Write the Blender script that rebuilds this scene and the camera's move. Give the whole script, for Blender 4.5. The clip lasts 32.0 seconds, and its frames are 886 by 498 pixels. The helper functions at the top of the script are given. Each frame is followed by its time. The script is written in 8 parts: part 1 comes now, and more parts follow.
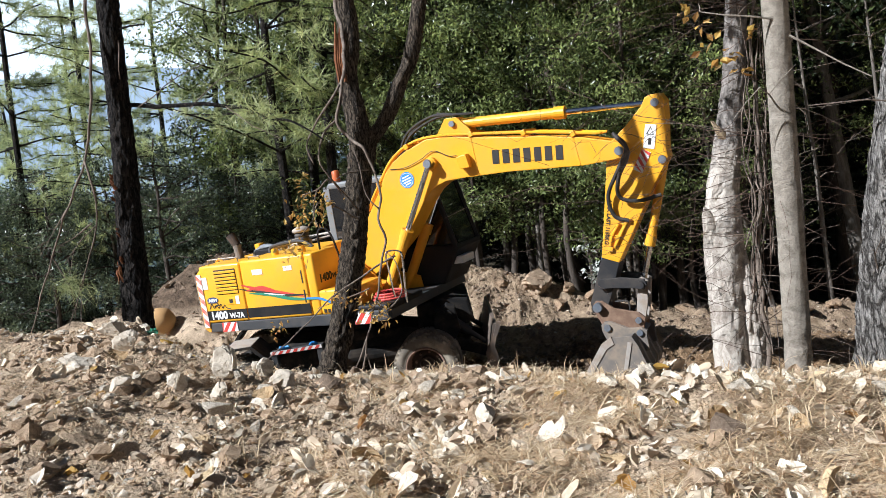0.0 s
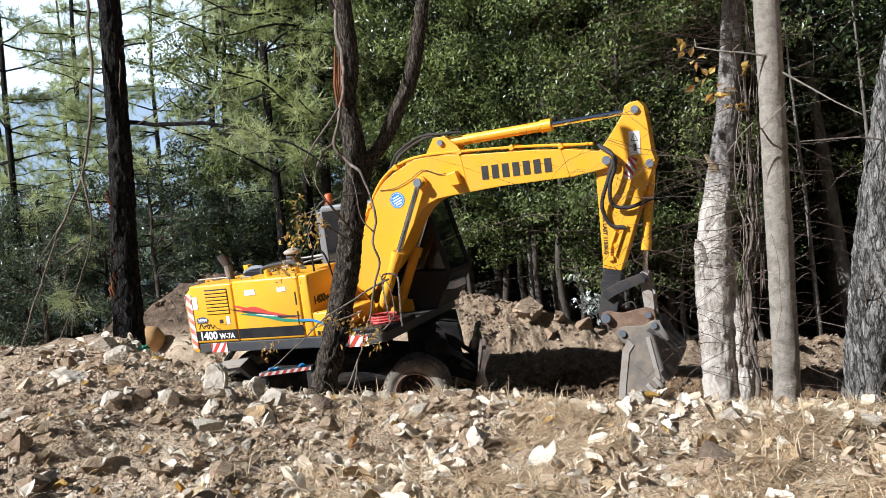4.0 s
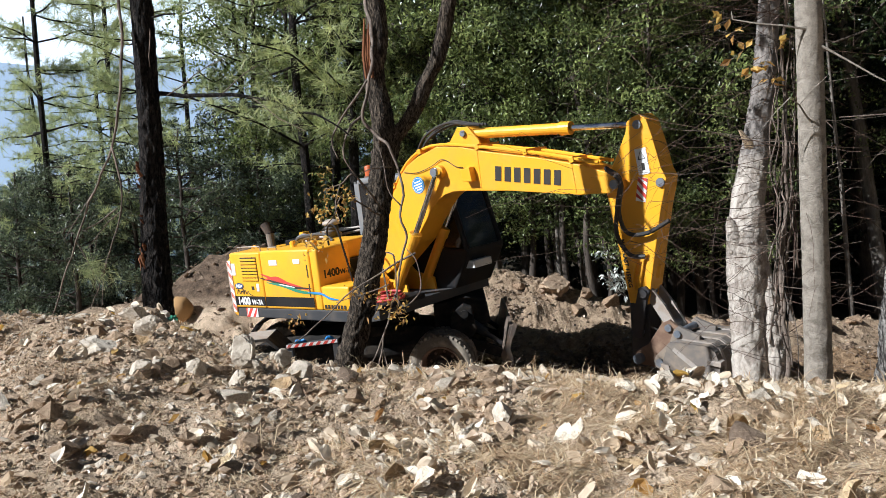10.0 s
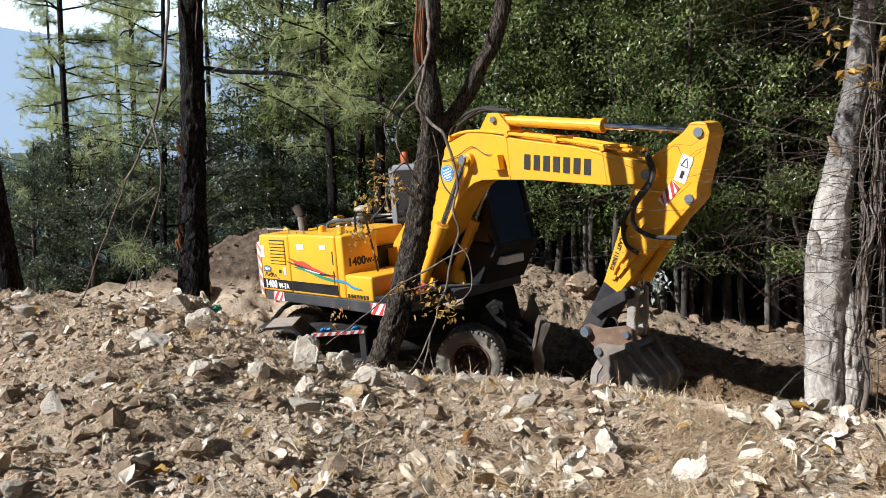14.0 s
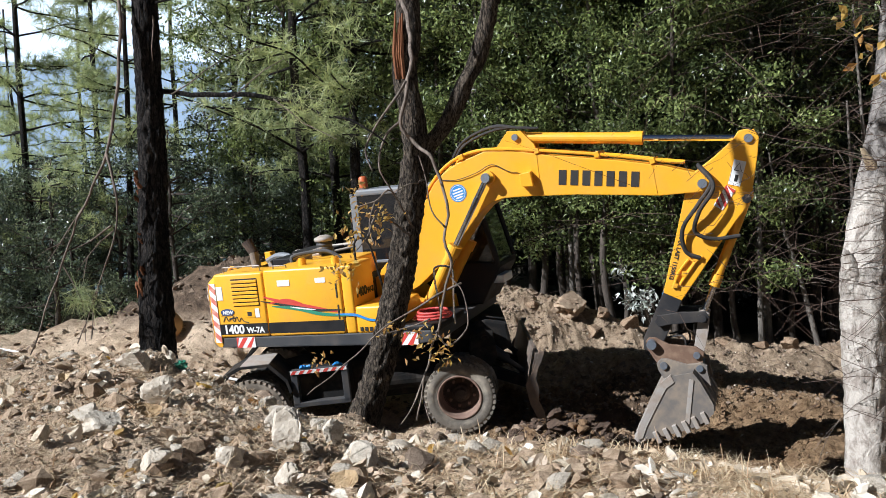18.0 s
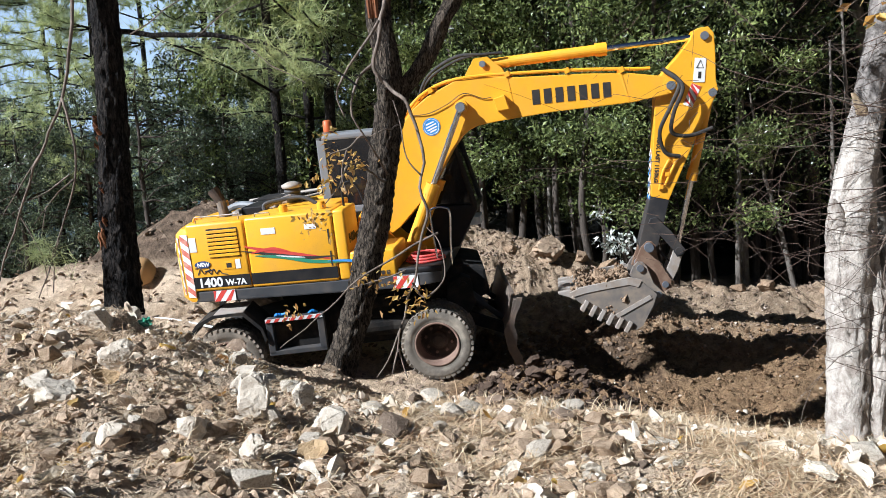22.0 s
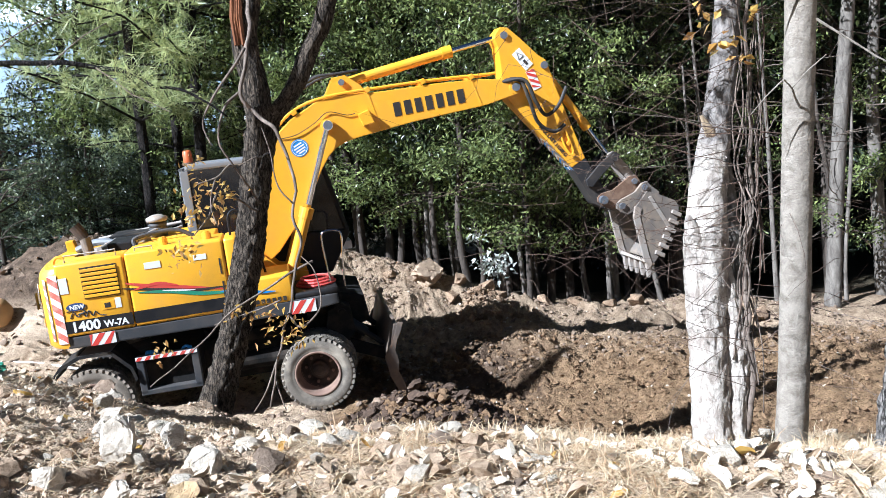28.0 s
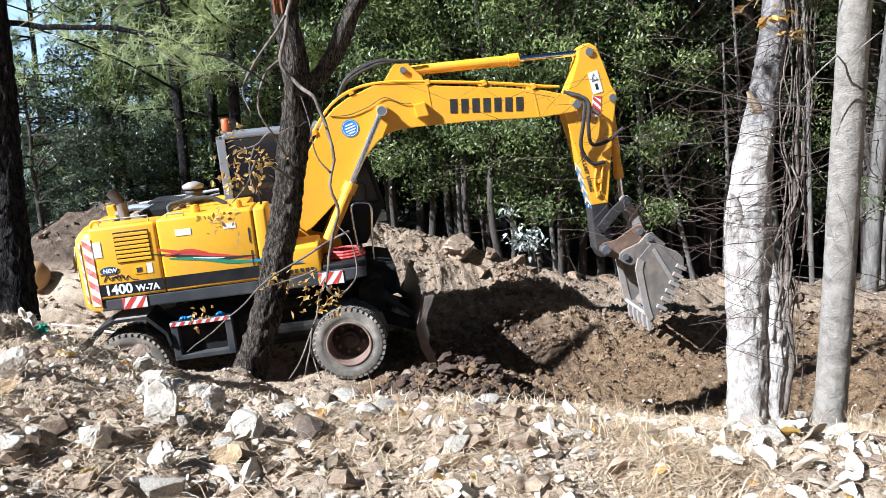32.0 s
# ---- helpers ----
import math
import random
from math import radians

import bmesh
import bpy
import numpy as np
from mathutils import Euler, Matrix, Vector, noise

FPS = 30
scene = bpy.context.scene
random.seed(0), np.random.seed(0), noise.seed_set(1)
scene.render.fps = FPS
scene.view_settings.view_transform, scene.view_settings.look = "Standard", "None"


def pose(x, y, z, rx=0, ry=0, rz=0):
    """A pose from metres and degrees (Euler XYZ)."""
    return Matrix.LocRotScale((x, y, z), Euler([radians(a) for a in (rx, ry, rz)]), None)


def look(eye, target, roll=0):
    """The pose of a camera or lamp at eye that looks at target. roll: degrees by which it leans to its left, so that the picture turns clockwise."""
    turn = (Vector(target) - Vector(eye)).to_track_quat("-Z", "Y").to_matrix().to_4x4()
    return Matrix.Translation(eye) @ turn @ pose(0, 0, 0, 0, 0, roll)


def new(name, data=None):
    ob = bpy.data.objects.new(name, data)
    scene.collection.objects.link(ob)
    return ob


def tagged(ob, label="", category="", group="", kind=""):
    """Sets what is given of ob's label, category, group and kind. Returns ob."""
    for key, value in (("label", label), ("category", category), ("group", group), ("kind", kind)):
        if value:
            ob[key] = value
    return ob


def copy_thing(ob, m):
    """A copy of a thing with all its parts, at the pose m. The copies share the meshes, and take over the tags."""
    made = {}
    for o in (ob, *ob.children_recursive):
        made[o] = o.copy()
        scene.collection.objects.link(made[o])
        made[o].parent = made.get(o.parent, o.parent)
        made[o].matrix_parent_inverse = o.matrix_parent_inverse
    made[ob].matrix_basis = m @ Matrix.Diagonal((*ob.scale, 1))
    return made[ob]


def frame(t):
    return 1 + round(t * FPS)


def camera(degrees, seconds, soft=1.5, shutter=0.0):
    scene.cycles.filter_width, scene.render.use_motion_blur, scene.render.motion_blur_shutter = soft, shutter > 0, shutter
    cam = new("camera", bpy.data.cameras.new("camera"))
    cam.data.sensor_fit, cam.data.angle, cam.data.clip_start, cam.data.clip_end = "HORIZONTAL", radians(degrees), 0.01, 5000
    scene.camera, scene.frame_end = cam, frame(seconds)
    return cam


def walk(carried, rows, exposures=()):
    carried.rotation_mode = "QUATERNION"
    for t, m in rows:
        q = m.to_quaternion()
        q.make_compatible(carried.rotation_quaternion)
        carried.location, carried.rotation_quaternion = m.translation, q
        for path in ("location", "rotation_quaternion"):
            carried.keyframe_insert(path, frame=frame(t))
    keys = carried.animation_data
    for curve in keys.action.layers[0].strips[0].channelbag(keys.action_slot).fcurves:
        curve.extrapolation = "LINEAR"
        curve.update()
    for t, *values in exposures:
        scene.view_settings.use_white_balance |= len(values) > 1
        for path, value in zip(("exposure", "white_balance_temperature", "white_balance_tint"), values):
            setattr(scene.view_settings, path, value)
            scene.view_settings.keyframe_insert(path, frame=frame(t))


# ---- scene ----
# The plan: z = 0 is the ground under the machine; the camera stands near x = 0, y = 0 on a rubble bank and looks along +y.


def eye(x, y, z, yaw, pitch, roll):
    """A hand-held camera's pose from its place, yaw (to the left), pitch (up) and roll, in degrees."""
    return pose(x, y, z, 90 + pitch, 0, yaw) @ pose(0, 0, 0, 0, 0, roll)


cam = camera(56.0, 32.0, soft=0.7)
walk(cam, [
    (0.0, eye(0.591, -1.312, 2.542, 0.55, -1.20, -6.69)),
    (1.0, eye(0.581, -1.333, 2.531, 0.03, 0.03, -6.58)),
    (2.0, eye(0.582, -1.334, 2.539, -0.27, -0.08, -5.74)),
    (3.0, eye(0.579, -1.344, 2.536, -0.73, 0.98, -5.88)),
    (3.5, eye(0.573, -1.351, 2.531, -0.52, 0.92, -5.39)),
    (5.5, eye(0.564, -1.340, 2.526, 0.55, -0.78, -5.16)),
    (6.0, eye(0.567, -1.336, 2.522, 1.17, -0.66, -5.14)),
    (7.0, eye(0.573, -1.338, 2.527, 1.17, 0.01, -5.18)),
    (8.0, eye(0.579, -1.338, 2.524, 1.06, -0.43, -5.22)),
    (9.0, eye(0.558, -1.334, 2.526, 1.10, -0.78, -4.44)),
    (10.0, eye(0.561, -1.314, 2.526, 1.73, -1.02, -4.43)),
    (11.0, eye(0.558, -1.322, 2.526, 1.72, -1.35, -4.34)),
    (12.0, eye(0.535, -1.319, 2.524, 2.28, -1.62, -3.29)),
    (12.5, eye(0.477, -1.256, 2.530, 3.23, -1.91, -1.76)),
    (13.0, eye(0.349, -1.126, 2.560, 3.15, -1.45, -1.40)),
    (13.5, eye(0.196, -1.025, 2.589, 1.95, -1.37, -1.90)),
    (14.0, eye(0.132, -0.933, 2.614, 2.15, -1.85, -1.74)),
    (14.5, eye(0.099, -0.719, 2.642, 4.76, -0.09, -1.94)),
    (16.5, eye(-0.011, -0.404, 2.710, 2.35, -3.24, -2.03)),
    (17.0, eye(-0.029, -0.371, 2.715, 1.98, -2.90, -3.03)),
    (17.5, eye(-0.057, -0.323, 2.719, 0.47, -1.55, -3.26)),
    (18.0, eye(-0.012, -0.225, 2.736, 0.40, -0.75, -3.55)),
    (18.5, eye(0.061, -0.097, 2.769, 1.51, -0.00, -2.56)),
    (19.0, eye(0.038, -0.028, 2.795, 1.26, -1.30, -4.00)),
    (19.5, eye(0.004, -0.012, 2.790, 0.10, -3.23, -3.91)),
    (20.0, eye(0.000, 0.000, 2.790, -0.00, -4.00, -3.49)),
    (20.5, eye(0.001, 0.010, 2.786, -0.21, -4.37, -3.31)),
    (21.0, eye(0.004, 0.013, 2.790, -0.81, -4.57, -3.31)),
    (21.5, eye(0.006, 0.002, 2.789, -1.00, -4.79, -3.39)),
    (22.0, eye(0.008, -0.005, 2.795, -0.84, -4.92, -3.75)),
    (22.5, eye(0.008, -0.008, 2.794, -0.98, -4.22, -4.00)),
    (23.0, eye(0.012, -0.006, 2.790, -1.36, -4.36, -4.13)),
    (23.5, eye(0.031, 0.005, 2.795, -4.34, -4.63, -4.86)),
    (24.0, eye(0.061, 0.016, 2.799, -8.30, -4.66, -5.48)),
    (24.5, eye(0.068, 0.019, 2.800, -10.73, -4.85, -5.90)),
    (25.0, eye(0.063, 0.018, 2.800, -11.22, -5.00, -5.92)),
    (25.5, eye(0.055, 0.012, 2.797, -11.41, -5.17, -5.84)),
    (27.5, eye(0.056, -0.007, 2.802, -11.36, -3.66, -5.34)),
    (28.0, eye(0.049, -0.010, 2.797, -9.15, -3.84, -5.21)),
    (28.5, eye(0.046, -0.007, 2.787, -8.14, -4.23, -5.01)),
    (29.0, eye(0.044, -0.017, 2.785, -7.89, -4.66, -5.08)),
    (29.5, eye(0.045, -0.020, 2.788, -7.08, -4.73, -5.14)),
    (30.0, eye(0.044, -0.018, 2.782, -6.48, -4.73, -5.03)),
    (30.5, eye(0.046, -0.016, 2.781, -6.56, -5.23, -5.13)),
    (31.0, eye(0.045, -0.003, 2.781, -6.71, -5.53, -5.11)),
    (31.5, eye(0.041, -0.007, 2.787, -6.86, -5.33, -4.82)),
    (32.0, eye(-0.012, 0.020, 2.786, -7.08, -5.43, -4.03)),
], exposures=[(0.0, 0.86, 5580, 10), (7.0, 0.84, 5600, 10), (10.0, 0.71, 5640, 10), (14.0, 0.68, 5640, 10), (17.0, 0.74, 5570, 10), (19.0, 0.70, 5520, 10), (20.0, 0.90, 5520, 10), (22.0, 0.98, 5450, 10), (23.0, 1.36, 5450, 10), (24.5, 1.70, 5450, 10), (28.0, 1.46, 5150, 10), (32.0, 1.37, 5150, 10)])

# ---- sky and sun ----
SUN_TO = Vector((-0.89, -0.455, 0.0)).normalized() * math.cos(radians(36)) + Vector((0, 0, math.sin(radians(36))))
world = bpy.data.worlds.new("sky")
scene.world = world
world.use_nodes = True
wn = world.node_tree.nodes
sky = wn.new("ShaderNodeTexSky")
sky.sky_type = 'NISHITA'
sky.sun_disc = False
sky.sun_elevation = radians(36)
sky.sun_rotation = math.atan2(SUN_TO.x, SUN_TO.y)
sky.air_density, sky.dust_density, sky.altitude = 1.2, 2.5, 1500
world.node_tree.links.new(sky.outputs[0], wn["Background"].inputs[0])
wn["Background"].inputs[1].default_value = 0.0125
sun = bpy.data.lights.new("sun", 'SUN')
sun.energy, sun.angle, sun.color = 5.0, radians(0.6), (1.0, 0.955, 0.885)
sun_ob = new("sun", sun)
sun_ob.matrix_world = look(SUN_TO * 40, (0, 0, 0))


# ---- materials ----
def ramp_of(nt, fac, stops):
    r = nt.nodes.new("ShaderNodeValToRGB")
    e = r.color_ramp.elements
    while len(e) < len(stops):
        e.new(0.5)
    for el, (p, c) in zip(e, stops):
        el.position, el.color = p, (*c, 1)
    nt.links.new(fac, r.inputs[0])
    return r.outputs[0]


def noise_of(nt, scale, detail=6.0, rough=0.6, vec=None, distort=0.0):
    n = nt.nodes.new("ShaderNodeTexNoise")
    n.inputs["Scale"].default_value, n.inputs["Detail"].default_value = scale, detail
    n.inputs["Roughness"].default_value, n.inputs["Distortion"].default_value = rough, distort
    if vec is not None:
        nt.links.new(vec, n.inputs["Vector"])
    return n.outputs[0]


def coords(nt, stretch=None, which="Object"):
    tc = nt.nodes.new("ShaderNodeTexCoord").outputs[which]
    if stretch is None:
        return tc
    m = nt.nodes.new("ShaderNodeMapping")
    m.inputs["Scale"].default_value = stretch
    nt.links.new(tc, m.inputs["Vector"])
    return m.outputs[0]


def mixed(nt, fac, a, b, kind='MIX'):
    m = nt.nodes.new("ShaderNodeMix")
    m.data_type, m.blend_type = 'RGBA', kind
    for sock, v in ((m.inputs[0], fac), (m.inputs[6], a), (m.inputs[7], b)):
        if isinstance(v, (int, float)):
            sock.default_value = v
        elif isinstance(v, tuple):
            sock.default_value = (*v, 1)
        else:
            nt.links.new(v, sock)
    return m.outputs[2]


def bumped(nt, height, strength, dist):
    b = nt.nodes.new("ShaderNodeBump")
    b.inputs["Strength"].default_value, b.inputs["Distance"].default_value = strength, dist
    nt.links.new(height, b.inputs["Height"])
    return b.outputs[0]


def material(name, rough=0.6, metal=0.0, spec=0.5):
    m = bpy.data.materials.new(name)
    m.use_nodes = True
    b = m.node_tree.nodes["Principled BSDF"]
    b.inputs["Roughness"].default_value, b.inputs["Metallic"].default_value = rough, metal
    b.inputs["Specular IOR Level"].default_value = spec
    return m, m.node_tree, b


def worn(name, base, dirt, amount=0.5, rough=0.4, metal=0.0, scale=3.0, bump=0.15, spec=0.5):
    """Painted or bare surface with two scales of dirt over it."""
    m, nt, b = material(name, rough, metal, spec)
    v = coords(nt)
    big, fine = noise_of(nt, scale, 5, 0.6, v), noise_of(nt, scale * 22, 4, 0.7, v)
    f1 = ramp_of(nt, big, [(0.45, (0, 0, 0)), (0.75, (amount,) * 3)])
    f2 = ramp_of(nt, fine, [(0.55, (0, 0, 0)), (0.8, (amount * 0.8,) * 3)])
    c = mixed(nt, f2, mixed(nt, f1, base, dirt), tuple(x * 0.8 for x in dirt))
    nt.links.new(c, b.inputs["Base Color"])
    rr = ramp_of(nt, big, [(0.3, (rough,) * 3), (0.8, (min(1, rough + 0.3),) * 3)])
    nt.links.new(rr, b.inputs["Roughness"])
    nt.links.new(bumped(nt, fine, bump, 0.004), b.inputs["Normal"])
    return m


def bark(name, dark, light, scale=6.0, depth=0.02, stretch=(1, 1, 0.25), low=0.4, high=0.7, plates=0.0, furrow=0.5):
    m, nt, b = material(name, 0.9, 0, 0.2)
    v = coords(nt, stretch)
    ridges, fine = noise_of(nt, scale, 8, 0.65, v, 0.6), noise_of(nt, scale * 7, 5, 0.7, v)
    c = mixed(nt, 0.35, ramp_of(nt, ridges, [(low, dark), (high, light)]), ramp_of(nt, fine, [(0.35, dark), (0.7, light)]))
    if plates:
        # long wandering furrows between rough ridges
        cracks = None
        for k, (sc, wide) in enumerate(((plates, 0.075), (plates * 2.1, 0.05))):
            line = noise_of(nt, sc, 3, 0.5, v, 0.35 + 0.3 * k)
            e = ramp_of(nt, line, [(0.5 - wide, (1, 1, 1)), (0.5, (0, 0, 0)), (0.5 + wide, (1, 1, 1))])
            cracks = e if cracks is None else mixed(nt, 0.6, cracks, mixed(nt, 1.0, cracks, e, 'MULTIPLY'))
        c = mixed(nt, cracks, tuple(x * furrow for x in dark), c)
        ridges = mixed(nt, 0.65, ridges, cracks)
    nt.links.new(c, b.inputs["Base Color"])
    nt.links.new(bumped(nt, mixed(nt, 0.3, ridges, fine), 0.9, depth), b.inputs["Normal"])
    return m


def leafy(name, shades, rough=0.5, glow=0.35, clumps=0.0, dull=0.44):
    """Leaves: colour varies from leaf to leaf; some light passes through."""
    m, nt, b = material(name, rough, 0, 0.4)
    r = nt.nodes.new("ShaderNodeNewGeometry").outputs["Random Per Island"]
    stops = [(i / max(1, len(shades) - 1), s) for i, s in enumerate(shades)]
    c = ramp_of(nt, r, stops)
    # noise darkens whole clumps: light-and-shade contrast put into the leaf colour
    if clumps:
        clump_shade = ramp_of(nt, noise_of(nt, clumps, 2, 0.5, coords(nt)), [(0.36, (dull, dull + 0.02, dull + 0.02)), (0.62, (1.0, 1.0, 0.92))])
        c = mixed(nt, 1.0, c, clump_shade, 'MULTIPLY')
    nt.links.new(c, b.inputs["Base Color"])
    t = nt.nodes.new("ShaderNodeBsdfTranslucent")
    nt.links.new(c, t.inputs[0])
    mx = nt.nodes.new("ShaderNodeMixShader")
    mx.inputs[0].default_value = glow
    nt.links.new(b.outputs[0], mx.inputs[1])
    nt.links.new(t.outputs[0], mx.inputs[2])
    nt.links.new(mx.outputs[0], nt.nodes["Material Output"].inputs[0])
    return m


def soil(name):
    """Pale dry rubble on the bank, dark freshly dug earth beyond it, by place."""
    m, nt, b = material(name, 0.95, 0, 0.15)
    v = coords(nt)
    sep = nt.nodes.new("ShaderNodeSeparateXYZ")
    nt.links.new(v, sep.inputs[0])
    big, mid, fine = noise_of(nt, 0.7, 5, 0.6, v), noise_of(nt, 6, 6, 0.7, v), noise_of(nt, 60, 4, 0.75, v)
    dry = mixed(nt, ramp_of(nt, mid, [(0.35, (0, 0, 0)), (0.65, (1, 1, 1))]), (0.27, 0.185, 0.112), (0.72, 0.55, 0.375))
    dry = mixed(nt, ramp_of(nt, big, [(0.4, (0, 0, 0)), (0.6, (0.55,) * 3)]), dry, (0.70, 0.555, 0.40))
    dark = mixed(nt, ramp_of(nt, mid, [(0.35, (0, 0, 0)), (0.7, (1, 1, 1))]), (0.13, 0.078, 0.039), (0.41, 0.272, 0.148))
    # the dug ground lies right of the machine; its edge wanders
    wob = nt.nodes.new("ShaderNodeMath")
    wob.operation = 'MULTIPLY_ADD'
    nt.links.new(big, wob.inputs[0])
    wob.inputs[1].default_value = 3.0
    nt.links.new(sep.outputs[0], wob.inputs[2])
    inx = nt.nodes.new("ShaderNodeMapRange")
    inx.inputs[1].default_value, inx.inputs[2].default_value = 1.2, 2.4
    nt.links.new(wob.outputs[0], inx.inputs[0])
    iny = nt.nodes.new("ShaderNodeMapRange")
    iny.inputs[1].default_value, iny.inputs[2].default_value = 7.0, 8.6
    nt.links.new(sep.outputs[1], iny.inputs[0])
    far = nt.nodes.new("ShaderNodeMapRange")
    far.inputs[1].default_value, far.inputs[2].default_value = 15.4, 13.3
    wob2 = nt.nodes.new("ShaderNodeMath")
    wob2.operation = 'MULTIPLY_ADD'
    nt.links.new(mid, wob2.inputs[0])
    wob2.inputs[1].default_value = 1.2
    nt.links.new(sep.outputs[1], wob2.inputs[2])
    nt.links.new(wob2.outputs[0], far.inputs[0])
    f = nt.nodes.new("ShaderNodeMath")
    f.operation = 'MULTIPLY'
    nt.links.new(inx.outputs[0], f.inputs[0])
    nt.links.new(iny.outputs[0], f.inputs[1])
    f2 = nt.nodes.new("ShaderNodeMath")
    f2.operation = 'MULTIPLY'
    nt.links.new(f.outputs[0], f2.inputs[0])
    nt.links.new(far.outputs[0], f2.inputs[1])
    heap = nt.nodes.new("ShaderNodeMapRange")
    heap.inputs[1].default_value, heap.inputs[2].default_value = 1.25, 1.6
    nt.links.new(sep.outputs[2], heap.inputs[0])
    back = nt.nodes.new("ShaderNodeMapRange")
    back.inputs[1].default_value, back.inputs[2].default_value = 14.0, 15.5
    nt.links.new(sep.outputs[1], back.inputs[0])
    hb = nt.nodes.new("ShaderNodeMath")
    hb.operation = 'MULTIPLY'
    nt.links.new(heap.outputs[0], hb.inputs[0])
    nt.links.new(back.outputs[0], hb.inputs[1])
    left = nt.nodes.new("ShaderNodeMapRange")
    left.inputs[1].default_value, left.inputs[2].default_value = -0.8, -2.2
    nt.links.new(sep.outputs[0], left.inputs[0])
    hl = nt.nodes.new("ShaderNodeMath")
    hl.operation = 'MULTIPLY'
    nt.links.new(hb.outputs[0], hl.inputs[0])
    nt.links.new(left.outputs[0], hl.inputs[1])
    # browner earth of the spoil ridge behind the pit
    ridge = mixed(nt, ramp_of(nt, mid, [(0.35, (0, 0, 0)), (0.7, (1, 1, 1))]), (0.22, 0.152, 0.095), (0.54, 0.41, 0.275))
    c = mixed(nt, f2.outputs[0], mixed(nt, f.outputs[0], dry, ridge), dark)
    heapc = mixed(nt, ramp_of(nt, mid, [(0.35, (0, 0, 0)), (0.7, (1, 1, 1))]), (0.06, 0.043, 0.03), (0.24, 0.17, 0.115))
    c = mixed(nt, hl.outputs[0], c, heapc)
    # moist earth where the bucket digs, with shadow on it put into the colour
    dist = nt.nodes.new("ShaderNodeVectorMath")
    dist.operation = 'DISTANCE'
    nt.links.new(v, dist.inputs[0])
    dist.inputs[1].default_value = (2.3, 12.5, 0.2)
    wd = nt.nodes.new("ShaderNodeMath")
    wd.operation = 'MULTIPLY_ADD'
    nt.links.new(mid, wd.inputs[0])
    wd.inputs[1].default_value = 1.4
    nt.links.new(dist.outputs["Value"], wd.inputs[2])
    wet_shade = nt.nodes.new("ShaderNodeMapRange")
    wet_shade.inputs[1].default_value, wet_shade.inputs[2].default_value = 2.4, 1.5
    nt.links.new(wd.outputs[0], wet_shade.inputs[0])
    moist_shade = mixed(nt, ramp_of(nt, mid, [(0.35, (0, 0, 0)), (0.7, (1, 1, 1))]), (0.06, 0.039, 0.025), (0.19, 0.13, 0.082))
    c = mixed(nt, wet_shade.outputs[0], c, moist_shade)
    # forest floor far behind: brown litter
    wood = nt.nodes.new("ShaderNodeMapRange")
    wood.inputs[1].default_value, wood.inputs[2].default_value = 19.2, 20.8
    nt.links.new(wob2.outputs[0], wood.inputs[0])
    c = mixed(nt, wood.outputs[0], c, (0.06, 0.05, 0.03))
    c = mixed(nt, ramp_of(nt, fine, [(0.3, (0.35,) * 3), (0.5, (0, 0, 0))]), c, (0.05, 0.035, 0.022))
    grain = noise_of(nt, 22, 6, 0.8, v)
    c = mixed(nt, ramp_of(nt, grain, [(0.36, (0.4,) * 3), (0.48, (0, 0, 0))]), c, (0.06, 0.04, 0.025))
    nt.links.new(c, b.inputs["Base Color"])
    vo = nt.nodes.new("ShaderNodeTexVoronoi")
    vo.inputs["Scale"].default_value = 48
    nt.links.new(v, vo.inputs["Vector"])
    inv = nt.nodes.new("ShaderNodeMath")
    inv.operation = 'SUBTRACT'
    inv.inputs[0].default_value = 1.0
    nt.links.new(vo.outputs["Distance"], inv.inputs[1])
    rough = mixed(nt, 0.5, mixed(nt, 0.5, mid, fine), grain)
    nt.links.new(bumped(nt, mixed(nt, 0.14, rough, inv.outputs[0]), 1.0, 0.10), b.inputs["Normal"])
    return m


YELLOW = worn("yellow_paint", (0.79, 0.39, 0.014), (0.36, 0.22, 0.07), 0.28, 0.30, scale=2.5)
YELLOW_BOOM = worn("yellow_boom_paint", (0.79, 0.375, 0.011), (0.38, 0.23, 0.06), 0.2, 0.32, scale=3.0)
GREY = worn("grey_skirt_paint", (0.035, 0.037, 0.04), (0.14, 0.11, 0.08), 0.45, 0.5)
CABGREY = worn("cab_grey_paint", (0.17, 0.18, 0.19), (0.25, 0.21, 0.16), 0.35, 0.4)
BLACK = worn("black_paint", (0.007, 0.007, 0.008), (0.06, 0.045, 0.03), 0.3, 0.5, spec=0.3)
UNDER = worn("underframe_grime", (0.014, 0.0135, 0.013), (0.11, 0.085, 0.06), 0.5, 0.85, scale=4, spec=0.2)
RUBBER = worn("tyre_rubber", (0.14, 0.122, 0.098), (0.42, 0.36, 0.275), 0.95, 0.9, scale=3.5, bump=0.4, spec=0.2)
RIM = worn("rim_grime", (0.035, 0.026, 0.02), (0.13, 0.09, 0.065), 0.7, 0.8, scale=6)
MUDDY = worn("mud_caked_rubber", (0.16, 0.135, 0.105), (0.40, 0.33, 0.25), 1.0, 0.95, scale=4.5, bump=0.6, spec=0.15)
RUST = worn("rust_flange", (0.17, 0.105, 0.075), (0.30, 0.21, 0.15), 0.7, 0.8, scale=8)
STEEL = worn("worn_steel", (0.40, 0.36, 0.315), (0.30, 0.22, 0.15), 0.8, 0.55, 0.35, 5, 0.4)
DARKSTEEL = worn("dark_arm_steel", (0.022, 0.022, 0.024), (0.10, 0.08, 0.06), 0.5, 0.5, 0.2)
BUCKET = worn("earthy_bucket_steel", (0.17, 0.15, 0.13), (0.36, 0.28, 0.195), 0.9, 0.6, 0.25, 4, 0.5)
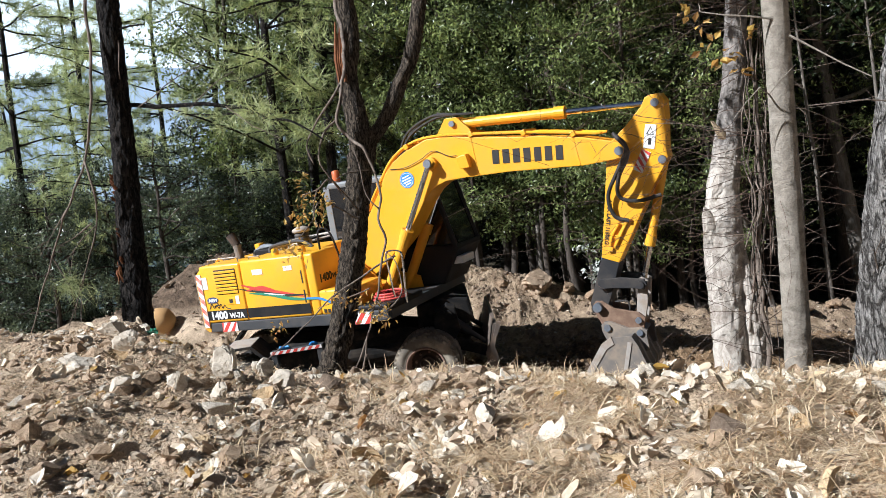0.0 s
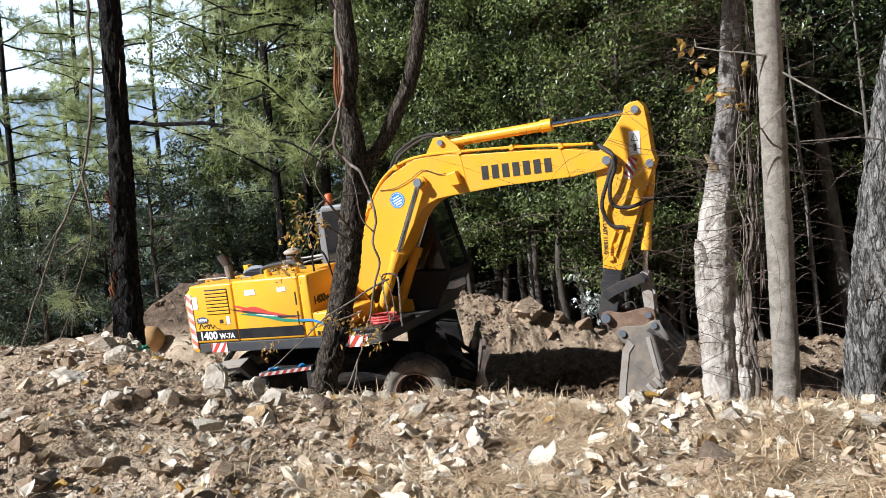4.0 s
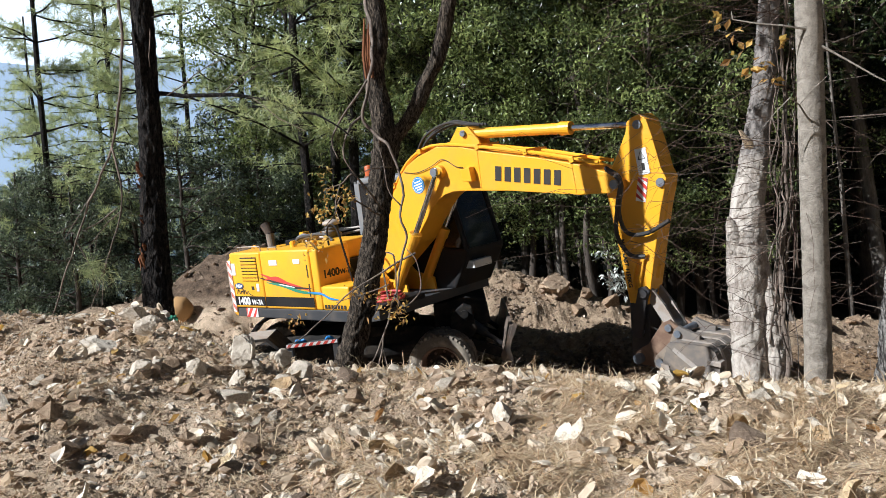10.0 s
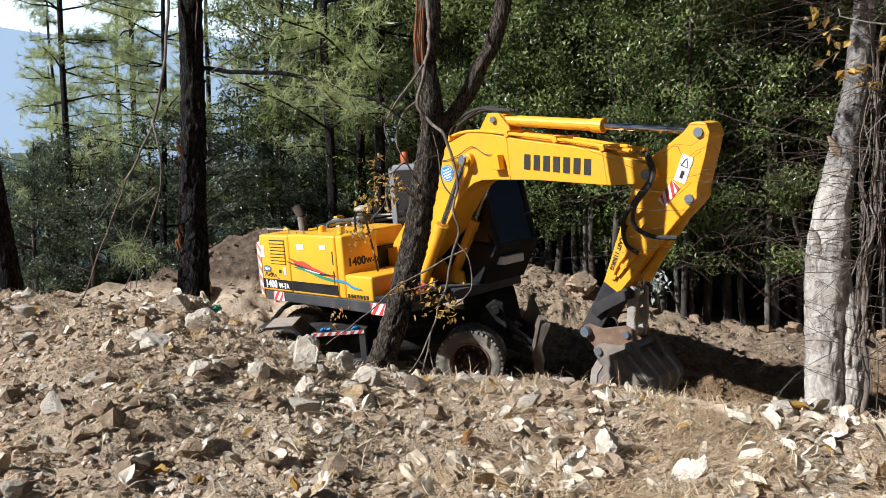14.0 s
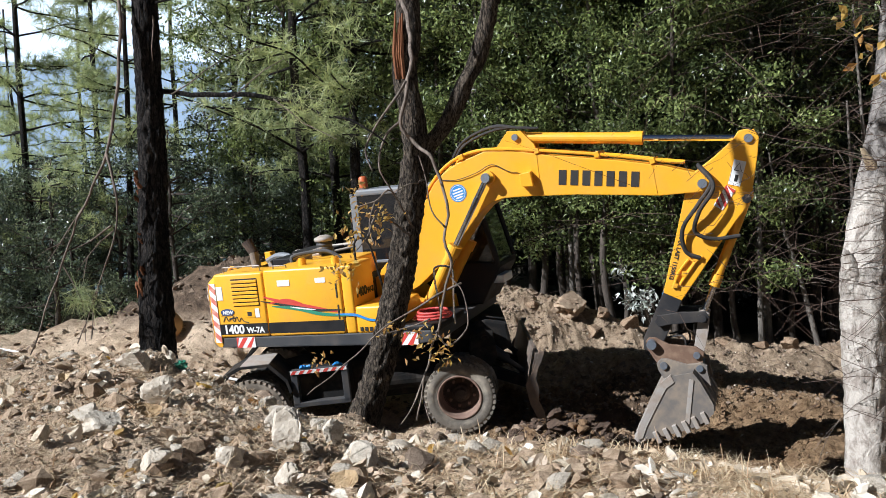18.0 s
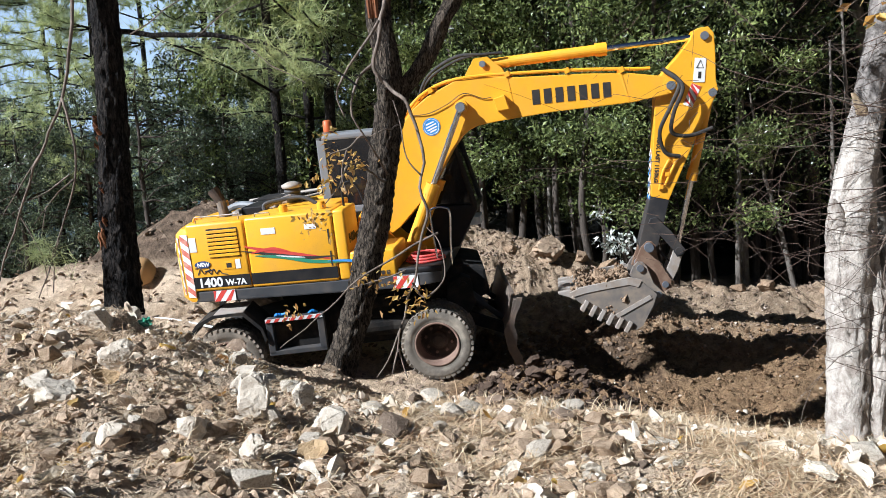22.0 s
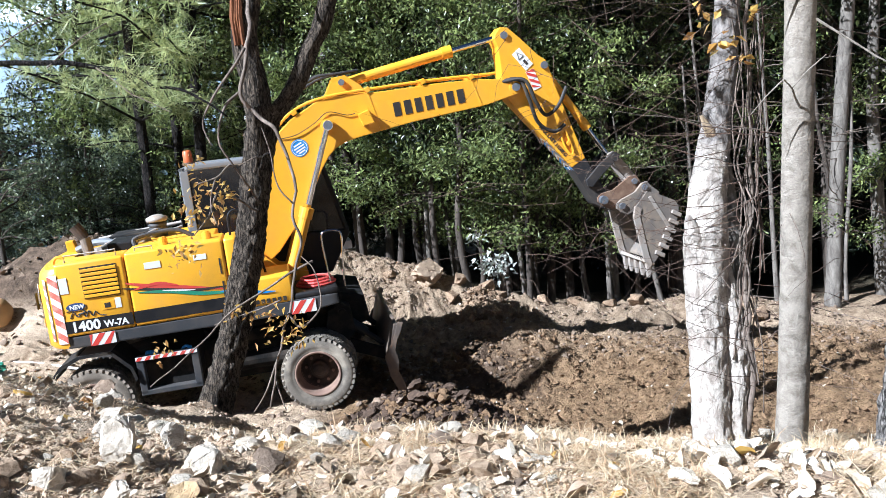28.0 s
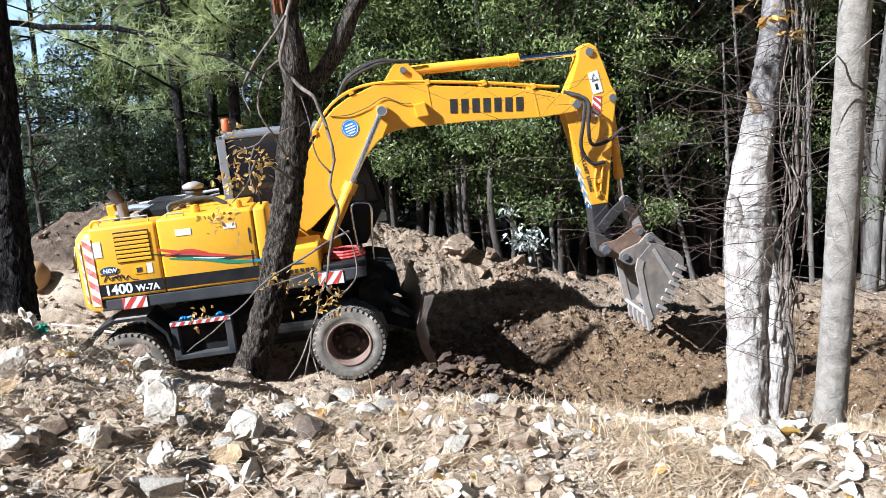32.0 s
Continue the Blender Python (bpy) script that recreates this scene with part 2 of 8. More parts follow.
RUSTY = worn("rust_brown_steel", (0.16, 0.095, 0.06), (0.30, 0.20, 0.13), 0.8, 0.6, 0.15, 7, 0.4)
BLADE = worn("scraped_blade_steel", (0.13, 0.105, 0.085), (0.27, 0.19, 0.13), 0.9, 0.6, 0.3, 6, 0.5)
CHROME, _nt, _b = material("chrome_rod", 0.12, 1.0)
_b.inputs["Base Color"].default_value = (0.72, 0.74, 0.78, 1)
PIN = worn("pin_steel", (0.22, 0.25, 0.29), (0.16, 0.12, 0.08), 0.6, 0.4, 0.7, 8)
HOSE = worn("black_hose", (0.018, 0.017, 0.016), (0.12, 0.09, 0.06), 0.4, 0.6, scale=8)
WHITE = worn("white_sticker", (0.74, 0.74, 0.72), (0.4, 0.33, 0.24), 0.3, 0.5)
RED = worn("red_sticker", (0.55, 0.045, 0.03), (0.3, 0.15, 0.1), 0.3, 0.5)
FADED = worn("faded_red_sticker", (0.50, 0.115, 0.075), (0.62, 0.50, 0.38), 0.9, 0.6, scale=7)
NAVY = worn("navy_badge", (0.015, 0.05, 0.16), (0.2, 0.2, 0.2), 0.25, 0.45)
BLUE = worn("blue_sticker", (0.03, 0.22, 0.55), (0.3, 0.35, 0.4), 0.25, 0.45)
GREEN = worn("green_decal", (0.03, 0.22, 0.12), (0.2, 0.2, 0.1), 0.2, 0.5)
LETTER = worn("dark_lettering", (0.02, 0.018, 0.016), (0.10, 0.07, 0.03), 0.3, 0.5)
ORANGE = worn("orange_beacon", (0.50, 0.11, 0.03), (0.4, 0.15, 0.05), 0.3, 0.3)
REDHOSE = worn("red_hose", (0.55, 0.05, 0.04), (0.3, 0.12, 0.08), 0.4, 0.5)
TAN = worn("tan_canvas", (0.42, 0.25, 0.10), (0.25, 0.17, 0.09), 0.5, 0.8)
GLASS, _nt, _b = material("dark_cab_glass", 0.06, 0.0)
_b.inputs["Base Color"].default_value = (0.012, 0.013, 0.015, 1)
_b.inputs["Transmission Weight"].default_value = 0.12
BARK_DARK = bark("charred_pine_bark", (0.005, 0.004, 0.0035), (0.085, 0.07, 0.058), 36, 0.06, (1, 1, 0.3), 0.42, 0.68, plates=26, furrow=0.4)
BARK_ROUGH = bark("rough_oak_bark", (0.022, 0.017, 0.012), (0.26, 0.205, 0.15), 44, 0.05, (1, 1, 0.22), 0.36, 0.66, plates=34, furrow=0.3)
BARK_PALE, _nt, _b = material("pale_peeling_bark", 0.9, 0, 0.2)
_v = coords(_nt, (1, 1, 0.75))
_blot, _fine, _big = noise_of(_nt, 12, 8, 0.7, _v, 0.6), noise_of(_nt, 70, 5, 0.7, _v), noise_of(_nt, 3.5, 4, 0.6, _v)
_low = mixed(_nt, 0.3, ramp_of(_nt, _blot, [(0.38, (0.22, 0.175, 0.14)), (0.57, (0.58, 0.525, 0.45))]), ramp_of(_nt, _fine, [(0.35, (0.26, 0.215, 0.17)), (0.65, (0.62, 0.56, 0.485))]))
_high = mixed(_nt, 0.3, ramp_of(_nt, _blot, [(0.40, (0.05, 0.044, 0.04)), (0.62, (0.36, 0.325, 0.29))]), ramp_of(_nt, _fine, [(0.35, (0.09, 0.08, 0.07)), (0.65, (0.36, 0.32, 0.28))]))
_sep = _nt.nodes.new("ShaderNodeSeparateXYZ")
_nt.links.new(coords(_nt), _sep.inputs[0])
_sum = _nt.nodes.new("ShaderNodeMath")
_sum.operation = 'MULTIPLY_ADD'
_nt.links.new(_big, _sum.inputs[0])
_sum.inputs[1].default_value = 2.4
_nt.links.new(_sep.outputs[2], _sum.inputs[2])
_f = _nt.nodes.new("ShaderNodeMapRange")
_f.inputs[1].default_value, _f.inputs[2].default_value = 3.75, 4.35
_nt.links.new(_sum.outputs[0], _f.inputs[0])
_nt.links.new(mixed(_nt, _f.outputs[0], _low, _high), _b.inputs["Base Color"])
_nt.links.new(bumped(_nt, mixed(_nt, 0.35, _blot, _fine), 0.9, 0.04), _b.inputs["Normal"])
BARK_UPPER = bark("greyed_upper_bark", (0.07, 0.06, 0.055), (0.30, 0.27, 0.245), 9, 0.03, (1, 1, 0.7), 0.38, 0.62)
BARK_PLATED = bark("plated_grey_bark", (0.045, 0.038, 0.032), (0.46, 0.43, 0.39), 30, 0.06, (1, 1, 0.24), 0.32, 0.58, plates=22, furrow=0.6)
BARK_SMOOTH = bark("smooth_grey_bark", (0.13, 0.11, 0.086), (0.36, 0.32, 0.262), 11, 0.025, (1, 1, 1.3), 0.30, 0.58)
BARK_FAR = bark("forest_bark", (0.025, 0.020, 0.016), (0.12, 0.098, 0.078), 8, 0.02)
BARK_SAPLING = bark("sapling_bark", (0.07, 0.06, 0.05), (0.24, 0.215, 0.18), 9, 0.01)
TORN = bark("torn_orange_wood", (0.09, 0.034, 0.015), (0.27, 0.115, 0.05), 14, 0.02)
TWIG = bark("dry_twig", (0.06, 0.047, 0.037), (0.30, 0.24, 0.19), 20, 0.004)
VINE = bark("dry_vine", (0.05, 0.032, 0.024), (0.17, 0.115, 0.085), 20, 0.004)
LITTERWOOD = bark("pale_split_wood", (0.30, 0.22, 0.13), (0.62, 0.50, 0.34), 18, 0.01)
STONE = bark("pale_limestone", (0.30, 0.245, 0.18), (0.70, 0.62, 0.50), 9, 0.02, (1, 1, 1), 0.34, 0.58)
BROWNSTONE = bark("brown_earthy_stone", (0.13, 0.09, 0.06), (0.33, 0.25, 0.18), 6, 0.03, (1, 1, 1))
TANSTONE = bark("tan_earthy_stone", (0.22, 0.15, 0.095), (0.50, 0.38, 0.26), 4, 0.04, (1, 1, 1), 0.35, 0.62)
DRYCLOD = bark("dry_brown_earth", (0.27, 0.19, 0.12), (0.70, 0.54, 0.385), 30, 0.01, (1, 1, 1))
EARTHCLOD = bark("crumbling_brown_earth", (0.20, 0.135, 0.08), (0.56, 0.42, 0.285), 22, 0.03, (1, 1, 1))
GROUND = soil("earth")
DARKCLOD = bark("moist_dark_earth", (0.04, 0.027, 0.019), (0.15, 0.10, 0.068), 12, 0.04, (1, 1, 1))
LOAD = bark("loose_tan_earth", (0.17, 0.11, 0.066), (0.47, 0.34, 0.22), 30, 0.03, (1, 1, 1))
CLOD = bark("fresh_dark_earth", (0.10, 0.06, 0.032), (0.34, 0.222, 0.122), 12, 0.03, (1, 1, 1))
def dry_leaf(name, low, high):
    """Papery dead leaf: colour differs from leaf to leaf, with darker blotches."""
    m, nt, b = material(name, 0.75, 0, 0.25)
    r = nt.nodes.new("ShaderNodeObjectInfo").outputs["Random"]
    v = coords(nt)
    c = mixed(nt, r, low, high)
    c = mixed(nt, ramp_of(nt, noise_of(nt, 4.5, 5, 0.65, v), [(0.5, (0, 0, 0)), (0.72, (0.7,) * 3)]), c, tuple(x * 0.5 for x in low))
    nt.links.new(c, b.inputs["Base Color"])
    nt.links.new(bumped(nt, noise_of(nt, 14, 4, 0.6, v), 0.5, 0.05), b.inputs["Normal"])
    return m


LEAFPALE = dry_leaf("cream_dead_leaf", (0.50, 0.40, 0.27), (0.84, 0.76, 0.62))
LEAFTAN = dry_leaf("tan_dead_leaf", (0.36, 0.24, 0.12), (0.58, 0.44, 0.26))
STRAW = leafy("dry_grass", [(0.46, 0.33, 0.19), (0.66, 0.52, 0.33), (0.40, 0.25, 0.13), (0.76, 0.64, 0.44), (0.54, 0.36, 0.21)], 0.6, 0.25)
LITTER = leafy("dead_leaves", [(0.58, 0.48, 0.34), (0.82, 0.75, 0.62), (0.28, 0.18, 0.10), (0.70, 0.60, 0.45), (0.42, 0.30, 0.18), (0.78, 0.71, 0.58)], 0.7, 0.15)
BROWNLEAF = leafy("brown_hanging_leaves", [(0.50, 0.27, 0.06), (0.62, 0.42, 0.10), (0.36, 0.17, 0.05), (0.66, 0.50, 0.20)], 0.5, 0.4)
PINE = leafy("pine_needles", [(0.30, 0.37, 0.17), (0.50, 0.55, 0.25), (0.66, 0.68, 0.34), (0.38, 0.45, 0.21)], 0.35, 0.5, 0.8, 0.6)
# mostly near-black leaves, a few bright: the wood's shade put into colour
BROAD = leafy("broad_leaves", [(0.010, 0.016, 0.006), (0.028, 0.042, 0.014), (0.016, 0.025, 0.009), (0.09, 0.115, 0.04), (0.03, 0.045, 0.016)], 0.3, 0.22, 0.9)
# olive leaves made paler, with sunlight on the crowns put into their colour
SUNLITLEAF = leafy("sunlit_olive_leaves", [(0.22, 0.29, 0.09), (0.45, 0.51, 0.19), (0.07, 0.10, 0.036), (0.33, 0.39, 0.14)], 0.3, 0.45, 1.1, 0.36)
SILVER = leafy("silver_leaves", [(0.55, 0.58, 0.52), (0.75, 0.76, 0.70), (0.4, 0.44, 0.36)], 0.4, 0.3)
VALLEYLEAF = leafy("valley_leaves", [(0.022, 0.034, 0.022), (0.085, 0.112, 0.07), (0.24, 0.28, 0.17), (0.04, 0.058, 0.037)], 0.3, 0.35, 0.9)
# deep shade inside the wood is put into this leaf colour
SHADEDWOOD = leafy("shaded_far_foliage", [(0.008, 0.013, 0.007), (0.02, 0.03, 0.014), (0.035, 0.047, 0.022), (0.012, 0.019, 0.009)], 0.4, 0.2)


def glowing(name, color, strength):
    m = bpy.data.materials.new(name)
    m.use_nodes = True
    nt = m.node_tree
    nt.nodes.remove(nt.nodes["Principled BSDF"])
    e = nt.nodes.new("ShaderNodeEmission")
    e.inputs[0].default_value, e.inputs[1].default_value = (*color, 1), strength
    nt.links.new(e.outputs[0], nt.nodes["Material Output"].inputs[0])
    return m


# backdrops glow on their own: daylight and haze are put into these colours
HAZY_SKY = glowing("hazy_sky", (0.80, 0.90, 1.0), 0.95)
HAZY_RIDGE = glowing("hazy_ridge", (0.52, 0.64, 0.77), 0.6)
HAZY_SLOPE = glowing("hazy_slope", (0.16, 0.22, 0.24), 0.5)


# ---- mesh helpers ----
def part(name, bm, mat, parent, label="", smooth=None):
    """Links a bmesh as one mesh object under a thing or a part. smooth: faces shaded smooth (True), or flat."""
    me = bpy.data.meshes.new(name)
    if smooth:
        for f in bm.faces:
            f.smooth = True
    bm.normal_update()
    bm.to_mesh(me)
    bm.free()
    me.materials.append(mat)
    ob = new(name, me)
    ob.parent = parent
    if label:
        tagged(ob, label)
    return ob


def thing(name, m, label, category, group="", kind=""):
    ob = new(name)
    ob.matrix_world = m
    return tagged(ob, label, category, group, kind)


def single(name, bm, mat, m, label, category, group="", kind="", smooth=None):
    """A thing of one mesh."""
    ob = part(name, bm, mat, None, "", smooth)
    ob.matrix_world = m
    return tagged(ob, label, category, group, kind)


def box(bm, lo, hi, bevel=0.0):
    c = [(a + b) / 2 for a, b in zip(lo, hi)]
    s = [b - a for a, b in zip(lo, hi)]
    r = bmesh.ops.create_cube(bm, size=1.0, matrix=Matrix.LocRotScale(c, None, s))
    if bevel:
        edges = list({e for v in r["verts"] for e in v.link_edges})
        bmesh.ops.bevel(bm, geom=edges, offset=bevel, segments=2, affect='EDGES', profile=0.6)
    return bm


def plate(bm, outline, y0, y1, bevel=0.0):
    """A plate whose outline lies in x and z, from y0 to y1."""
    a = [bm.verts.new((x, y0, z)) for x, z in outline]
    b = [bm.verts.new((x, y1, z)) for x, z in outline]
    n = len(a)
    faces = [bm.faces.new(a), bm.faces.new(b[::-1])]
    for i in range(n):
        faces.append(bm.faces.new((a[i], b[i], b[(i + 1) % n], a[(i + 1) % n])))
    bmesh.ops.recalc_face_normals(bm, faces=faces)
    if bevel:
        edges = [e for f in faces[:2] for e in f.edges]
        bmesh.ops.bevel(bm, geom=edges, offset=bevel, segments=2, affect='EDGES', profile=0.6)
    return bm


def rod(bm, a, b, r, r2=None, n=14):
    a, b = Vector(a), Vector(b)
    d = b - a
    m = Matrix.Translation((a + b) / 2) @ d.to_track_quat('Z', 'Y').to_matrix().to_4x4()
    bmesh.ops.create_cone(bm, cap_ends=True, segments=n, radius1=r, radius2=r if r2 is None else r2, depth=d.length, matrix=m)
    return bm


def tube(bm, pts, radii, n=10, cap=True, rough=0.0, seed=0):
    """A tapered tube along points."""
    rnd = random.Random(seed)
    pts = [Vector(p) for p in pts]
    if not hasattr(radii, "__len__"):
        radii = [radii] * len(pts)
    rings, side = [], None
    for i, p in enumerate(pts):
        d = (pts[min(i + 1, len(pts) - 1)] - pts[max(i - 1, 0)]).normalized()
        side = d.orthogonal().normalized() if side is None else (side - d * side.dot(d)).normalized()
        up = d.cross(side)
        ring = []
        for k in range(n):
            a = 2 * math.pi * k / n
            r = radii[i] * (1 + (rnd.uniform(-rough, rough) if rough else 0))
            ring.append(bm.verts.new(p + (side * math.cos(a) + up * math.sin(a)) * r))
        rings.append(ring)
    for r0, r1 in zip(rings, rings[1:]):
        for k in range(n):
            bm.faces.new((r0[k], r0[(k + 1) % n], r1[(k + 1) % n], r1[k]))
    if cap:
        bm.faces.new(rings[0][::-1])
        bm.faces.new(rings[-1])
    return bm


def curve(pts, steps=8):
    """Points on a smooth line through the given ones."""
    p = [Vector(q) for q in pts]
    p = [2 * p[0] - p[1]] + p + [2 * p[-1] - p[-2]]
    out = []
    for i in range(1, len(p) - 2):
        for k in range(steps):
            t = k / steps
            a, b, c, d = p[i - 1:i + 3]
            out.append(0.5 * ((2 * b) + (c - a) * t + (2 * a - 5 * b + 4 * c - d) * t * t + (3 * b - a - 3 * c + d) * t ** 3))
    return out + [p[-2]]


def lathe(bm, profile, axis='Y', n=28, at=(0, 0, 0), cap=True):
    """Turns (radius, along) round an axis."""
    rings = []
    for r, h in profile:
        ring = []
        for k in range(n):
            a = 2 * math.pi * k / n
            c, s = r * math.cos(a), r * math.sin(a)
            q = {'Y': (c, h, s), 'Z': (c, s, h), 'X': (h, c, s)}[axis]
            ring.append(bm.verts.new(Vector(q) + Vector(at)))
        rings.append(ring)
    faces = []
    for r0, r1 in zip(rings, rings[1:]):
        for k in range(n):
            faces.append(bm.faces.new((r0[k], r0[(k + 1) % n], r1[(k + 1) % n], r1[k])))
    for ring, (r, h) in ((rings[0], profile[0]), (rings[-1], profile[-1])):
        if cap and r > 1e-4:
            faces.append(bm.faces.new(ring))
    bmesh.ops.recalc_face_normals(bm, faces=faces)
    return bm


def mesh_of(name, verts, faces, mat, smooth=False):
    me = bpy.data.meshes.new(name)
    me.from_pydata(verts, [], faces)
    if smooth:
        me.polygons.foreach_set("use_smooth", [True] * len(me.polygons))
    me.materials.append(mat)
    return me


def rough_stone(rnd, sx, sy, sz, cuts=2, jag=0.28):
    """An angular stone with broken faces, resting on z = 0."""
    bm = bmesh.new()
    bmesh.ops.create_icosphere(bm, subdivisions=cuts, radius=1.0)
    off = Vector((rnd.uniform(-50, 50), rnd.uniform(-50, 50), rnd.uniform(-50, 50)))
    planes = [(Vector((rnd.gauss(0, 1), rnd.gauss(0, 1), rnd.gauss(0, 1))).normalized(), rnd.uniform(0.36, 0.72)) for _ in range(8)]
    for v in bm.verts:
        p = v.co.copy()
        p *= 1 + jag * (noise.noise(v.co * 1.6 + off) + 0.4 * noise.noise(v.co * 4.0 + off))
        for nrm, d in planes:
            k = p.dot(nrm)
            if k > d:
                p -= nrm * (k - d) * 0.92
        p *= 1.25 + 0.07 * noise.noise(v.co * 7.0 + off) + 0.05 * noise.noise(v.co * 15.0 + off) + 0.03 * noise.noise(v.co * 31.0 + off)
        v.co = (p.x * sx, p.y * sy, p.z * sz)
    low = min(v.co.z for v in bm.verts)
    for v in bm.verts:
        v.co.z -= low + sz * 0.25
    return bm


# ---- the ground: one sheet to the horizon ----
def bell(d, w):
    return math.exp(-(d / w) ** 2)


def step(a, b, v):
    t = min(1.0, max(0.0, (v - a) / (b - a)))
    return t * t * (3 - 2 * t)


def along(v, stops):
    """Straight lines through (v, value) stops."""
    if v <= stops[0][0]:
        return stops[0][1]
    for (a, p), (b, q) in zip(stops, stops[1:]):
        if v <= b:
            return p + (q - p) * (v - a) / (b - a)
    return stops[-1][1]


# height across the bank, its rise to the left, and how far its crest stands back
BANK = [(-30, -1.0), (-3, -0.9), (-1.3, -0.66), (0, -0.42), (1.0, -0.2), (1.7, -0.08), (2.3, -0.03), (2.8, 0.0), (3.4, 0.04), (3.8, 0.02), (4.2, -0.08), (5.0, -0.34), (6.0, -0.62), (7.0, -0.86), (8.0, -1.15), (9.0, -1.5), (10.2, -1.9)]
RISE = [(-9, 1.1), (-5, 0.6), (-2.5, 0.40), (-2.0, 0.40), (-1.4, 0.34), (-0.8, 0.20), (-0.3, 0.07), (0.2, 0.03), (0.8, 0.0), (1.6, -0.01), (2.8, -0.04), (5, -0.2), (8, -0.5)]
BACK = [(-2.45, 1.9), (-1.8, 1.1), (-1.4, 0.45), (-0.9, 0.0), (0.4, 0.0), (1.0, -0.35), (1.5, -0.7), (2.0, -1.0), (2.75, -1.3), (5, -1.5)]


def ground_height(x, y, fine=True):
    bank = 1.615 + along(x, RISE) + along(y - along(x, BACK), BANK)
    # the bench where the machine stands, the pit right of it, and the slope behind
    bench = 0.02 + 0.035 * max(-6, min(0, -x - 1)) + 0.0
    bench += 0.30 * step(-2.5, -5.0, x) - 0.30 * step(1.8, 3.2, x) * step(13.6, 12.2, y)
    bench += 0.085 * (min(14.5, max(10.8, y)) - 11.4)
    bench += along(y, [(13.5, 0), (15, 0.12), (17, 0.5), (22, 0.7), (60, 1.5)])
    bench += 0.42 * bell(y - 16.2 - 0.5 * math.sin(x * 0.9), 0.8) * step(0.6, 2.0, x)
    bench += 1.5 * bell(math.hypot((x + 4.4) / 1.5, y - 17.6), 1.45)
    bench += along(x, [(-2.6, 0), (-1.4, 1.1), (0.4, 1.1), (1.0, 0.85), (2.0, 0.35), (3.0, 0.05), (3.6, 0)]) * step(14.6, 17.2, y) * step(24.0, 19.5, y)
    if y > 11.5:
        bench -= (0.5 * step(2.5, 5.0, x) + 0.12 * max(0.0, min(12.0, x) - 5)) * step(11.5, 15.0, y)
    bench += 0.45 * bell(math.hypot((x - 1.25) * 0.7, (y - 10.1) * 1.4), 0.62)
    bench -= 0.25 * bell(math.hypot(x - 2.2, y - 12.4), 0.75)
    bench += 0.80 * bell(math.hypot((x + 2.72) * 0.85, (y - 10.5) * 1.5), 0.62)
    bench += 0.22 * bell(math.hypot((x - 1.45) * 1.2, (y - 11.3)), 0.5)
    # ledge of the dig: a scarp across the pit
    bench += 0.36 * step(1.6, 3.6, x) * step(12.2, 13.9, y + 0.15 * math.sin(x * 1.7)) * step(15.8, 14.2, y)
    k = step(7.4, 10.0, y - 0.6 * min(1.6, max(0.0, -x - 0.9)))
    z = bank * (1 - k) + bench * k if k < 1 else bench
    z = max(z, bench) if y > 6 else z
    # the wood falls away to the left, hills rise beyond
    fall = step(-5, -30, x) * step(16, 40, y)
    z -= 9 * fall + 60 * step(40, 400, y) * step(80, -60, x)
    z += 0.34 * bell(math.hypot(x + 0.97, (y - 8.0) * 0.8), 0.42)
    d = math.hypot(x, y)
    if fine:
        p = Vector((x, y, 0))
        lump = 1.0 - abs(noise.noise(p * 1.7 + Vector((7, 3, 0))))
        z += 0.09 * noise.noise(p * 0.9) + 0.05 * noise.noise(p * 2.7) + 0.05 * (lump - 0.75)
        if d < 40:
            z += 0.045 * noise.noise(p * 6.1) + 0.034 * abs(noise.noise(p * 11.0)) + 0.012 * noise.noise(p * 23.0)
        if -0.5 < y < 6.6:
            # crumbled tilth on the bank: small clods with gaps between
            z += 0.020 * abs(noise.noise(p * 15.0 + Vector((3, 1, 2)))) + 0.013 * abs(noise.noise(p * 31.0)) + 0.006 * noise.noise(p * 52.0) - 0.008
        if y > 14.5 and d < 40 and x < -1:
            z += 0.55 * (abs(noise.noise(p * 1.1)) - 0.2) + 0.25 * abs(noise.noise(p * 3.1)) + 0.12 * abs(noise.noise(p * 7.0)) - 0.08
        if y > 13.5 and d < 40:
            z += 0.22 * abs(noise.noise(p * 1.3 + Vector((0, 0, 4)))) - 0.05
        if 7.5 < y < 17.5 and x > 0.3:
            z += 0.20 * abs(noise.noise(p * 1.9)) + 0.14 * abs(noise.noise(p * 4.6)) + 0.06 * abs(noise.noise(p * 9.0)) + 0.03 * noise.noise(p * 17.0) - 0.07
    return z


def axis_values(stops):
    out = [stops[0][0]]
    for (a, s), (b, _) in zip(stops, stops[1:]):
        n = max(1, round((b - a) / s))
        out += [a + (b - a) * (i + 1) / n for i in range(n)]
    return out


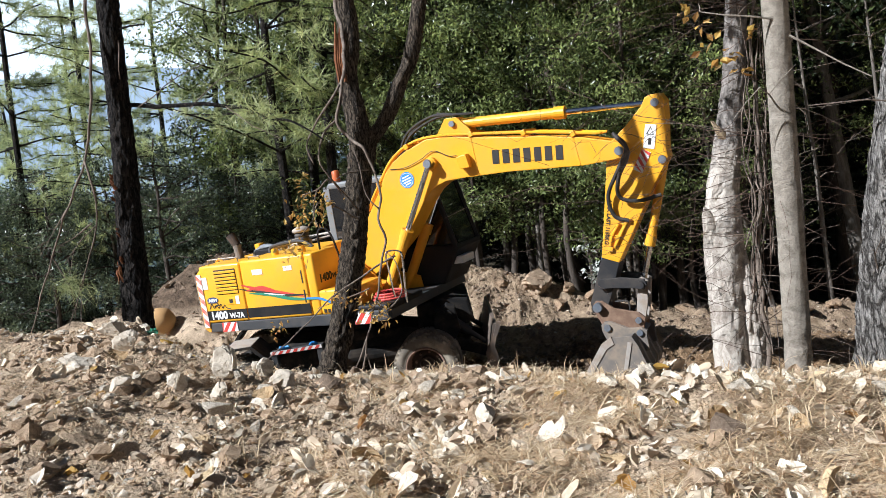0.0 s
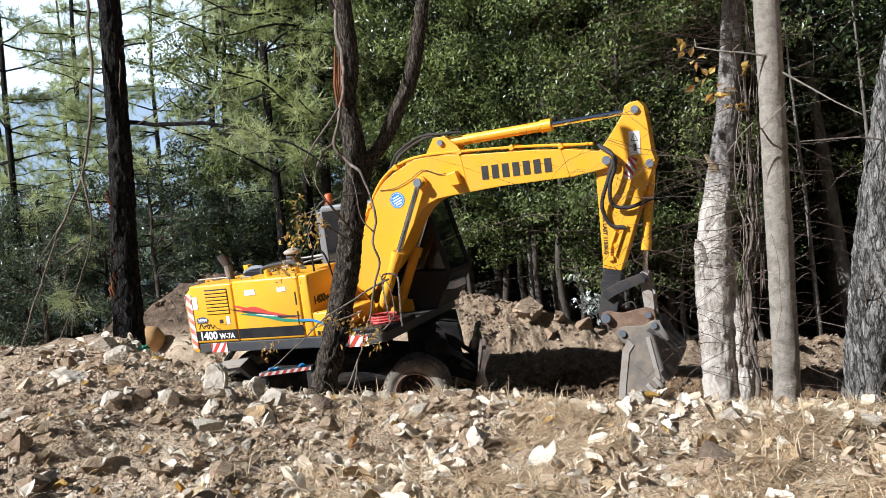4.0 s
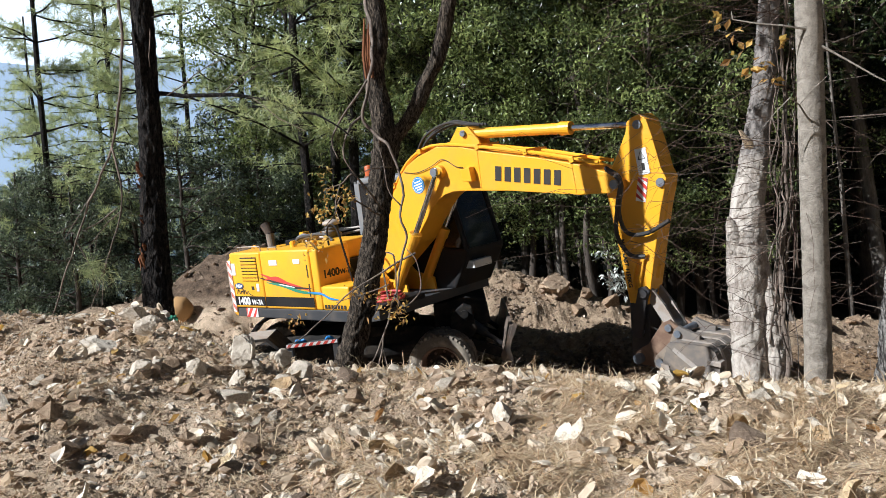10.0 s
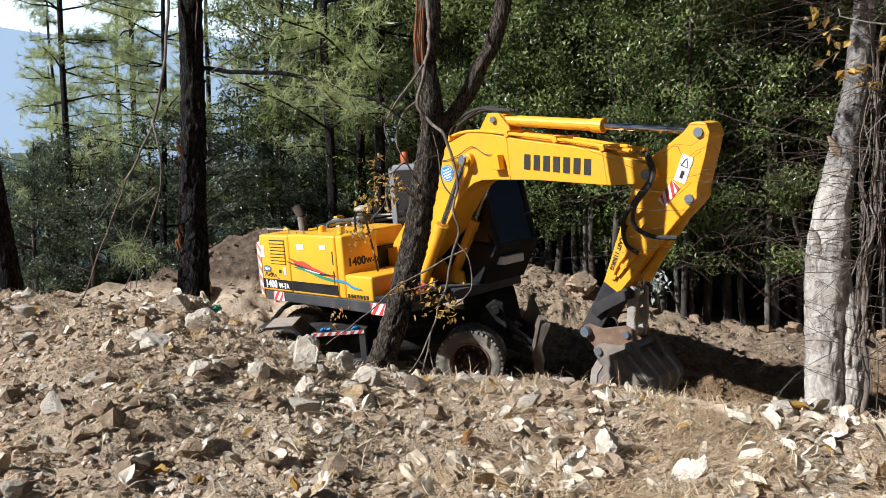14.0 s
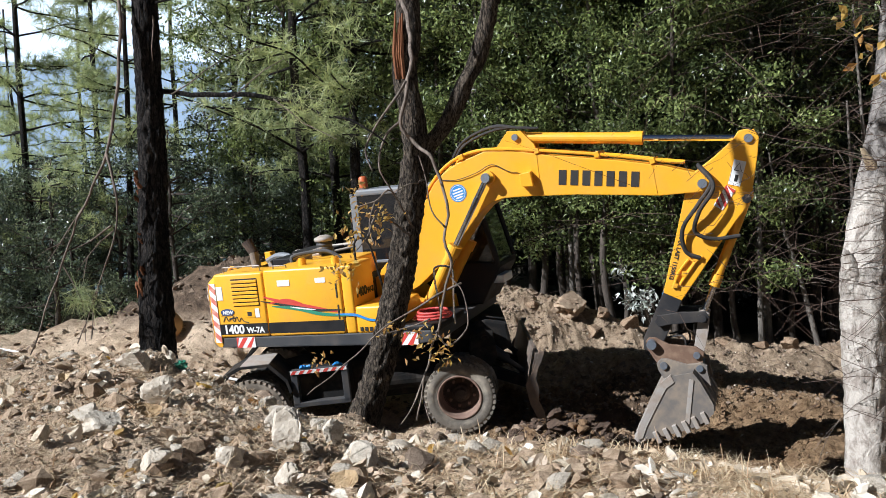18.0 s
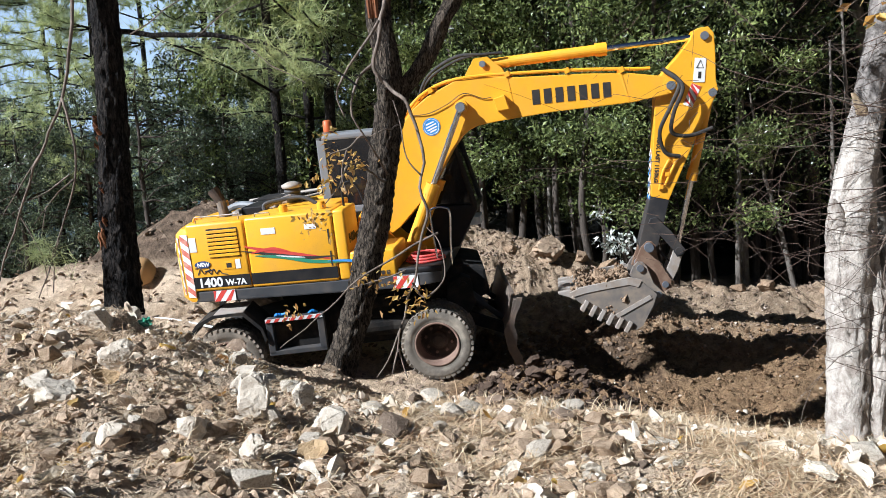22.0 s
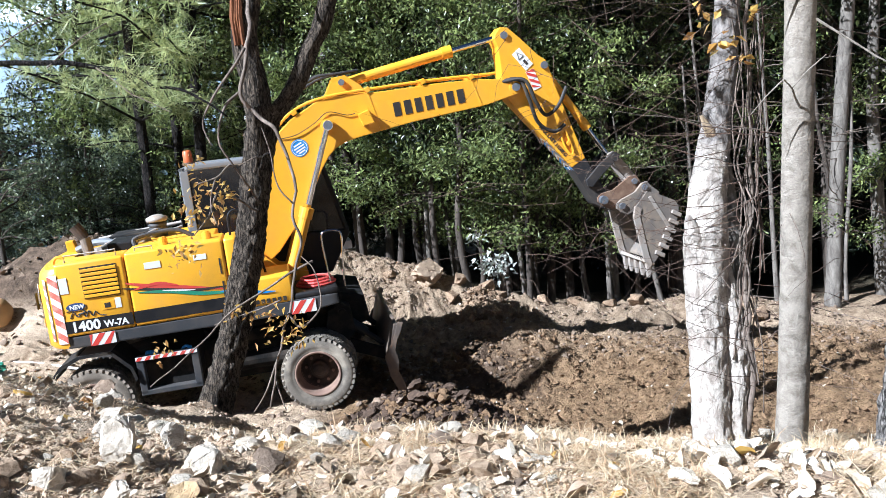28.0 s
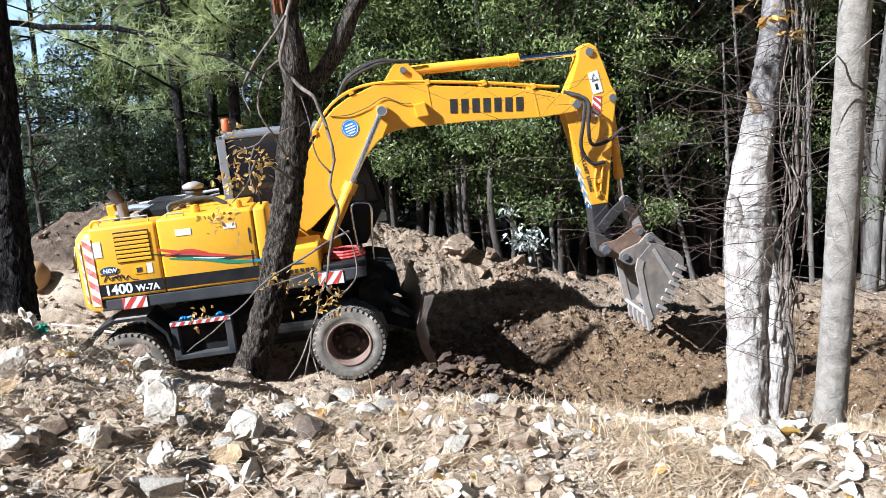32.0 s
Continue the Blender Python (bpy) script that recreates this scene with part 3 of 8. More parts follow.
def build_ground():
    xs = axis_values([(-1600, 300), (-400, 60), (-100, 12), (-28, 2), (-10, 0.35), (-4.6, 0.06), (-2.6, 0.027), (3.6, 0.07), (6.6, 0.09), (11, 0.5), (26, 3), (100, 20), (400, 120), (1600, 1)])
    ys = axis_values([(-500, 80), (-60, 8), (-10, 0.22), (-2, 0.08), (0.9, 0.024), (4.4, 0.045), (6.6, 0.075), (17.6, 0.4), (30, 2), (100, 12), (400, 60), (1500, 200), (2300, 1)])
    verts = [(x, y, ground_height(x, y)) for y in ys for x in xs]
    n = len(xs)
    faces = [(j * n + i, j * n + i + 1, (j + 1) * n + i + 1, (j + 1) * n + i) for j in range(len(ys) - 1) for i in range(n - 1)]
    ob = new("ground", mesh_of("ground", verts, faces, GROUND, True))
    tagged(ob, "dry stony earth bank, dug pit and forest floor", "ground", kind="structure")


build_ground()


# ---- the wheeled excavator ----
# Its space: x ahead, y to its left (away from the camera), z up; the swing axis stands at x = 0, y = 0.
BASE = Matrix.Translation((-0.889, 12.573, 0.0)) @ pose(0, 0, 0, 0, -2.7, 0) @ pose(0, 0, 0, 5.35, 0, 0)
BOOM_FOOT = Vector((0.167, 0, 2.117))
ARM_PIN = Vector((4.648, 0, 0))
BUCKET_PIN = Vector((2.23, 0, -0.135))
excavator = thing("wheeled_excavator", BASE, "yellow wheeled excavator with dozer blade, dusty and weathered, digging", "excavator")


def words(name, text, size, mat, parent, m, label=""):
    cu = bpy.data.curves.new(name, 'FONT')
    cu.body, cu.size, cu.extrude, cu.resolution_u, cu.offset = text, size, 0.003, 3, size * 0.035
    tmp = bpy.data.objects.new(name, cu)
    scene.collection.objects.link(tmp)
    me = bpy.data.meshes.new_from_object(tmp.evaluated_get(bpy.context.evaluated_depsgraph_get()))
    bpy.data.objects.remove(tmp)
    me.materials.clear()
    me.materials.append(mat)
    ob = new(name, me)
    ob.parent = parent
    ob.matrix_basis = m
    if label:
        tagged(ob, label)
    return ob


def letter_bars(name, count, width, height, mat, parent, m, thick=0.004):
    """Plain bars the size of letters, upright on their base line."""
    w = width / count
    for i in range(count):
        bm = box(bmesh.new(), (i * w + w * 0.16, 0, 0), (i * w + w * 0.80, height, thick))
        ob = part(name, bm, mat, parent)
        ob.matrix_basis = m


def stripes(name, w, h, n, parent, m, label="red and white hazard stripes", bars=None):
    """A white plate with slanted red bars on it (flat in x and y of m)."""
    bm = bmesh.new()
    box(bm, (0, 0, 0), (w, h, 0.006))
    base = part(name, bm, WHITE, parent, label)
    base.matrix_basis = m
    bm = bmesh.new()
    pitch = w / n
    for i in range(-2, n + 1):
        x0 = i * pitch
        q = [(x0, 0), (x0 + pitch * 0.5, 0), (x0 + pitch * 0.5 + h * 0.8, h), (x0 + h * 0.8, h)]
        q = [(min(w, max(0, a)), b) for a, b in q]
        if max(a for a, _ in q) - min(a for a, _ in q) > 0.02:
            lo = [bm.verts.new((a, b, 0.008)) for a, b in q]
            try:
                bm.faces.new(lo)
            except ValueError:
                pass
    part("red_stripes", bm, bars or RED, base)
    return base


SIDE = pose(0, 0, 0, 90, 0, 0)


def on_side(x, z, y=-1.318):
    """A pose on the machine's right-hand side, flat things standing upright on it."""
    return Matrix.Translation((x, y, z)) @ SIDE


def build_chassis():
    ex = excavator
    bm = bmesh.new()
    plate(bm, [(-2.35, 0.55), (-2.2, 0.95), (-1.2, 1.12), (0.6, 1.12), (1.3, 0.98), (1.45, 0.6), (0.6, 0.5), (-1.4, 0.5)], -0.48, 0.48, 0.03)
    part("chassis_frame", bm, UNDER, ex, "black grimy chassis frame")
    bm = bmesh.new()
    lathe(bm, [(0.0, 1.05), (0.62, 1.05), (0.62, 1.2), (0.55, 1.22), (0.55, 1.5), (0, 1.5)], 'Z', 32)
    part("slew_ring", bm, UNDER, ex)
    for x, z in ((1.08, 0.60), (-1.94, 0.66)):
        bm = bmesh.new()
        rod(bm, (x, -0.85, z), (x, 0.85, z), 0.13)
        lathe(bm, [(0, -0.3), (0.2, -0.24), (0.27, 0), (0.2, 0.24), (0, 0.3)], 'Y', 18, (x, 0, z))
        part("axle", bm, UNDER, ex)
    R, w = 0.505, 0.24
    for ax, az, steer in ((1.08, 0.60, -7.0), (-1.94, 0.66, 0.0)):
        for side in (-1, 1):
            for k, off in enumerate((1.16, 0.80)):
                bm = bmesh.new()
                lathe(bm, [(0.30, -w * 0.42), (0.33, -w * 0.50), (0.345, -w * 0.475), (0.36, -w * 0.52), (0.41, -w * 0.555), (0.425, -w * 0.535), (0.45, -w * 0.54), (0.485, -w * 0.45), (0.492, -w * 0.2), (0.492, w * 0.2), (0.485, w * 0.45),
                           (0.45, w * 0.54), (0.425, w * 0.535), (0.41, w * 0.555), (0.36, w * 0.52), (0.345, w * 0.475), (0.33, w * 0.50), (0.30, w * 0.42), (0.285, 0), (0.30, -w * 0.42)], 'Y', 40, cap=False)
                tyre = MUDDY if ax < 0 else RUBBER
                wheel = part("wheel", bm, tyre, ex, "mud-caked dual tyre" if ax < 0 else "dusty dual tyre", True)
                wheel.matrix_basis = Matrix.Translation((ax, 0, az)) @ pose(0, 0, 0, 0, 0, steer) @ Matrix.Translation((0, side * off, 0)) @ pose(0, 0, 0, 0, 17 * k + 31 * side, 0)
                bm = bmesh.new()
                for i in range(38):
                    a = 2 * math.pi * i / 38
                    for s in (-1, 1):
                        m = pose(0, 0, 0, 0, math.degrees(a + s * 0.05), 0) @ Matrix.Translation((0.482, s * w * 0.27, 0)) @ pose(0, 0, 0, 18 * s, 0, 0)
                        bmesh.ops.create_cube(bm, size=1.0, matrix=m @ Matrix.Diagonal((0.036, w * 0.52, 0.058, 1)))
                part("tread", bm, tyre, wheel)
                bm = bmesh.new()
                o = side
                lathe(bm, [(0.315, o * w * 0.44), (0.312, o * w * 0.52), (0.295, o * w * 0.53), (0.278, o * w * 0.44), (0.268, o * w * 0.1), (0.262, -o * w * 0.56), (0.25, -o * w * 0.58)], 'Y', 36, cap=False)
                part("rim", bm, RUST, wheel, "rusty brown wheel rim", True)
                bm = bmesh.new()
                lathe(bm, [(0.263, -o * w * 0.55), (0.235, -o * w * 0.62), (0.15, -o * w * 0.64), (0.13, -o * w * 0.60), (0.115, -o * w * 0.34), (0.085, -o * w * 0.30), (0.07, -o * w * 0.16), (0.03, -o * w * 0.13), (0, -o * w * 0.13)], 'Y', 32, cap=False)
                part("hub", bm, RIM, wheel, "dark grimy hub")
                for i in range(8):
                    a = 2 * math.pi * i / 8
                    bm = bmesh.new()
                    rod(bm, (0.185 * math.cos(a), -o * w * 0.64, 0.185 * math.sin(a)), (0.185 * math.cos(a), -o * w * 0.46, 0.185 * math.sin(a)), 0.022, n=6)
                    part("wheel_nut", bm, RUST, wheel)
    # front blade with its arms and rams
    bm = bmesh.new()
    prof = [(2.03, 1.09), (1.97, 0.90), (1.90, 0.67), (1.91, 0.38), (2.01, 0.08), (2.05, 0.08), (1.96, 0.38), (1.95, 0.67), (2.02, 0.90), (2.08, 1.09)]
    plate(bm, prof, -1.22, 1.22)
    blade = part("dozer_blade", bm, BLADE, ex, "bent and scraped steel dozer blade")
    for y in (-1.24, 1.2):
        bm = bmesh.new()
        plate(bm, [(1.85, 0.66), (1.89, 0.38), (2.01, 0.10), (2.10, 0.06), (2.07, 0.26), (2.01, 0.43), (2.03, 0.59), (2.00, 0.74), (2.04, 0.88), (2.10, 0.98), (2.15, 1.11), (2.08, 1.12), (2.03, 0.98), (1.96, 0.83), (1.91, 0.78)], y, y + 0.035)
        part("end_plate", bm, BLADE, blade)
    for y in (-0.62, 0.62):
        bm = bmesh.new()
        plate(bm, [(1.32, 0.72), (1.37, 0.88), (1.92, 0.62), (1.92, 0.46)], y - 0.05, y + 0.05)
        part("blade_arm", bm, UNDER, ex)
        bm = bmesh.new()
        rod(bm, (1.32, y, 1.22), (1.67, y, 0.9), 0.075)
        rod(bm, (1.67, y, 0.9), (1.9, y, 0.7), 0.04)
        part("blade_ram", bm, DARKSTEEL, ex)
    bm = bmesh.new()
    plate(bm, [(1.12, 1.05), (1.17, 1.32), (1.37, 1.42), (1.49, 1.36), (1.53, 1.00), (1.37, 0.80)], -0.8, -0.55, 0.02)
    plate(bm, [(1.12, 1.05), (1.17, 1.32), (1.37, 1.42), (1.49, 1.36), (1.53, 1.00), (1.37, 0.80)], 0.55, 0.8, 0.02)
    rod(bm, (1.37, -0.86, 1.28), (1.37, 0.86, 1.28), 0.06)
    part("blade_bracket", bm, UNDER, ex)
    # dark front apron over the axle
    bm = bmesh.new()
    plate(bm, [(0.87, 1.05), (0.89, 1.42), (1.42, 1.50), (1.72, 1.42), (1.77, 1.05), (1.47, 0.95)], -0.5, 1.05, 0.04)
    part("front_apron", bm, UNDER, ex)
    # step and tool box between the wheels, both sides
    for s in (-1, 1):
        bm = bmesh.new()
        y0, y1 = sorted((s * 0.5, s * 1.12))
        box(bm, (-1.3, y0, 0.74), (-0.6, y1, 1.16), 0.015)
        box_part = part("tool_box", bm, UNDER, ex, "black tool box and step")
        bm = bmesh.new()
        ya, yb = sorted((s * 1.12, s * 1.26))
        for x in (-1.36, -0.66):
            box(bm, (x, ya, 0.72), (x + 0.09, yb, 1.2), 0.008)
        box(bm, (-1.36, ya, 0.70), (-0.57, yb, 0.765), 0.008)
        box(bm, (-1.36, ya, 1.17), (-0.57, yb, 1.215), 0.008)
        part("step_frame", bm, GREY, ex, "grey steel step frame")
    stripes("step_stripes", 0.78, 0.05, 7, ex, Matrix.Translation((-1.36, -1.265, 1.17)) @ SIDE)
    # mudguards over the rear wheels
    for s in (-1, 1):
        bm = bmesh.new()
        y0, y1 = sorted((s * 0.62, s * 1.30))
        out = [(-2.44, 1.08), (-2.28, 1.26), (-2.05, 1.36), (-1.62, 1.36), (-1.40, 1.12), (-1.36, 0.95)]
        plate(bm, out + [(x * 1.0 + (0.03 if x < -2 else -0.03), z - 0.035) for x, z in out[::-1]], y0, y1)
        guard = part("mudguard", bm, UNDER, ex, "worn chequered steel mudguard")
        bm = bmesh.new()
        box(bm, (-2.03, y0 + 0.02, 1.36), (-1.63, y1 - 0.02, 1.368))
        part("tread_plate", bm, STEEL, guard)
    bm = bmesh.new()
    for x in (-0.45, -0.2, 0.05):
        rod(bm, (x, -0.95, 0.86), (x + 0.55, -0.95, 0.86), 0.13)
    part("air_tank", bm, UNDER, ex)
    rr = random.Random(4)
    for i in range(6):
        bm = bmesh.new()
        x = rr.uniform(-1.2, -0.75)
        tube(bm, curve([(x, -1.1, 1.2), (x + rr.uniform(-.1, .1), -1.2, 1.26), (x + rr.uniform(-.2, .2), -1.15, 1.22)], 3), 0.018, 5)
        part("cable", bm, BLUE, ex, "blue cable on the tool box")


def build_upper():
    ex = excavator
    # main deck with grey skirt; everything of the upper turns with it
    bm = bmesh.new()
    plate(bm, [(-2.14, 1.49), (-2.16, 1.64), (1.30, 1.66), (1.30, 1.52), (0.9, 1.47)], -1.30, 1.30, 0.02)
    up = part("upper_frame", bm, GREY, ex, "dark grey skirt of the turning upper body")
    # engine housing panels: rear, middle and the tall tank box
    def panel(name, x0, x1, z0, z1, y0, y1, mat=YELLOW, label="", bev=0.035):
        b = bmesh.new()
        box(b, (x0, y0, z0), (x1, y1, z1), bev)
        return part(name, b, mat, up, label, True)
    panel("engine_core", -2.05, 0.0, 1.62, 2.3, -1.18, 1.2, BLACK)
    panel("rear_side_panel", -2.14, -1.305, 1.645, 2.58, -1.312, -0.72, label="yellow rear engine panel")
    panel("middle_side_panel", -1.295, -0.075, 1.645, 2.60, -1.312, -0.55, label="yellow middle engine panel")
    panel("front_tank_panel", -0.065, 0.10, 1.645, 2.60, -1.305, -0.62, label="yellow fuel tank front")
    panel("far_side_panel", -2.14, -0.35, 1.645, 2.56, 0.95, 1.31)
    panel("hood", -1.25, -0.2, 2.30, 2.60, -0.62, 0.2, label="yellow engine hood, dusty")
    panel("step_deck", 0.10, 0.72, 1.645, 2.02, -1.305, -0.45, label="yellow low step deck")
    panel("front_deck", 0.72, 1.32, 1.645, 1.74, -1.29, -0.3, BLACK)
    # counterweight with rounded back
    bm = bmesh.new()
    a = [(-2.12, -1.31), (-2.26, -1.29), (-2.38, -1.15), (-2.50, -0.6), (-2.54, 0), (-2.50, 0.6), (-2.38, 1.15), (-2.26, 1.29), (-2.12, 1.31)]
    rows = []
    for z, inset in ((1.50, 0.05), (1.56, 0.0), (2.30, 0.0), (2.44, 0.02), (2.52, 0.10)):
        rows.append([bm.verts.new((x + inset * (1 if x < -2.2 else 0), y * (1 - inset * 0.25), z)) for x, y in a])
    for r0, r1 in zip(rows, rows[1:]):
        for i in range(len(a) - 1):
            bm.faces.new((r0[i], r1[i], r1[i + 1], r0[i + 1]))
    for r in (rows[0], rows[-1]):
        bm.faces.new(r)
    for i in (0, -1):
        bm.faces.new([r[i] for r in rows] if len(rows) > 2 else [])
    bmesh.ops.recalc_face_normals(bm, faces=bm.faces[:])
    cw = part("counterweight", bm, YELLOW, up, "rounded yellow counterweight", True)
    md = cw.modifiers.new("edge", 'EDGE_SPLIT')
    md.split_angle = radians(40)
    # notches in the counterweight's foot
    for y in (-0.78, 0.78):
        b = bmesh.new()
        box(b, (-2.468, y - 0.15, 1.75), (-2.30, y + 0.15, 1.88), 0.02)
        part("notch", b, YELLOW, cw)
    # hazard stripes down the corner and along the foot of the counterweight
    upright = pose(0, 0, 0, 90, 0, 0) @ pose(0, 0, 0, 0, 0, 90)
    stripes("corner_stripes", 0.88, 0.115, 5, up, Matrix.Translation((-2.122, -1.314, 1.57)) @ pose(0, 0, 0, 0, 0, -8) @ upright, "faded red and white hazard stripes", FADED)
    stripes("corner_stripes", 0.80, 0.06, 5, up, Matrix.Translation((-2.264, -1.293, 1.61)) @ pose(0, 0, 0, 0, 0, -49.4) @ upright, "faded red and white hazard stripes", FADED)
    for (xa, ya), (xb, yb), n in (((-2.50, 0.6), (-2.54, 0.0), 2), ((-2.54, 0.0), (-2.50, -0.6), 2), ((-2.50, -0.6), (-2.38, -1.15), 2)):
        turn = math.atan2(yb - ya, xb - xa)
        m = Matrix.Translation((xa - 0.004, ya - 0.01, 1.565)) @ pose(0, 0, 0, 0, 0, math.degrees(turn)) @ pose(0, 0, 0, 90, 0, 0)
        stripes("foot_stripes", math.hypot(xb - xa, yb - ya) - 0.02, 0.15, n, up, m)
    REAR = lambda y, z, turn=-87: Matrix.Translation((-2.555, y, z)) @ pose(0, 0, 0, 0, 0, turn) @ pose(0, 0, 0, 90, 0, 0)
    letter_bars("rear_mark", 7, 1.30, 0.22, LETTER, up, REAR(0.50, 1.96, -90))
    letter_bars("rear_script", 4, 0.45, 0.07, LETTER, up, REAR(0.40, 2.27, -90))
    letter_bars("rear_numbers", 6, 0.45, 0.05, LETTER, up, REAR(0.05, 1.86, -90))
    bm = bmesh.new()
    lathe(bm, [(0, 0), (1.0, 0), (1.0, 0.006), (0, 0.006)], 'Z', 28)
    bmesh.ops.scale(bm, vec=(0.17, 0.115, 1), verts=bm.verts)
    ov = part("oval_sticker", bm, WHITE, up, "white oval sticker with pink print")
    ov.matrix_basis = Matrix.Translation((-2.432, -0.98, 2.22)) @ pose(0, 0, 0, 0, 0, -77.7) @ pose(0, 0, 0, 90, 0, 0)
    bm = bmesh.new()
    box(bm, (-0.065, -0.17, 0), (0.065, 0.17, 0.005))
    st = part("white_sticker", bm, WHITE, up)
    st.matrix_basis = Matrix.Translation((-2.422, -1.03, 1.93)) @ pose(0, 0, 0, 0, 0, -77.7) @ pose(0, 0, 0, 90, 0, 0)
    # louvre: a dark sheet behind the slats stands for their shaded gaps
    bm = bmesh.new()
    box(bm, (-1.84, -1.316, 2.10), (-1.40, -1.30, 2.50))
    lv = part("vent", bm, LETTER, up, "louvred cooling vent")
    for i in range(7):
        b = bmesh.new()
        plate(b, [(-1.835, 2.110 + i * 0.055), (-1.405, 2.110 + i * 0.055), (-1.405, 2.149 + i * 0.055), (-1.835, 2.149 + i * 0.055)], -1.330, -1.312, 0.006)
        part("slat", b, YELLOW, lv)
    # black band with the type mark, thin yellow line below
    bm = bmesh.new()
    box(bm, (-2.13, -1.316, 1.69), (-1.31, -1.31, 1.845))
    box(bm, (-1.29, -1.316, 1.69), (-0.08, -1.31, 1.845))
    part("black_band", bm, BLACK, up)
    words("type_mark", "1400", 0.175, WHITE, up, on_side(-2.06, 1.705), "white type number")
    words("type_mark", "W-7A", 0.115, WHITE, up, on_side(-1.665, 1.71), "white type number")
    words("type_mark", "1400", 0.17, LETTER, up, Matrix.Translation((0.104, -1.22, 2.13)) @ pose(0, 0, 0, 90, 0, 90), "dark type number")
    words("type_mark", "W-7A", 0.11, LETTER, up, Matrix.Translation((0.104, -0.87, 2.13)) @ pose(0, 0, 0, 90, 0, 90), "dark type number")
    bm = bmesh.new()
    lathe(bm, [(0, 0), (1, 0), (1, 0.005), (0, 0.005)], 'Z', 24)
    bmesh.ops.scale(bm, vec=(0.115, 0.05, 1), verts=bm.verts)
    nb = part("oval_badge", bm, NAVY, up, "navy oval badge")
    nb.matrix_basis = on_side(-1.96, 2.02)
    words("badge_word", "NEW", 0.075, WHITE, nb, Matrix.Translation((-0.075, -0.027, 0.006)))
    # looped script decal
    bm = bmesh.new()
    s = [(-2.05, 1.88), (-2.0, 1.96), (-1.96, 1.89), (-1.9, 1.93), (-1.86, 1.88), (-1.82, 1.95), (-1.78, 1.88), (-1.74, 1.93), (-1.70, 1.88), (-1.62, 1.86)]
    tube(bm, curve([(x, -1.316, z) for x, z in s], 5), 0.007, 4)
    s = [(-2.08, 1.97), (-1.95, 1.99), (-1.86, 1.95), (-1.95, 1.92), (-1.80, 1.94)]
    tube(bm, curve([(x, -1.316, z) for x, z in s], 5), 0.007, 4)
    part("script_decal", bm, GREY, up, "grey hand-script decal")
    # coloured swoosh decals
    def swoosh(name, mat, pts, wid, y=-1.3155):
        b = bmesh.new()
        c = curve([(x, y, z) for x, z in pts], 6)
        n = len(c)
        up_, dn = [], []
        for i, q in enumerate(c):
            w = wid * math.sin(math.pi * min(1, (i + 0.5) / n)) ** 0.6
            up_.append(b.verts.new(q + Vector((0, 0, w))))
            dn.append(b.verts.new(q - Vector((0, 0, w))))
        for i in range(n - 1):
            b.faces.new((up_[i], dn[i], dn[i + 1], up_[i + 1]))
        part(name, b, mat, up)
    swoosh("decal", RED, [(-1.33, 2.22), (-1.0, 2.13), (-0.65, 2.06), (-0.15, 1.96)], 0.03)
    swoosh("decal", LETTER, [(-1.38, 2.16), (-0.9, 2.07), (-0.5, 2.0), (-0.1, 1.99)], 0.022, -1.3165)
    swoosh("decal", GREEN, [(-1.2, 2.08), (-0.8, 2.03), (-0.4, 1.94), (0.1, 1.90)], 0.026, -1.3175)
    swoosh("decal", RED, [(-1.25, 2.12), (-0.95, 2.16), (-0.7, 2.10)], 0.02, -1.3185)
    swoosh("decal", BLUE, [(-0.2, 1.93), (0.1, 1.91), (0.3, 1.84), (0.5, 1.82)], 0.02, -1.3185)
    swoosh("decal", WHITE, [(-0.9, 2.06), (-0.7, 2.03), (-0.5, 2.005)], 0.010, -1.3195)
    for x, z, w, h in ((-2.11, 2.20, 0.10, 0.2), (-1.49, 1.93, 0.07, 0.13), (-1.07, 2.36, 0.2, 0.085), (-0.46, 2.38, 0.16, 0.07)):
        b = bmesh.new()
        box(b, (x, -1.318, z), (x + w, -1.31, z + h))
        part("sticker", b, WHITE, up, "small white warning sticker")
    b = bmesh.new()
    box(b, (-1.66, -1.319, 1.93), (-1.50, -1.311, 2.04), 0.004)
    lt = part("latch_plate", b, YELLOW, up)
    b = bmesh.new()
    box(b, (-1.62, -1.323, 1.955), (-1.55, -1.318, 2.015))
    part("latch", b, LETTER, lt)
    b = bmesh.new()
    for z in (1.86, 2.16):
        box(b, (-0.155, -1.319, z), (-0.135, -1.311, z + 0.20))
    part("door_slot", b, LETTER, up)
    stripes("side_stripes", 0.31, 0.15, 2, up, on_side(-1.87, 1.49, -1.306))
    stripes("side_stripes", 0.33, 0.17, 2, up, on_side(0.66, 1.47, -1.306))
    letter_bars("deck_mark", 7, 0.50, 0.055, LETTER, up, on_side(0.14, 1.68, -1.310))
    # rails, caps and pipes on top
    b = bmesh.new()
    tube(b, curve([(-1.25, -0.55, 2.56), (-1.25, -0.5, 2.68), (-0.95, -0.42, 2.72), (-0.7, -0.4, 2.71), (-0.5, -0.4, 2.6)], 5), 0.03, 8)
    part("intake_pipe", b, GREY, up, "grey air intake pipe")
    b = bmesh.new()
    tube(b, curve([(-2.15, 0.2, 2.56), (-1.9, 0.12, 2.64), (-1.65, 0.05, 2.62), (-1.5, -0.05, 2.5)], 5), 0.05, 8)
    part("engine_hose", b, CABGREY, up)
    b = bmesh.new()
    box(b, (-1.62, -0.50, 2.48), (-1.30, 0.22, 2.66), 0.02)
    part("battery_box", b, BLACK, up, "black box in the open engine bay")
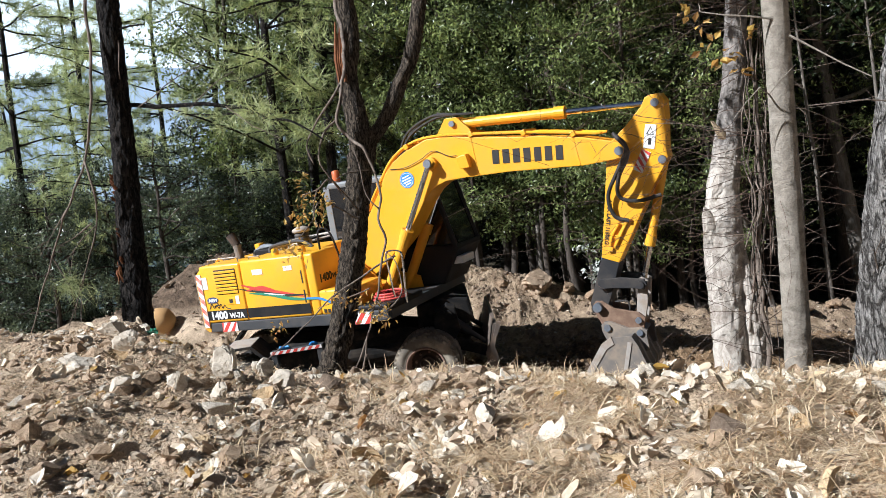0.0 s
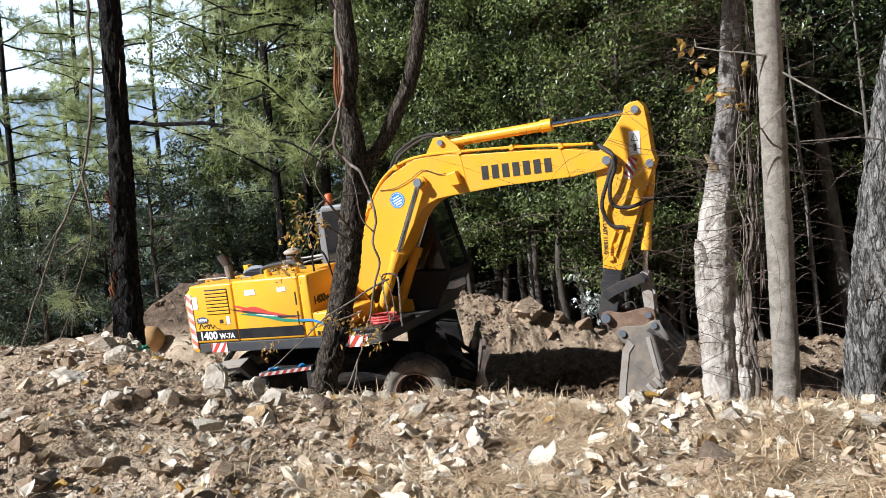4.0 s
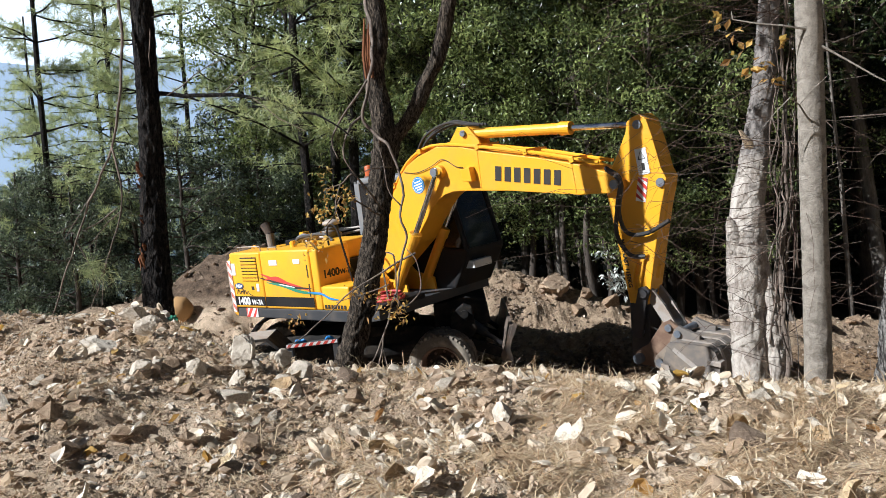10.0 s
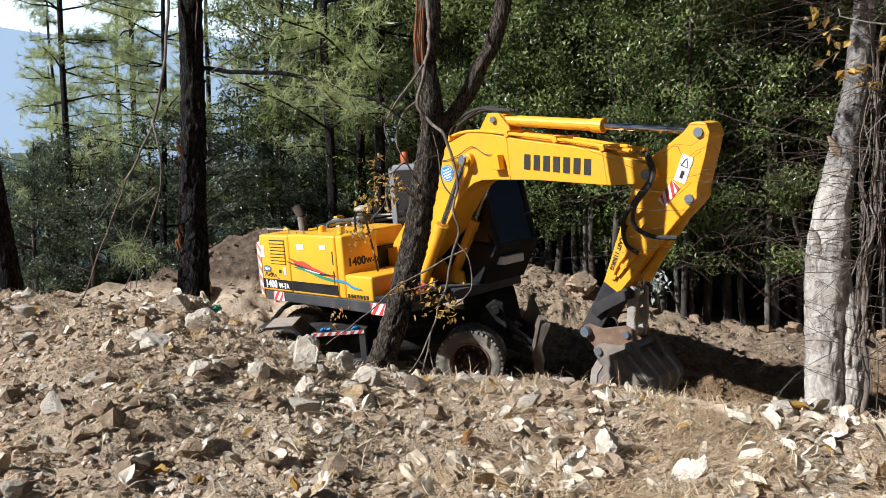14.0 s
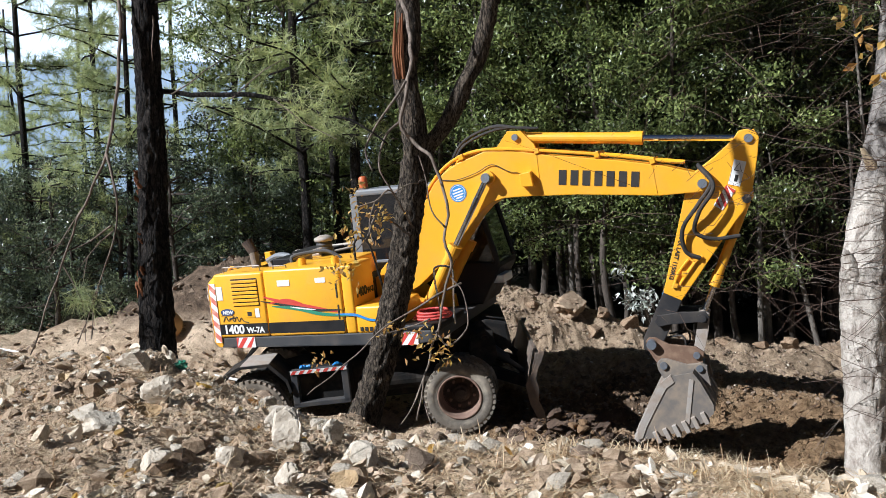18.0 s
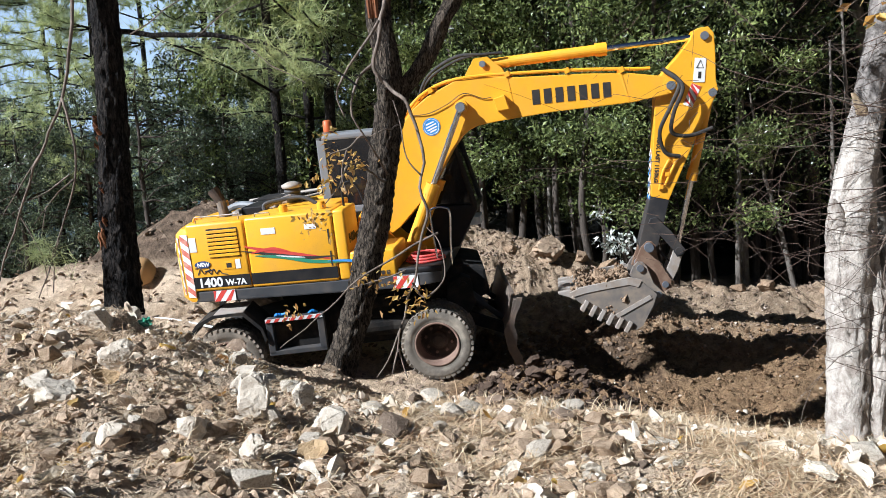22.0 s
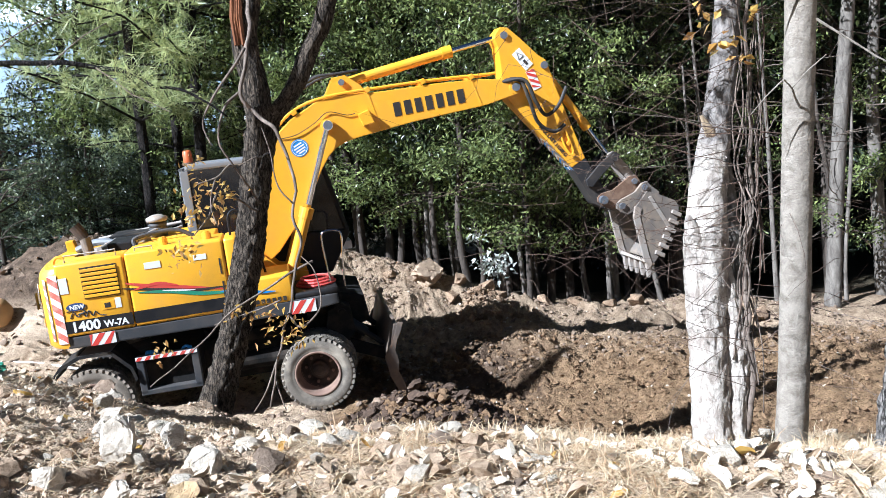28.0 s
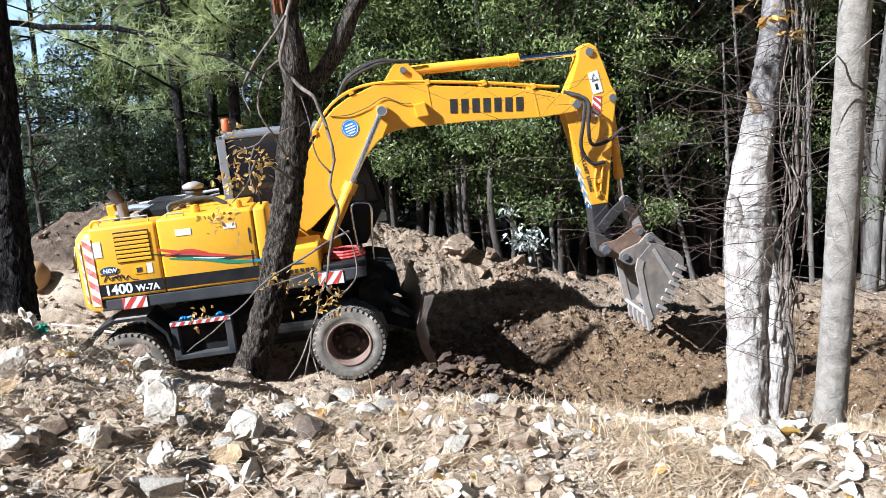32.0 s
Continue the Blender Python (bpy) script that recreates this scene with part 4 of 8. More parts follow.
    for (p, q, rr) in (((-1.95, 0.75, 2.62), (-0.75, 0.75, 2.70), 0.028), ((-1.28, -0.5, 2.64), (-0.98, 0.0, 2.72), 0.035), ((-1.75, -0.35, 2.58), (-1.62, 0.2, 2.62), 0.04), ((-1.22, 0.2, 2.6), (-0.72, 0.5, 2.66), 0.022)):
        b = bmesh.new()
        rod(b, p, q, rr)
        part("engine_pipe", b, STEEL, up)
    b = bmesh.new()
    rod(b, (-1.82, -0.62, 2.45), (-1.85, -0.62, 2.80), 0.072)
    stack = part("exhaust_stack", b, BUCKET, up, "dusty exhaust stack with slanted mouth")
    b = bmesh.new()
    rod(b, (-1.85, -0.62, 2.79), (-1.95, -0.62, 2.97), 0.07, 0.085)
    part("mouth", b, RIM, stack, "sooty slanted mouth")
    b = bmesh.new()
    box(b, (-1.72, 0.25, 2.5), (-1.02, 0.95, 2.68), 0.02)
    part("radiator_box", b, UNDER, up)
    b = bmesh.new()
    box(b, (-1.9, -0.2, 2.45), (-1.45, 0.1, 2.58), 0.02)
    rod(b, (-1.6, -0.4, 2.55), (-1.1, -0.2, 2.6), 0.07)
    rod(b, (-1.5, 0.0, 2.6), (-0.9, 0.15, 2.64), 0.05)
    part("engine_block", b, STEEL, up)
    b = bmesh.new()
    plate(b, [(-2.34, 2.50), (-2.35, 2.68), (-2.24, 2.68), (-2.2, 2.50)], 0.42, 0.58, 0.015)
    part("lamp_bracket", b, YELLOW, up, "small yellow box on the counterweight")
    b = bmesh.new()
    tube(b, [(-2.2 + 0.07 * math.cos(k * 0.42), -0.72, 2.53 + 0.075 * math.sin(k * 0.42)) for k in range(16)], 0.022, 7)
    part("lifting_eye", b, YELLOW, up)
    for x, y in ((-0.84, -0.95), (-0.28, -1.0)):
        b = bmesh.new()
        rod(b, (x, y, 2.58), (x, y, 2.68), 0.06)
        rod(b, (x, y, 2.68), (x, y, 2.70), 0.045)
        part("filler_cap", b, YELLOW, up, "yellow filler cap")
    b = bmesh.new()
    tube(b, [(-2.02, -1.2, 2.57), (-2.02, -1.2, 2.66), (-1.4, -1.2, 2.66), (-1.4, -1.2, 2.58)], 0.011, 6)
    tube(b, [(-1.16, -1.22, 2.58), (-1.16, -1.22, 2.64), (-0.95, -1.22, 2.64), (-0.95, -1.22, 2.58)], 0.011, 6)
    part("hand_rail", b, STEEL, up)
    b = bmesh.new()
    tube(b, curve([(0.02, -0.95, 2.58), (0.03, -0.95, 2.85), (0.14, -0.94, 2.92), (0.25, -0.93, 2.8), (0.34, -0.92, 2.4), (0.40, -0.9, 2.0)], 6), 0.016, 7)
    part("mirror_rail", b, BLACK, up, "black bent hand rail")
    # pre-cleaner
    b = bmesh.new()
    lathe(b, [(0, 0), (0.10, 0), (0.11, 0.06), (0.125, 0.08), (0.125, 0.11), (0.118, 0.115), (0.118, 0.135), (0.125, 0.14), (0.125, 0.17), (0.118, 0.175), (0.118, 0.21), (0, 0.21)], 'Z', 22, (-1.0, 0.05, 2.62))
    pot = part("air_cleaner", b, GREY, up, "dark ribbed air pre-cleaner", True)
    b = bmesh.new()
    lathe(b, [(0, 0.205), (0.14, 0.205), (0.15, 0.225), (0.15, 0.26), (0.06, 0.30), (0, 0.30)], 'Z', 22, (-1.0, 0.05, 2.62))
    part("cap", b, STEEL, pot, "pale grey cap", True)
    # cab: frame, panes, roof, beacon
    x0, x1, y0, y1, z0, z1 = -0.62, 1.42, 0.36, 1.30, 1.66, 3.50
    b = bmesh.new()
    plate(b, [(x0, z0), (x1 - 0.05, z0), (x1 + 0.28, z0 + 0.55), (x1 + 0.28, z0 + 0.62), (x0, z0 + 0.75)], y0, y1, 0.03)
    cab = part("cab", b, BLACK, up, "dark operator's cab with rounded corners")
    b = bmesh.new()
    plate(b, [(x0 + 0.03, z1 - 0.05), (x0 + 0.12, z1 + 0.05), (x1 - 0.15, z1 + 0.03), (x1 + 0.02, z1 - 0.06)], y0 - 0.01, y1, 0.03)
    part("cab_roof", b, CABGREY, cab, "grey cab roof")
    def post(p, q, r=0.05):
        bb = bmesh.new()
        tube(bb, [p, q], r, 8)
        part("cab_post", bb, BLACK, cab)
    for y in (y0 + 0.04, y1 - 0.05):
        post((x0 + 0.06, y, z0 + 0.6), (x0 + 0.07, y, z1))
        post((x1 + 0.24, y, z0 + 0.6), (x1 - 0.04, y, z1 - 0.05))
        post((0.35, y, z0 + 0.7), (0.35, y, z1), 0.045)
    # grey rear wall with its window
    b = bmesh.new()
    box(b, (x0 - 0.01, y0, z0 + 0.5), (x0 + 0.05, y1, z0 + 0.92), 0.01)
    box(b, (x0 - 0.01, y0, z0 + 0.92), (x0 + 0.05, y0 + 0.09, z1), 0.01)
    box(b, (x0 - 0.01, y1 - 0.09, z0 + 0.92), (x0 + 0.05, y1, z1), 0.01)
    box(b, (x0 - 0.01, y0, z1 - 0.13), (x0 + 0.05, y1, z1), 0.01)
    part("cab_rear_wall", b, CABGREY, cab, "grey rear wall of the cab")
    b = bmesh.new()
    box(b, (x0, y0 - 0.012, z0 + 0.6), (x0 + 0.12, y0 + 0.03, z1 - 0.04), 0.01)
    box(b, (x0 + 0.2, y0 - 0.01, z0 + 0.55), (0.4, y0 + 0.03, z0 + 0.78), 0.01)
    part("cab_side_panel", b, CABGREY, cab, "grey side of the cab")
    for nm, lo, hi in (("rear_pane", (x0 + 0.0, y0 + 0.09, z0 + 0.92), (x0 + 0.012, y1 - 0.09, z1 - 0.13)),
                       ("side_pane", (x0 + 0.12, y0 + 0.0, z0 + 0.78), (0.33, y0 + 0.012, z1 - 0.05)),
                       ("side_pane", (x0 + 0.1, y1 - 0.02, z0 + 0.7), (x1, y1 - 0.01, z1 - 0.05))):
        b = bmesh.new()
        box(b, lo, hi)
        part(nm, b, GLASS, cab)
    b = bmesh.new()
    plate(b, [(0.38, z0 + 0.72), (x1 + 0.22, z0 + 0.64), (x1 - 0.05, z1 - 0.06), (0.38, z1 - 0.05)], y0, y0 + 0.012)
    part("side_pane", b, GLASS, cab)
    b = bmesh.new()
    plate(b, [(x1 + 0.24, z0 + 0.62), (x1 + 0.25, z0 + 0.62), (x1 - 0.03, z1 - 0.06), (x1 - 0.04, z1 - 0.06)], y0 + 0.05, y1 - 0.05)
    part("windscreen", b, GLASS, cab)
    b = bmesh.new()
    box(b, (0.0, 0.62, z0 + 0.45), (0.45, 1.05, z0 + 0.95), 0.05)
    box(b, (-0.1, 0.62, z0 + 0.9), (0.08, 1.05, z0 + 1.5), 0.05)
    part("seat", b, BLACK, cab, "black seat")
    b = bmesh.new()
    box(b, (x1 + 0.02, y0 + 0.1, z0 + 0.3), (x1 + 0.30, y0 + 0.55, z0 + 0.42), 0.01)
    part("number_plate", b, WHITE, cab)
    b = bmesh.new()
    lathe(b, [(0, 0.04), (0.07, 0.04), (0.07, 0.055), (0.065, 0.2), (0.05, 0.22), (0, 0.225)], 'Z', 18, (x0 + 0.13, 0.62, z1 + 0.03))
    bb = bmesh.new()
    lathe(bb, [(0, -0.03), (0.05, -0.03), (0.09, 0.01), (0.09, 0.045), (0, 0.045)], 'Z', 18, (x0 + 0.13, 0.62, z1 + 0.03))
    part("beacon_base", bb, RUSTY, cab)
    part("beacon", b, ORANGE, cab, "orange warning beacon", True)
    # red hose coil and white-metal grab rail at the front
    b = bmesh.new()
    for k in range(3):
        tube(b, [(1.05 + (0.26 - 0.03 * k) * math.cos(a * 0.35), -0.85 + (0.26 - 0.03 * k) * math.sin(a * 0.35), 1.76 + 0.035 * k) for a in range(19)], 0.02, 6)
    part("hose_coil", b, REDHOSE, up, "coil of red hose on the deck")
    b = bmesh.new()
    tube(b, curve([(1.24, -1.02, 1.68), (1.22, -1.02, 2.0), (1.20, -1.02, 2.36), (1.24, -1.02, 2.46), (1.40, -1.02, 2.46), (1.47, -1.02, 2.38), (1.44, -1.02, 2.0), (1.42, -1.02, 1.68)], 5), 0.014, 7)
    part("grab_rail", b, CHROME, up, "bright metal grab rail")
    # boom foot brackets
    b = bmesh.new()
    for y in (-0.34, 0.30):
        plate(b, [(-0.25, 1.66), (-0.1, 2.25), (0.25, 2.32), (0.6, 1.95), (0.98, 1.85), (1.0, 1.66)], y, y + 0.04)
    part("boom_bracket", b, YELLOW, up)
    return up


def boxed(name, top, bottom, half, mat, parent, label, bevel=0.012):
    """A boxed beam whose outline lies in x and z."""
    bm = bmesh.new()
    plate(bm, top + bottom, -half, half, bevel)
    return part(name, bm, mat, parent, label)


def build_boom():
    top = [(-0.2, 0.06), (-0.05, 0.26), (0.25, 0.44), (0.92, 0.95), (1.18, 1.18), (1.38, 1.28), (1.62, 1.34), (2.05, 1.36), (2.42, 1.24), (2.9, 1.0), (3.7, 0.65), (4.25, 0.38), (4.62, 0.15), (4.75, 0.04)]
    low = [(4.75, -0.06), (4.6, -0.1), (4.1, 0.02), (3.08, 0.38), (2.34, 0.60), (2.1, 0.66), (1.93, 0.66), (1.78, 0.62), (1.6, 0.52), (1.07, 0.14), (0.45, -0.14), (0.1, -0.22), (-0.12, -0.14)]
    boom = boxed("boom", top, low, 0.25, YELLOW_BOOM, excavator, "yellow bent boom of welded box section")
    def raise_(name, bm, mat, label=""):
        return part(name, bm, mat, boom, label)
    # joint bosses and pins
    for nm, x, z, r, w, mat in (("cylinder_boss", 1.99, 1.0, 0.095, 0.33, YELLOW_BOOM), ("cylinder_pin", 1.99, 1.0, 0.062, 0.43, PIN), ("arm_pin", 4.648, 0.0, 0.05, 0.285, PIN), ("arm_boss", 4.648, 0.0, 0.10, 0.265, YELLOW_BOOM), ("foot_boss", 0, 0, 0.13, 0.29, YELLOW_BOOM)):
        b = bmesh.new()
        rod(b, (x, -w, z), (x, w, z), r, n=20)
        raise_(nm, b, mat)
    # lugs for the arm ram on the back
    for y in (-0.13, 0.09):
        b = bmesh.new()
        plate(b, [(2.12, 1.30), (2.42, 1.52), (2.6, 1.46), (2.72, 1.22), (2.72, 1.06), (2.4, 1.2)], y, y + 0.04, 0.005)
        raise_("ram_lug", b, YELLOW_BOOM)
    b = bmesh.new()
    rod(b, (2.5, -0.17, 1.40), (2.5, 0.17, 1.40), 0.045)
    raise_("ram_pin", b, PIN)
    # small lamp box on the side
    b = bmesh.new()
    plate(b, [(2.42, 0.72), (2.44, 0.90), (2.60, 0.88), (2.58, 0.68)], -0.37, -0.25, 0.01)
    raise_("lamp_box", b, YELLOW_BOOM)
    # weld seams on the side plates
    b = bmesh.new()
    plate(b, [(2.72, 1.07), (2.735, 1.065), (2.62, 0.53), (2.605, 0.535)], -0.256, -0.25)
    raise_("weld_seam", b, YELLOW_BOOM)
    b = bmesh.new()
    plate(b, [(4.12, 0.43), (4.135, 0.425), (4.08, 0.04), (4.065, 0.045)], -0.256, -0.25)
    raise_("weld_seam", b, YELLOW_BOOM)
    # brand mark as plain bars along the boom
    a = math.degrees(math.atan2(0.38 - 0.77, 3.94 - 2.9))
    letter_bars("boom_mark", 7, 1.12, 0.20, LETTER, boom, Matrix.Translation((2.865, -0.252, 0.595)) @ pose(0, 0, 0, 0, -a, 0) @ SIDE)
    # round blue sticker
    b = bmesh.new()
    lathe(b, [(0, 0), (0.125, 0), (0.125, 0.004), (0, 0.004)], 'Z', 30)
    st = raise_("round_sticker", b, BLUE, "round blue sticker with white print")
    st.matrix_basis = Matrix.Translation((1.49, -0.251, 0.94)) @ SIDE
    b = bmesh.new()
    tube(b, [(0.108 * math.cos(k * 0.3927), 0.108 * math.sin(k * 0.3927), 0.005) for k in range(17)], 0.004, 4)
    for i, (w, h) in enumerate(((0.06, 0.05), (0.08, 0.01), (0.075, -0.03), (0.05, -0.065))):
        box(b, (-w, h - 0.008, 0.003), (w, h + 0.012, 0.007))
    p = part("sticker_print", b, WHITE, st)
    # pipes along the back, with clamps
    for k, y in enumerate((-0.2, -0.14, 0.12, 0.18)):
        b = bmesh.new()
        tube(b, curve([(0.5, y, 0.72), (0.95, y, 1.06), (1.35, y, 1.33), (1.75, y, 1.42), (2.2, y - 0.05, 1.34), (2.9, y - 0.04, 1.06), (3.7, y - 0.03, 0.71), (4.3, y - 0.03, 0.42), (4.5, y - 0.03, 0.33)], 6), 0.022, 7)
        raise_("oil_pipe", b, YELLOW_BOOM)
    for x, z in ((1.0, 1.06), (1.7, 1.38), (2.75, 1.1), (3.5, 0.78), (4.15, 0.46)):
        b = bmesh.new()
        box(b, (x - 0.035, -0.27, z - 0.02), (x + 0.035, 0.24, z + 0.055), 0.008)
        raise_("pipe_clamp", b, YELLOW_BOOM)
    for y, lift in ((-0.10, 0.30), (-0.02, 0.24), (0.06, 0.33)):
        b = bmesh.new()
        tube(b, curve([(1.45, y, 1.36), (1.75, y, 1.42 + lift * 0.6), (2.2, y, 1.44 + lift * 0.7), (2.55, y - 0.02, 1.52), (2.8, y, 1.42)], 7), 0.02, 7)
        raise_("ram_hose", b, HOSE)
    b = bmesh.new()
    tube(b, curve([(1.3, -0.26, 1.2), (1.55, -0.27, 1.12), (1.85, -0.27, 1.12), (2.1, -0.27, 1.15), (2.3, -0.27, 0.98), (2.42, -0.27, 0.93)], 6), 0.006, 5)
    raise_("lamp_cable", b, HOSE)
    return boom


def build_arm():
    out = [(-0.76, 0.33), (-0.72, 0.26), (-0.60, 0.22), (-0.36, 0.06), (-0.12, -0.13), (0.10, -0.19), (0.30, -0.18), (0.86, -0.165), (1.52, -0.15)]
    back = [(1.56, 0.10), (1.3, 0.19), (0.86, 0.34), (0.40, 0.50), (0.16, 0.60), (0.04, 0.64), (-0.08, 0.60), (-0.46, 0.56), (-0.70, 0.52), (-0.78, 0.44)]
    arm = boxed("arm", out, back, 0.17, YELLOW_BOOM, excavator, "yellow dipper arm with dark worn tip")
    bm = bmesh.new()
    plate(bm, [(1.50, -0.15), (2.2, -0.26), (2.34, -0.22), (2.36, -0.10), (2.28, -0.02), (2.0, 0.04), (1.56, 0.105)], -0.165, 0.165, 0.01)
    part("arm_tip", bm, DARKSTEEL, arm, "dark grey tip of the arm")
    for nm, x, z, r, w in (("pivot_pin", 0.0, 0.0, 0.06, 0.30), ("ram_pin", -0.66, 0.40, 0.055, 0.2), ("ram_pin", 0.08, 0.565, 0.055, 0.2), ("lever_pin", 1.89, -0.08, 0.06, 0.22), ("bucket_pin", 2.23, -0.135, 0.065, 0.27)):
        b = bmesh.new()
        rod(b, (x, -w, z), (x, w, z), r, n=18)
        part(nm, b, PIN, arm)
    for y in (-0.178, 0.172):
        b = bmesh.new()
        box(b, (-0.37, y, 0.30), (-0.05, y + 0.006, 0.45))
        part("warning_sticker", b, WHITE, arm, "white warning sticker with triangle")
    b = bmesh.new()
    tube(b, [(-0.24, -0.18, 0.33), (-0.34, -0.18, 0.375), (-0.24, -0.18, 0.42), (-0.24, -0.18, 0.33)], 0.006, 4)
    box(b, (-0.19, -0.181, 0.36), (-0.10, -0.177, 0.40))
    part("warning_print", b, LETTER, arm)
    stripes("arm_stripes", 0.30, 0.13, 3, arm, Matrix.Translation((0.0, -0.171, 0.40)) @ SIDE @ pose(0, 0, 0, 0, 0, -18) @ Matrix.Translation((0, -0.12, 0)))
    words("load_mark", "MAX LAST 1150KG", 0.075, LETTER, arm, Matrix.Translation((0.70, -0.172, -0.09)) @ SIDE @ Matrix.Translation((0, -0.03, 0)), "dark load marking")
    # blue and white arrows on the front edge, near the tip
    b = bmesh.new()
    w = bmesh.new()
    for k in range(7):
        for s in (-1, 1):
            x = 0.86 + 0.09 * k
            q = [(x, 0), (x + 0.045, 0), (x + 0.045 + 0.10, s * 0.15), (x + 0.10, s * 0.15)]
            bmx = b if k % 2 else w
            f = bmx.faces.new([bmx.verts.new((px, py, -0.171 - 0.004 + 0.022 * max(0, px - 0.86))) for px, py in q])
            if s < 0:
                f.normal_flip()
    for y in (-0.14, -0.07, 0.0, 0.07, 0.14):
        box(b if abs(y) > 0.05 else w, (1.52, y - 0.012, -0.162), (2.1, y + 0.012, -0.150 - 0.0))
    part("edge_chevrons", b, BLUE, arm, "blue chevrons and lines on the arm's edge")
    part("edge_chevrons", w, WHITE, arm, "white chevrons and lines on the arm's edge")
    # hoses looping past the joint
    for k, pts in enumerate(([(-0.22, -0.2, -0.12), (-0.05, -0.3, 0.10), (0.25, -0.32, 0.02), (0.62, -0.26, -0.10), (0.9, -0.22, 0.0), (0.95, -0.2, 0.2)],
                             [(-0.2, -0.22, -0.1), (0.0, -0.36, 0.14), (0.35, -0.38, 0.05), (0.62, -0.28, 0.06), (0.66, -0.24, 0.3), (0.55, -0.2, 0.6)])):
        b = bmesh.new()
        tube(b, curve(pts, 8), 0.028, 8)
        part("ribbed_hose", b, HOSE, arm, "black spiral-wrapped hose")
    b = bmesh.new()
    tube(b, curve([(0.92, -0.19, 0.22), (1.0, -0.19, 0.16), (1.1, -0.19, 0.12), (1.35, -0.19, 0.03)], 5), 0.018, 7)
    tube(b, curve([(1.0, -0.19, 0.06), (1.2, -0.19, -0.02), (1.42, -0.19, -0.04)], 5), 0.018, 7)
    for x, z in ((0.98, 0.14), (1.2, 0.05), (1.38, -0.02)):
        box(b, (x - 0.03, -0.21, z - 0.03), (x + 0.03, -0.17, z + 0.03), 0.006)
    part("arm_pipe", b, YELLOW_BOOM, arm)
    return arm


def build_bucket():
    """A wedge-shaped digging bucket hung on a quick coupler; its space has the arm's pin at 0, 0."""
    W = 0.52
    back = [(0.53, 0.40), (0.72, 0.44), (1.16, 0.46), (1.28, 0.40), (1.36, 0.24), (1.385, 0.02), (1.37, -0.25), (1.335, -0.50), (1.29, -0.76)]
    side = [(0.44, 0.05), (0.50, -0.13), (0.80, -0.50), (1.06, -0.80), (1.22, -0.90)] + back[::-1]
    bm = bmesh.new()
    # curved shell with an inner skin, open at the mouth
    cen = Vector((0.95, 0, -0.1))
    rows = []
    for y in (-W, W):
        o = [bm.verts.new((x, y, z)) for x, z in back]
        i = [bm.verts.new((x + (cen.x - x) * 0.05, y, z + (cen.z - z) * 0.05)) for x, z in back]
        rows.append((o, i))
    (o0, i0), (o1, i1) = rows
    n = len(back)
    for k in range(n - 1):
        bm.faces.new((o0[k], o0[k + 1], o1[k + 1], o1[k]))
        bm.faces.new((i0[k + 1], i0[k], i1[k], i1[k + 1]))
    bm.faces.new((o0[0], o1[0], i1[0], i0[0]))
    bm.faces.new((o0[-1], i0[-1], i1[-1], o1[-1]))
    bmesh.ops.recalc_face_normals(bm, faces=bm.faces[:])
    bucket = part("bucket", bm, BUCKET, excavator, "earth-stained wedge-shaped steel digging bucket")
    for y in (-W, W - 0.03):
        b = bmesh.new()
        plate(b, side, y, y + 0.03)
        part("side_plate", b, BUCKET, bucket)
        b = bmesh.new()
        plate(b, [(0.42, 0.06), (0.48, -0.15), (0.80, -0.53), (1.06, -0.83), (1.22, -0.93), (1.25, -0.84), (1.10, -0.70), (0.86, -0.42), (0.60, -0.10), (0.56, 0.06)], y - 0.013, y + 0.043)
        part("side_cutter", b, STEEL, bucket, "worn bright edge of the bucket's side")
    for y in (-W - 0.014, W - 0.018):
        b = bmesh.new()
        plate(b, [(0.60, 0.30), (1.28, -0.10), (1.30, -0.03), (0.64, 0.36)], y, y + 0.032)
        part("side_rib", b, STEEL, bucket)
    b = bmesh.new()
    box(b, (1.08, -W, -0.865), (1.30, W, -0.80), 0.01)
    part("lip", b, STEEL, bucket, "worn cutting lip")
    for k in range(5):
        y = -W + 0.07 + k * (2 * W - 0.14) / 4
        b = bmesh.new()
        plate(b, [(1.12, -0.80), (1.20, -0.97), (1.31, -1.11), (1.345, -1.10), (1.31, -0.92), (1.29, -0.78)], y - 0.04, y + 0.04, 0.008)
        part("tooth", b, STEEL, bucket, "worn steel tooth")
    for k in range(6):
        t = k / 5
        x, z = 1.335 + 0.05 * math.sin(math.pi * (0.25 + 0.6 * t)), -0.60 + 0.84 * t
        b = bmesh.new()
        box(b, (x - 0.17, -W - 0.045, z - 0.038), (x + 0.045, -W + 0.10, z + 0.038), 0.01)
        part("wear_bar", b, STEEL, bucket, "bright worn wear bar")
    for k in range(4):
        y = -0.36 + 0.24 * k
        b = bmesh.new()
        plate(b, [(0.66, 0.44), (1.16, 0.475), (1.29, 0.415), (1.375, 0.24), (1.40, 0.02), (1.385, -0.25), (1.35, -0.5), (1.31, -0.5), (1.34, 0.2), (1.15, 0.44)], y - 0.03, y + 0.03)
        part("wear_strip", b, STEEL, bucket)
    for y in (-0.27, 0.21):
        b = bmesh.new()
        plate(b, [(0.22, 0.02), (0.25, 0.10), (0.42, 0.30), (0.47, 0.47), (0.53, 0.53), (0.60, 0.50), (0.80, 0.455), (0.80, 0.36), (0.60, 0.10), (0.46, -0.06), (0.34, -0.07), (0.25, -0.05)], y, y + 0.06, 0.006)
        part("ear", b, BUCKET, bucket)
    # quick coupler between the arm and the bucket's ears
    b = bmesh.new()
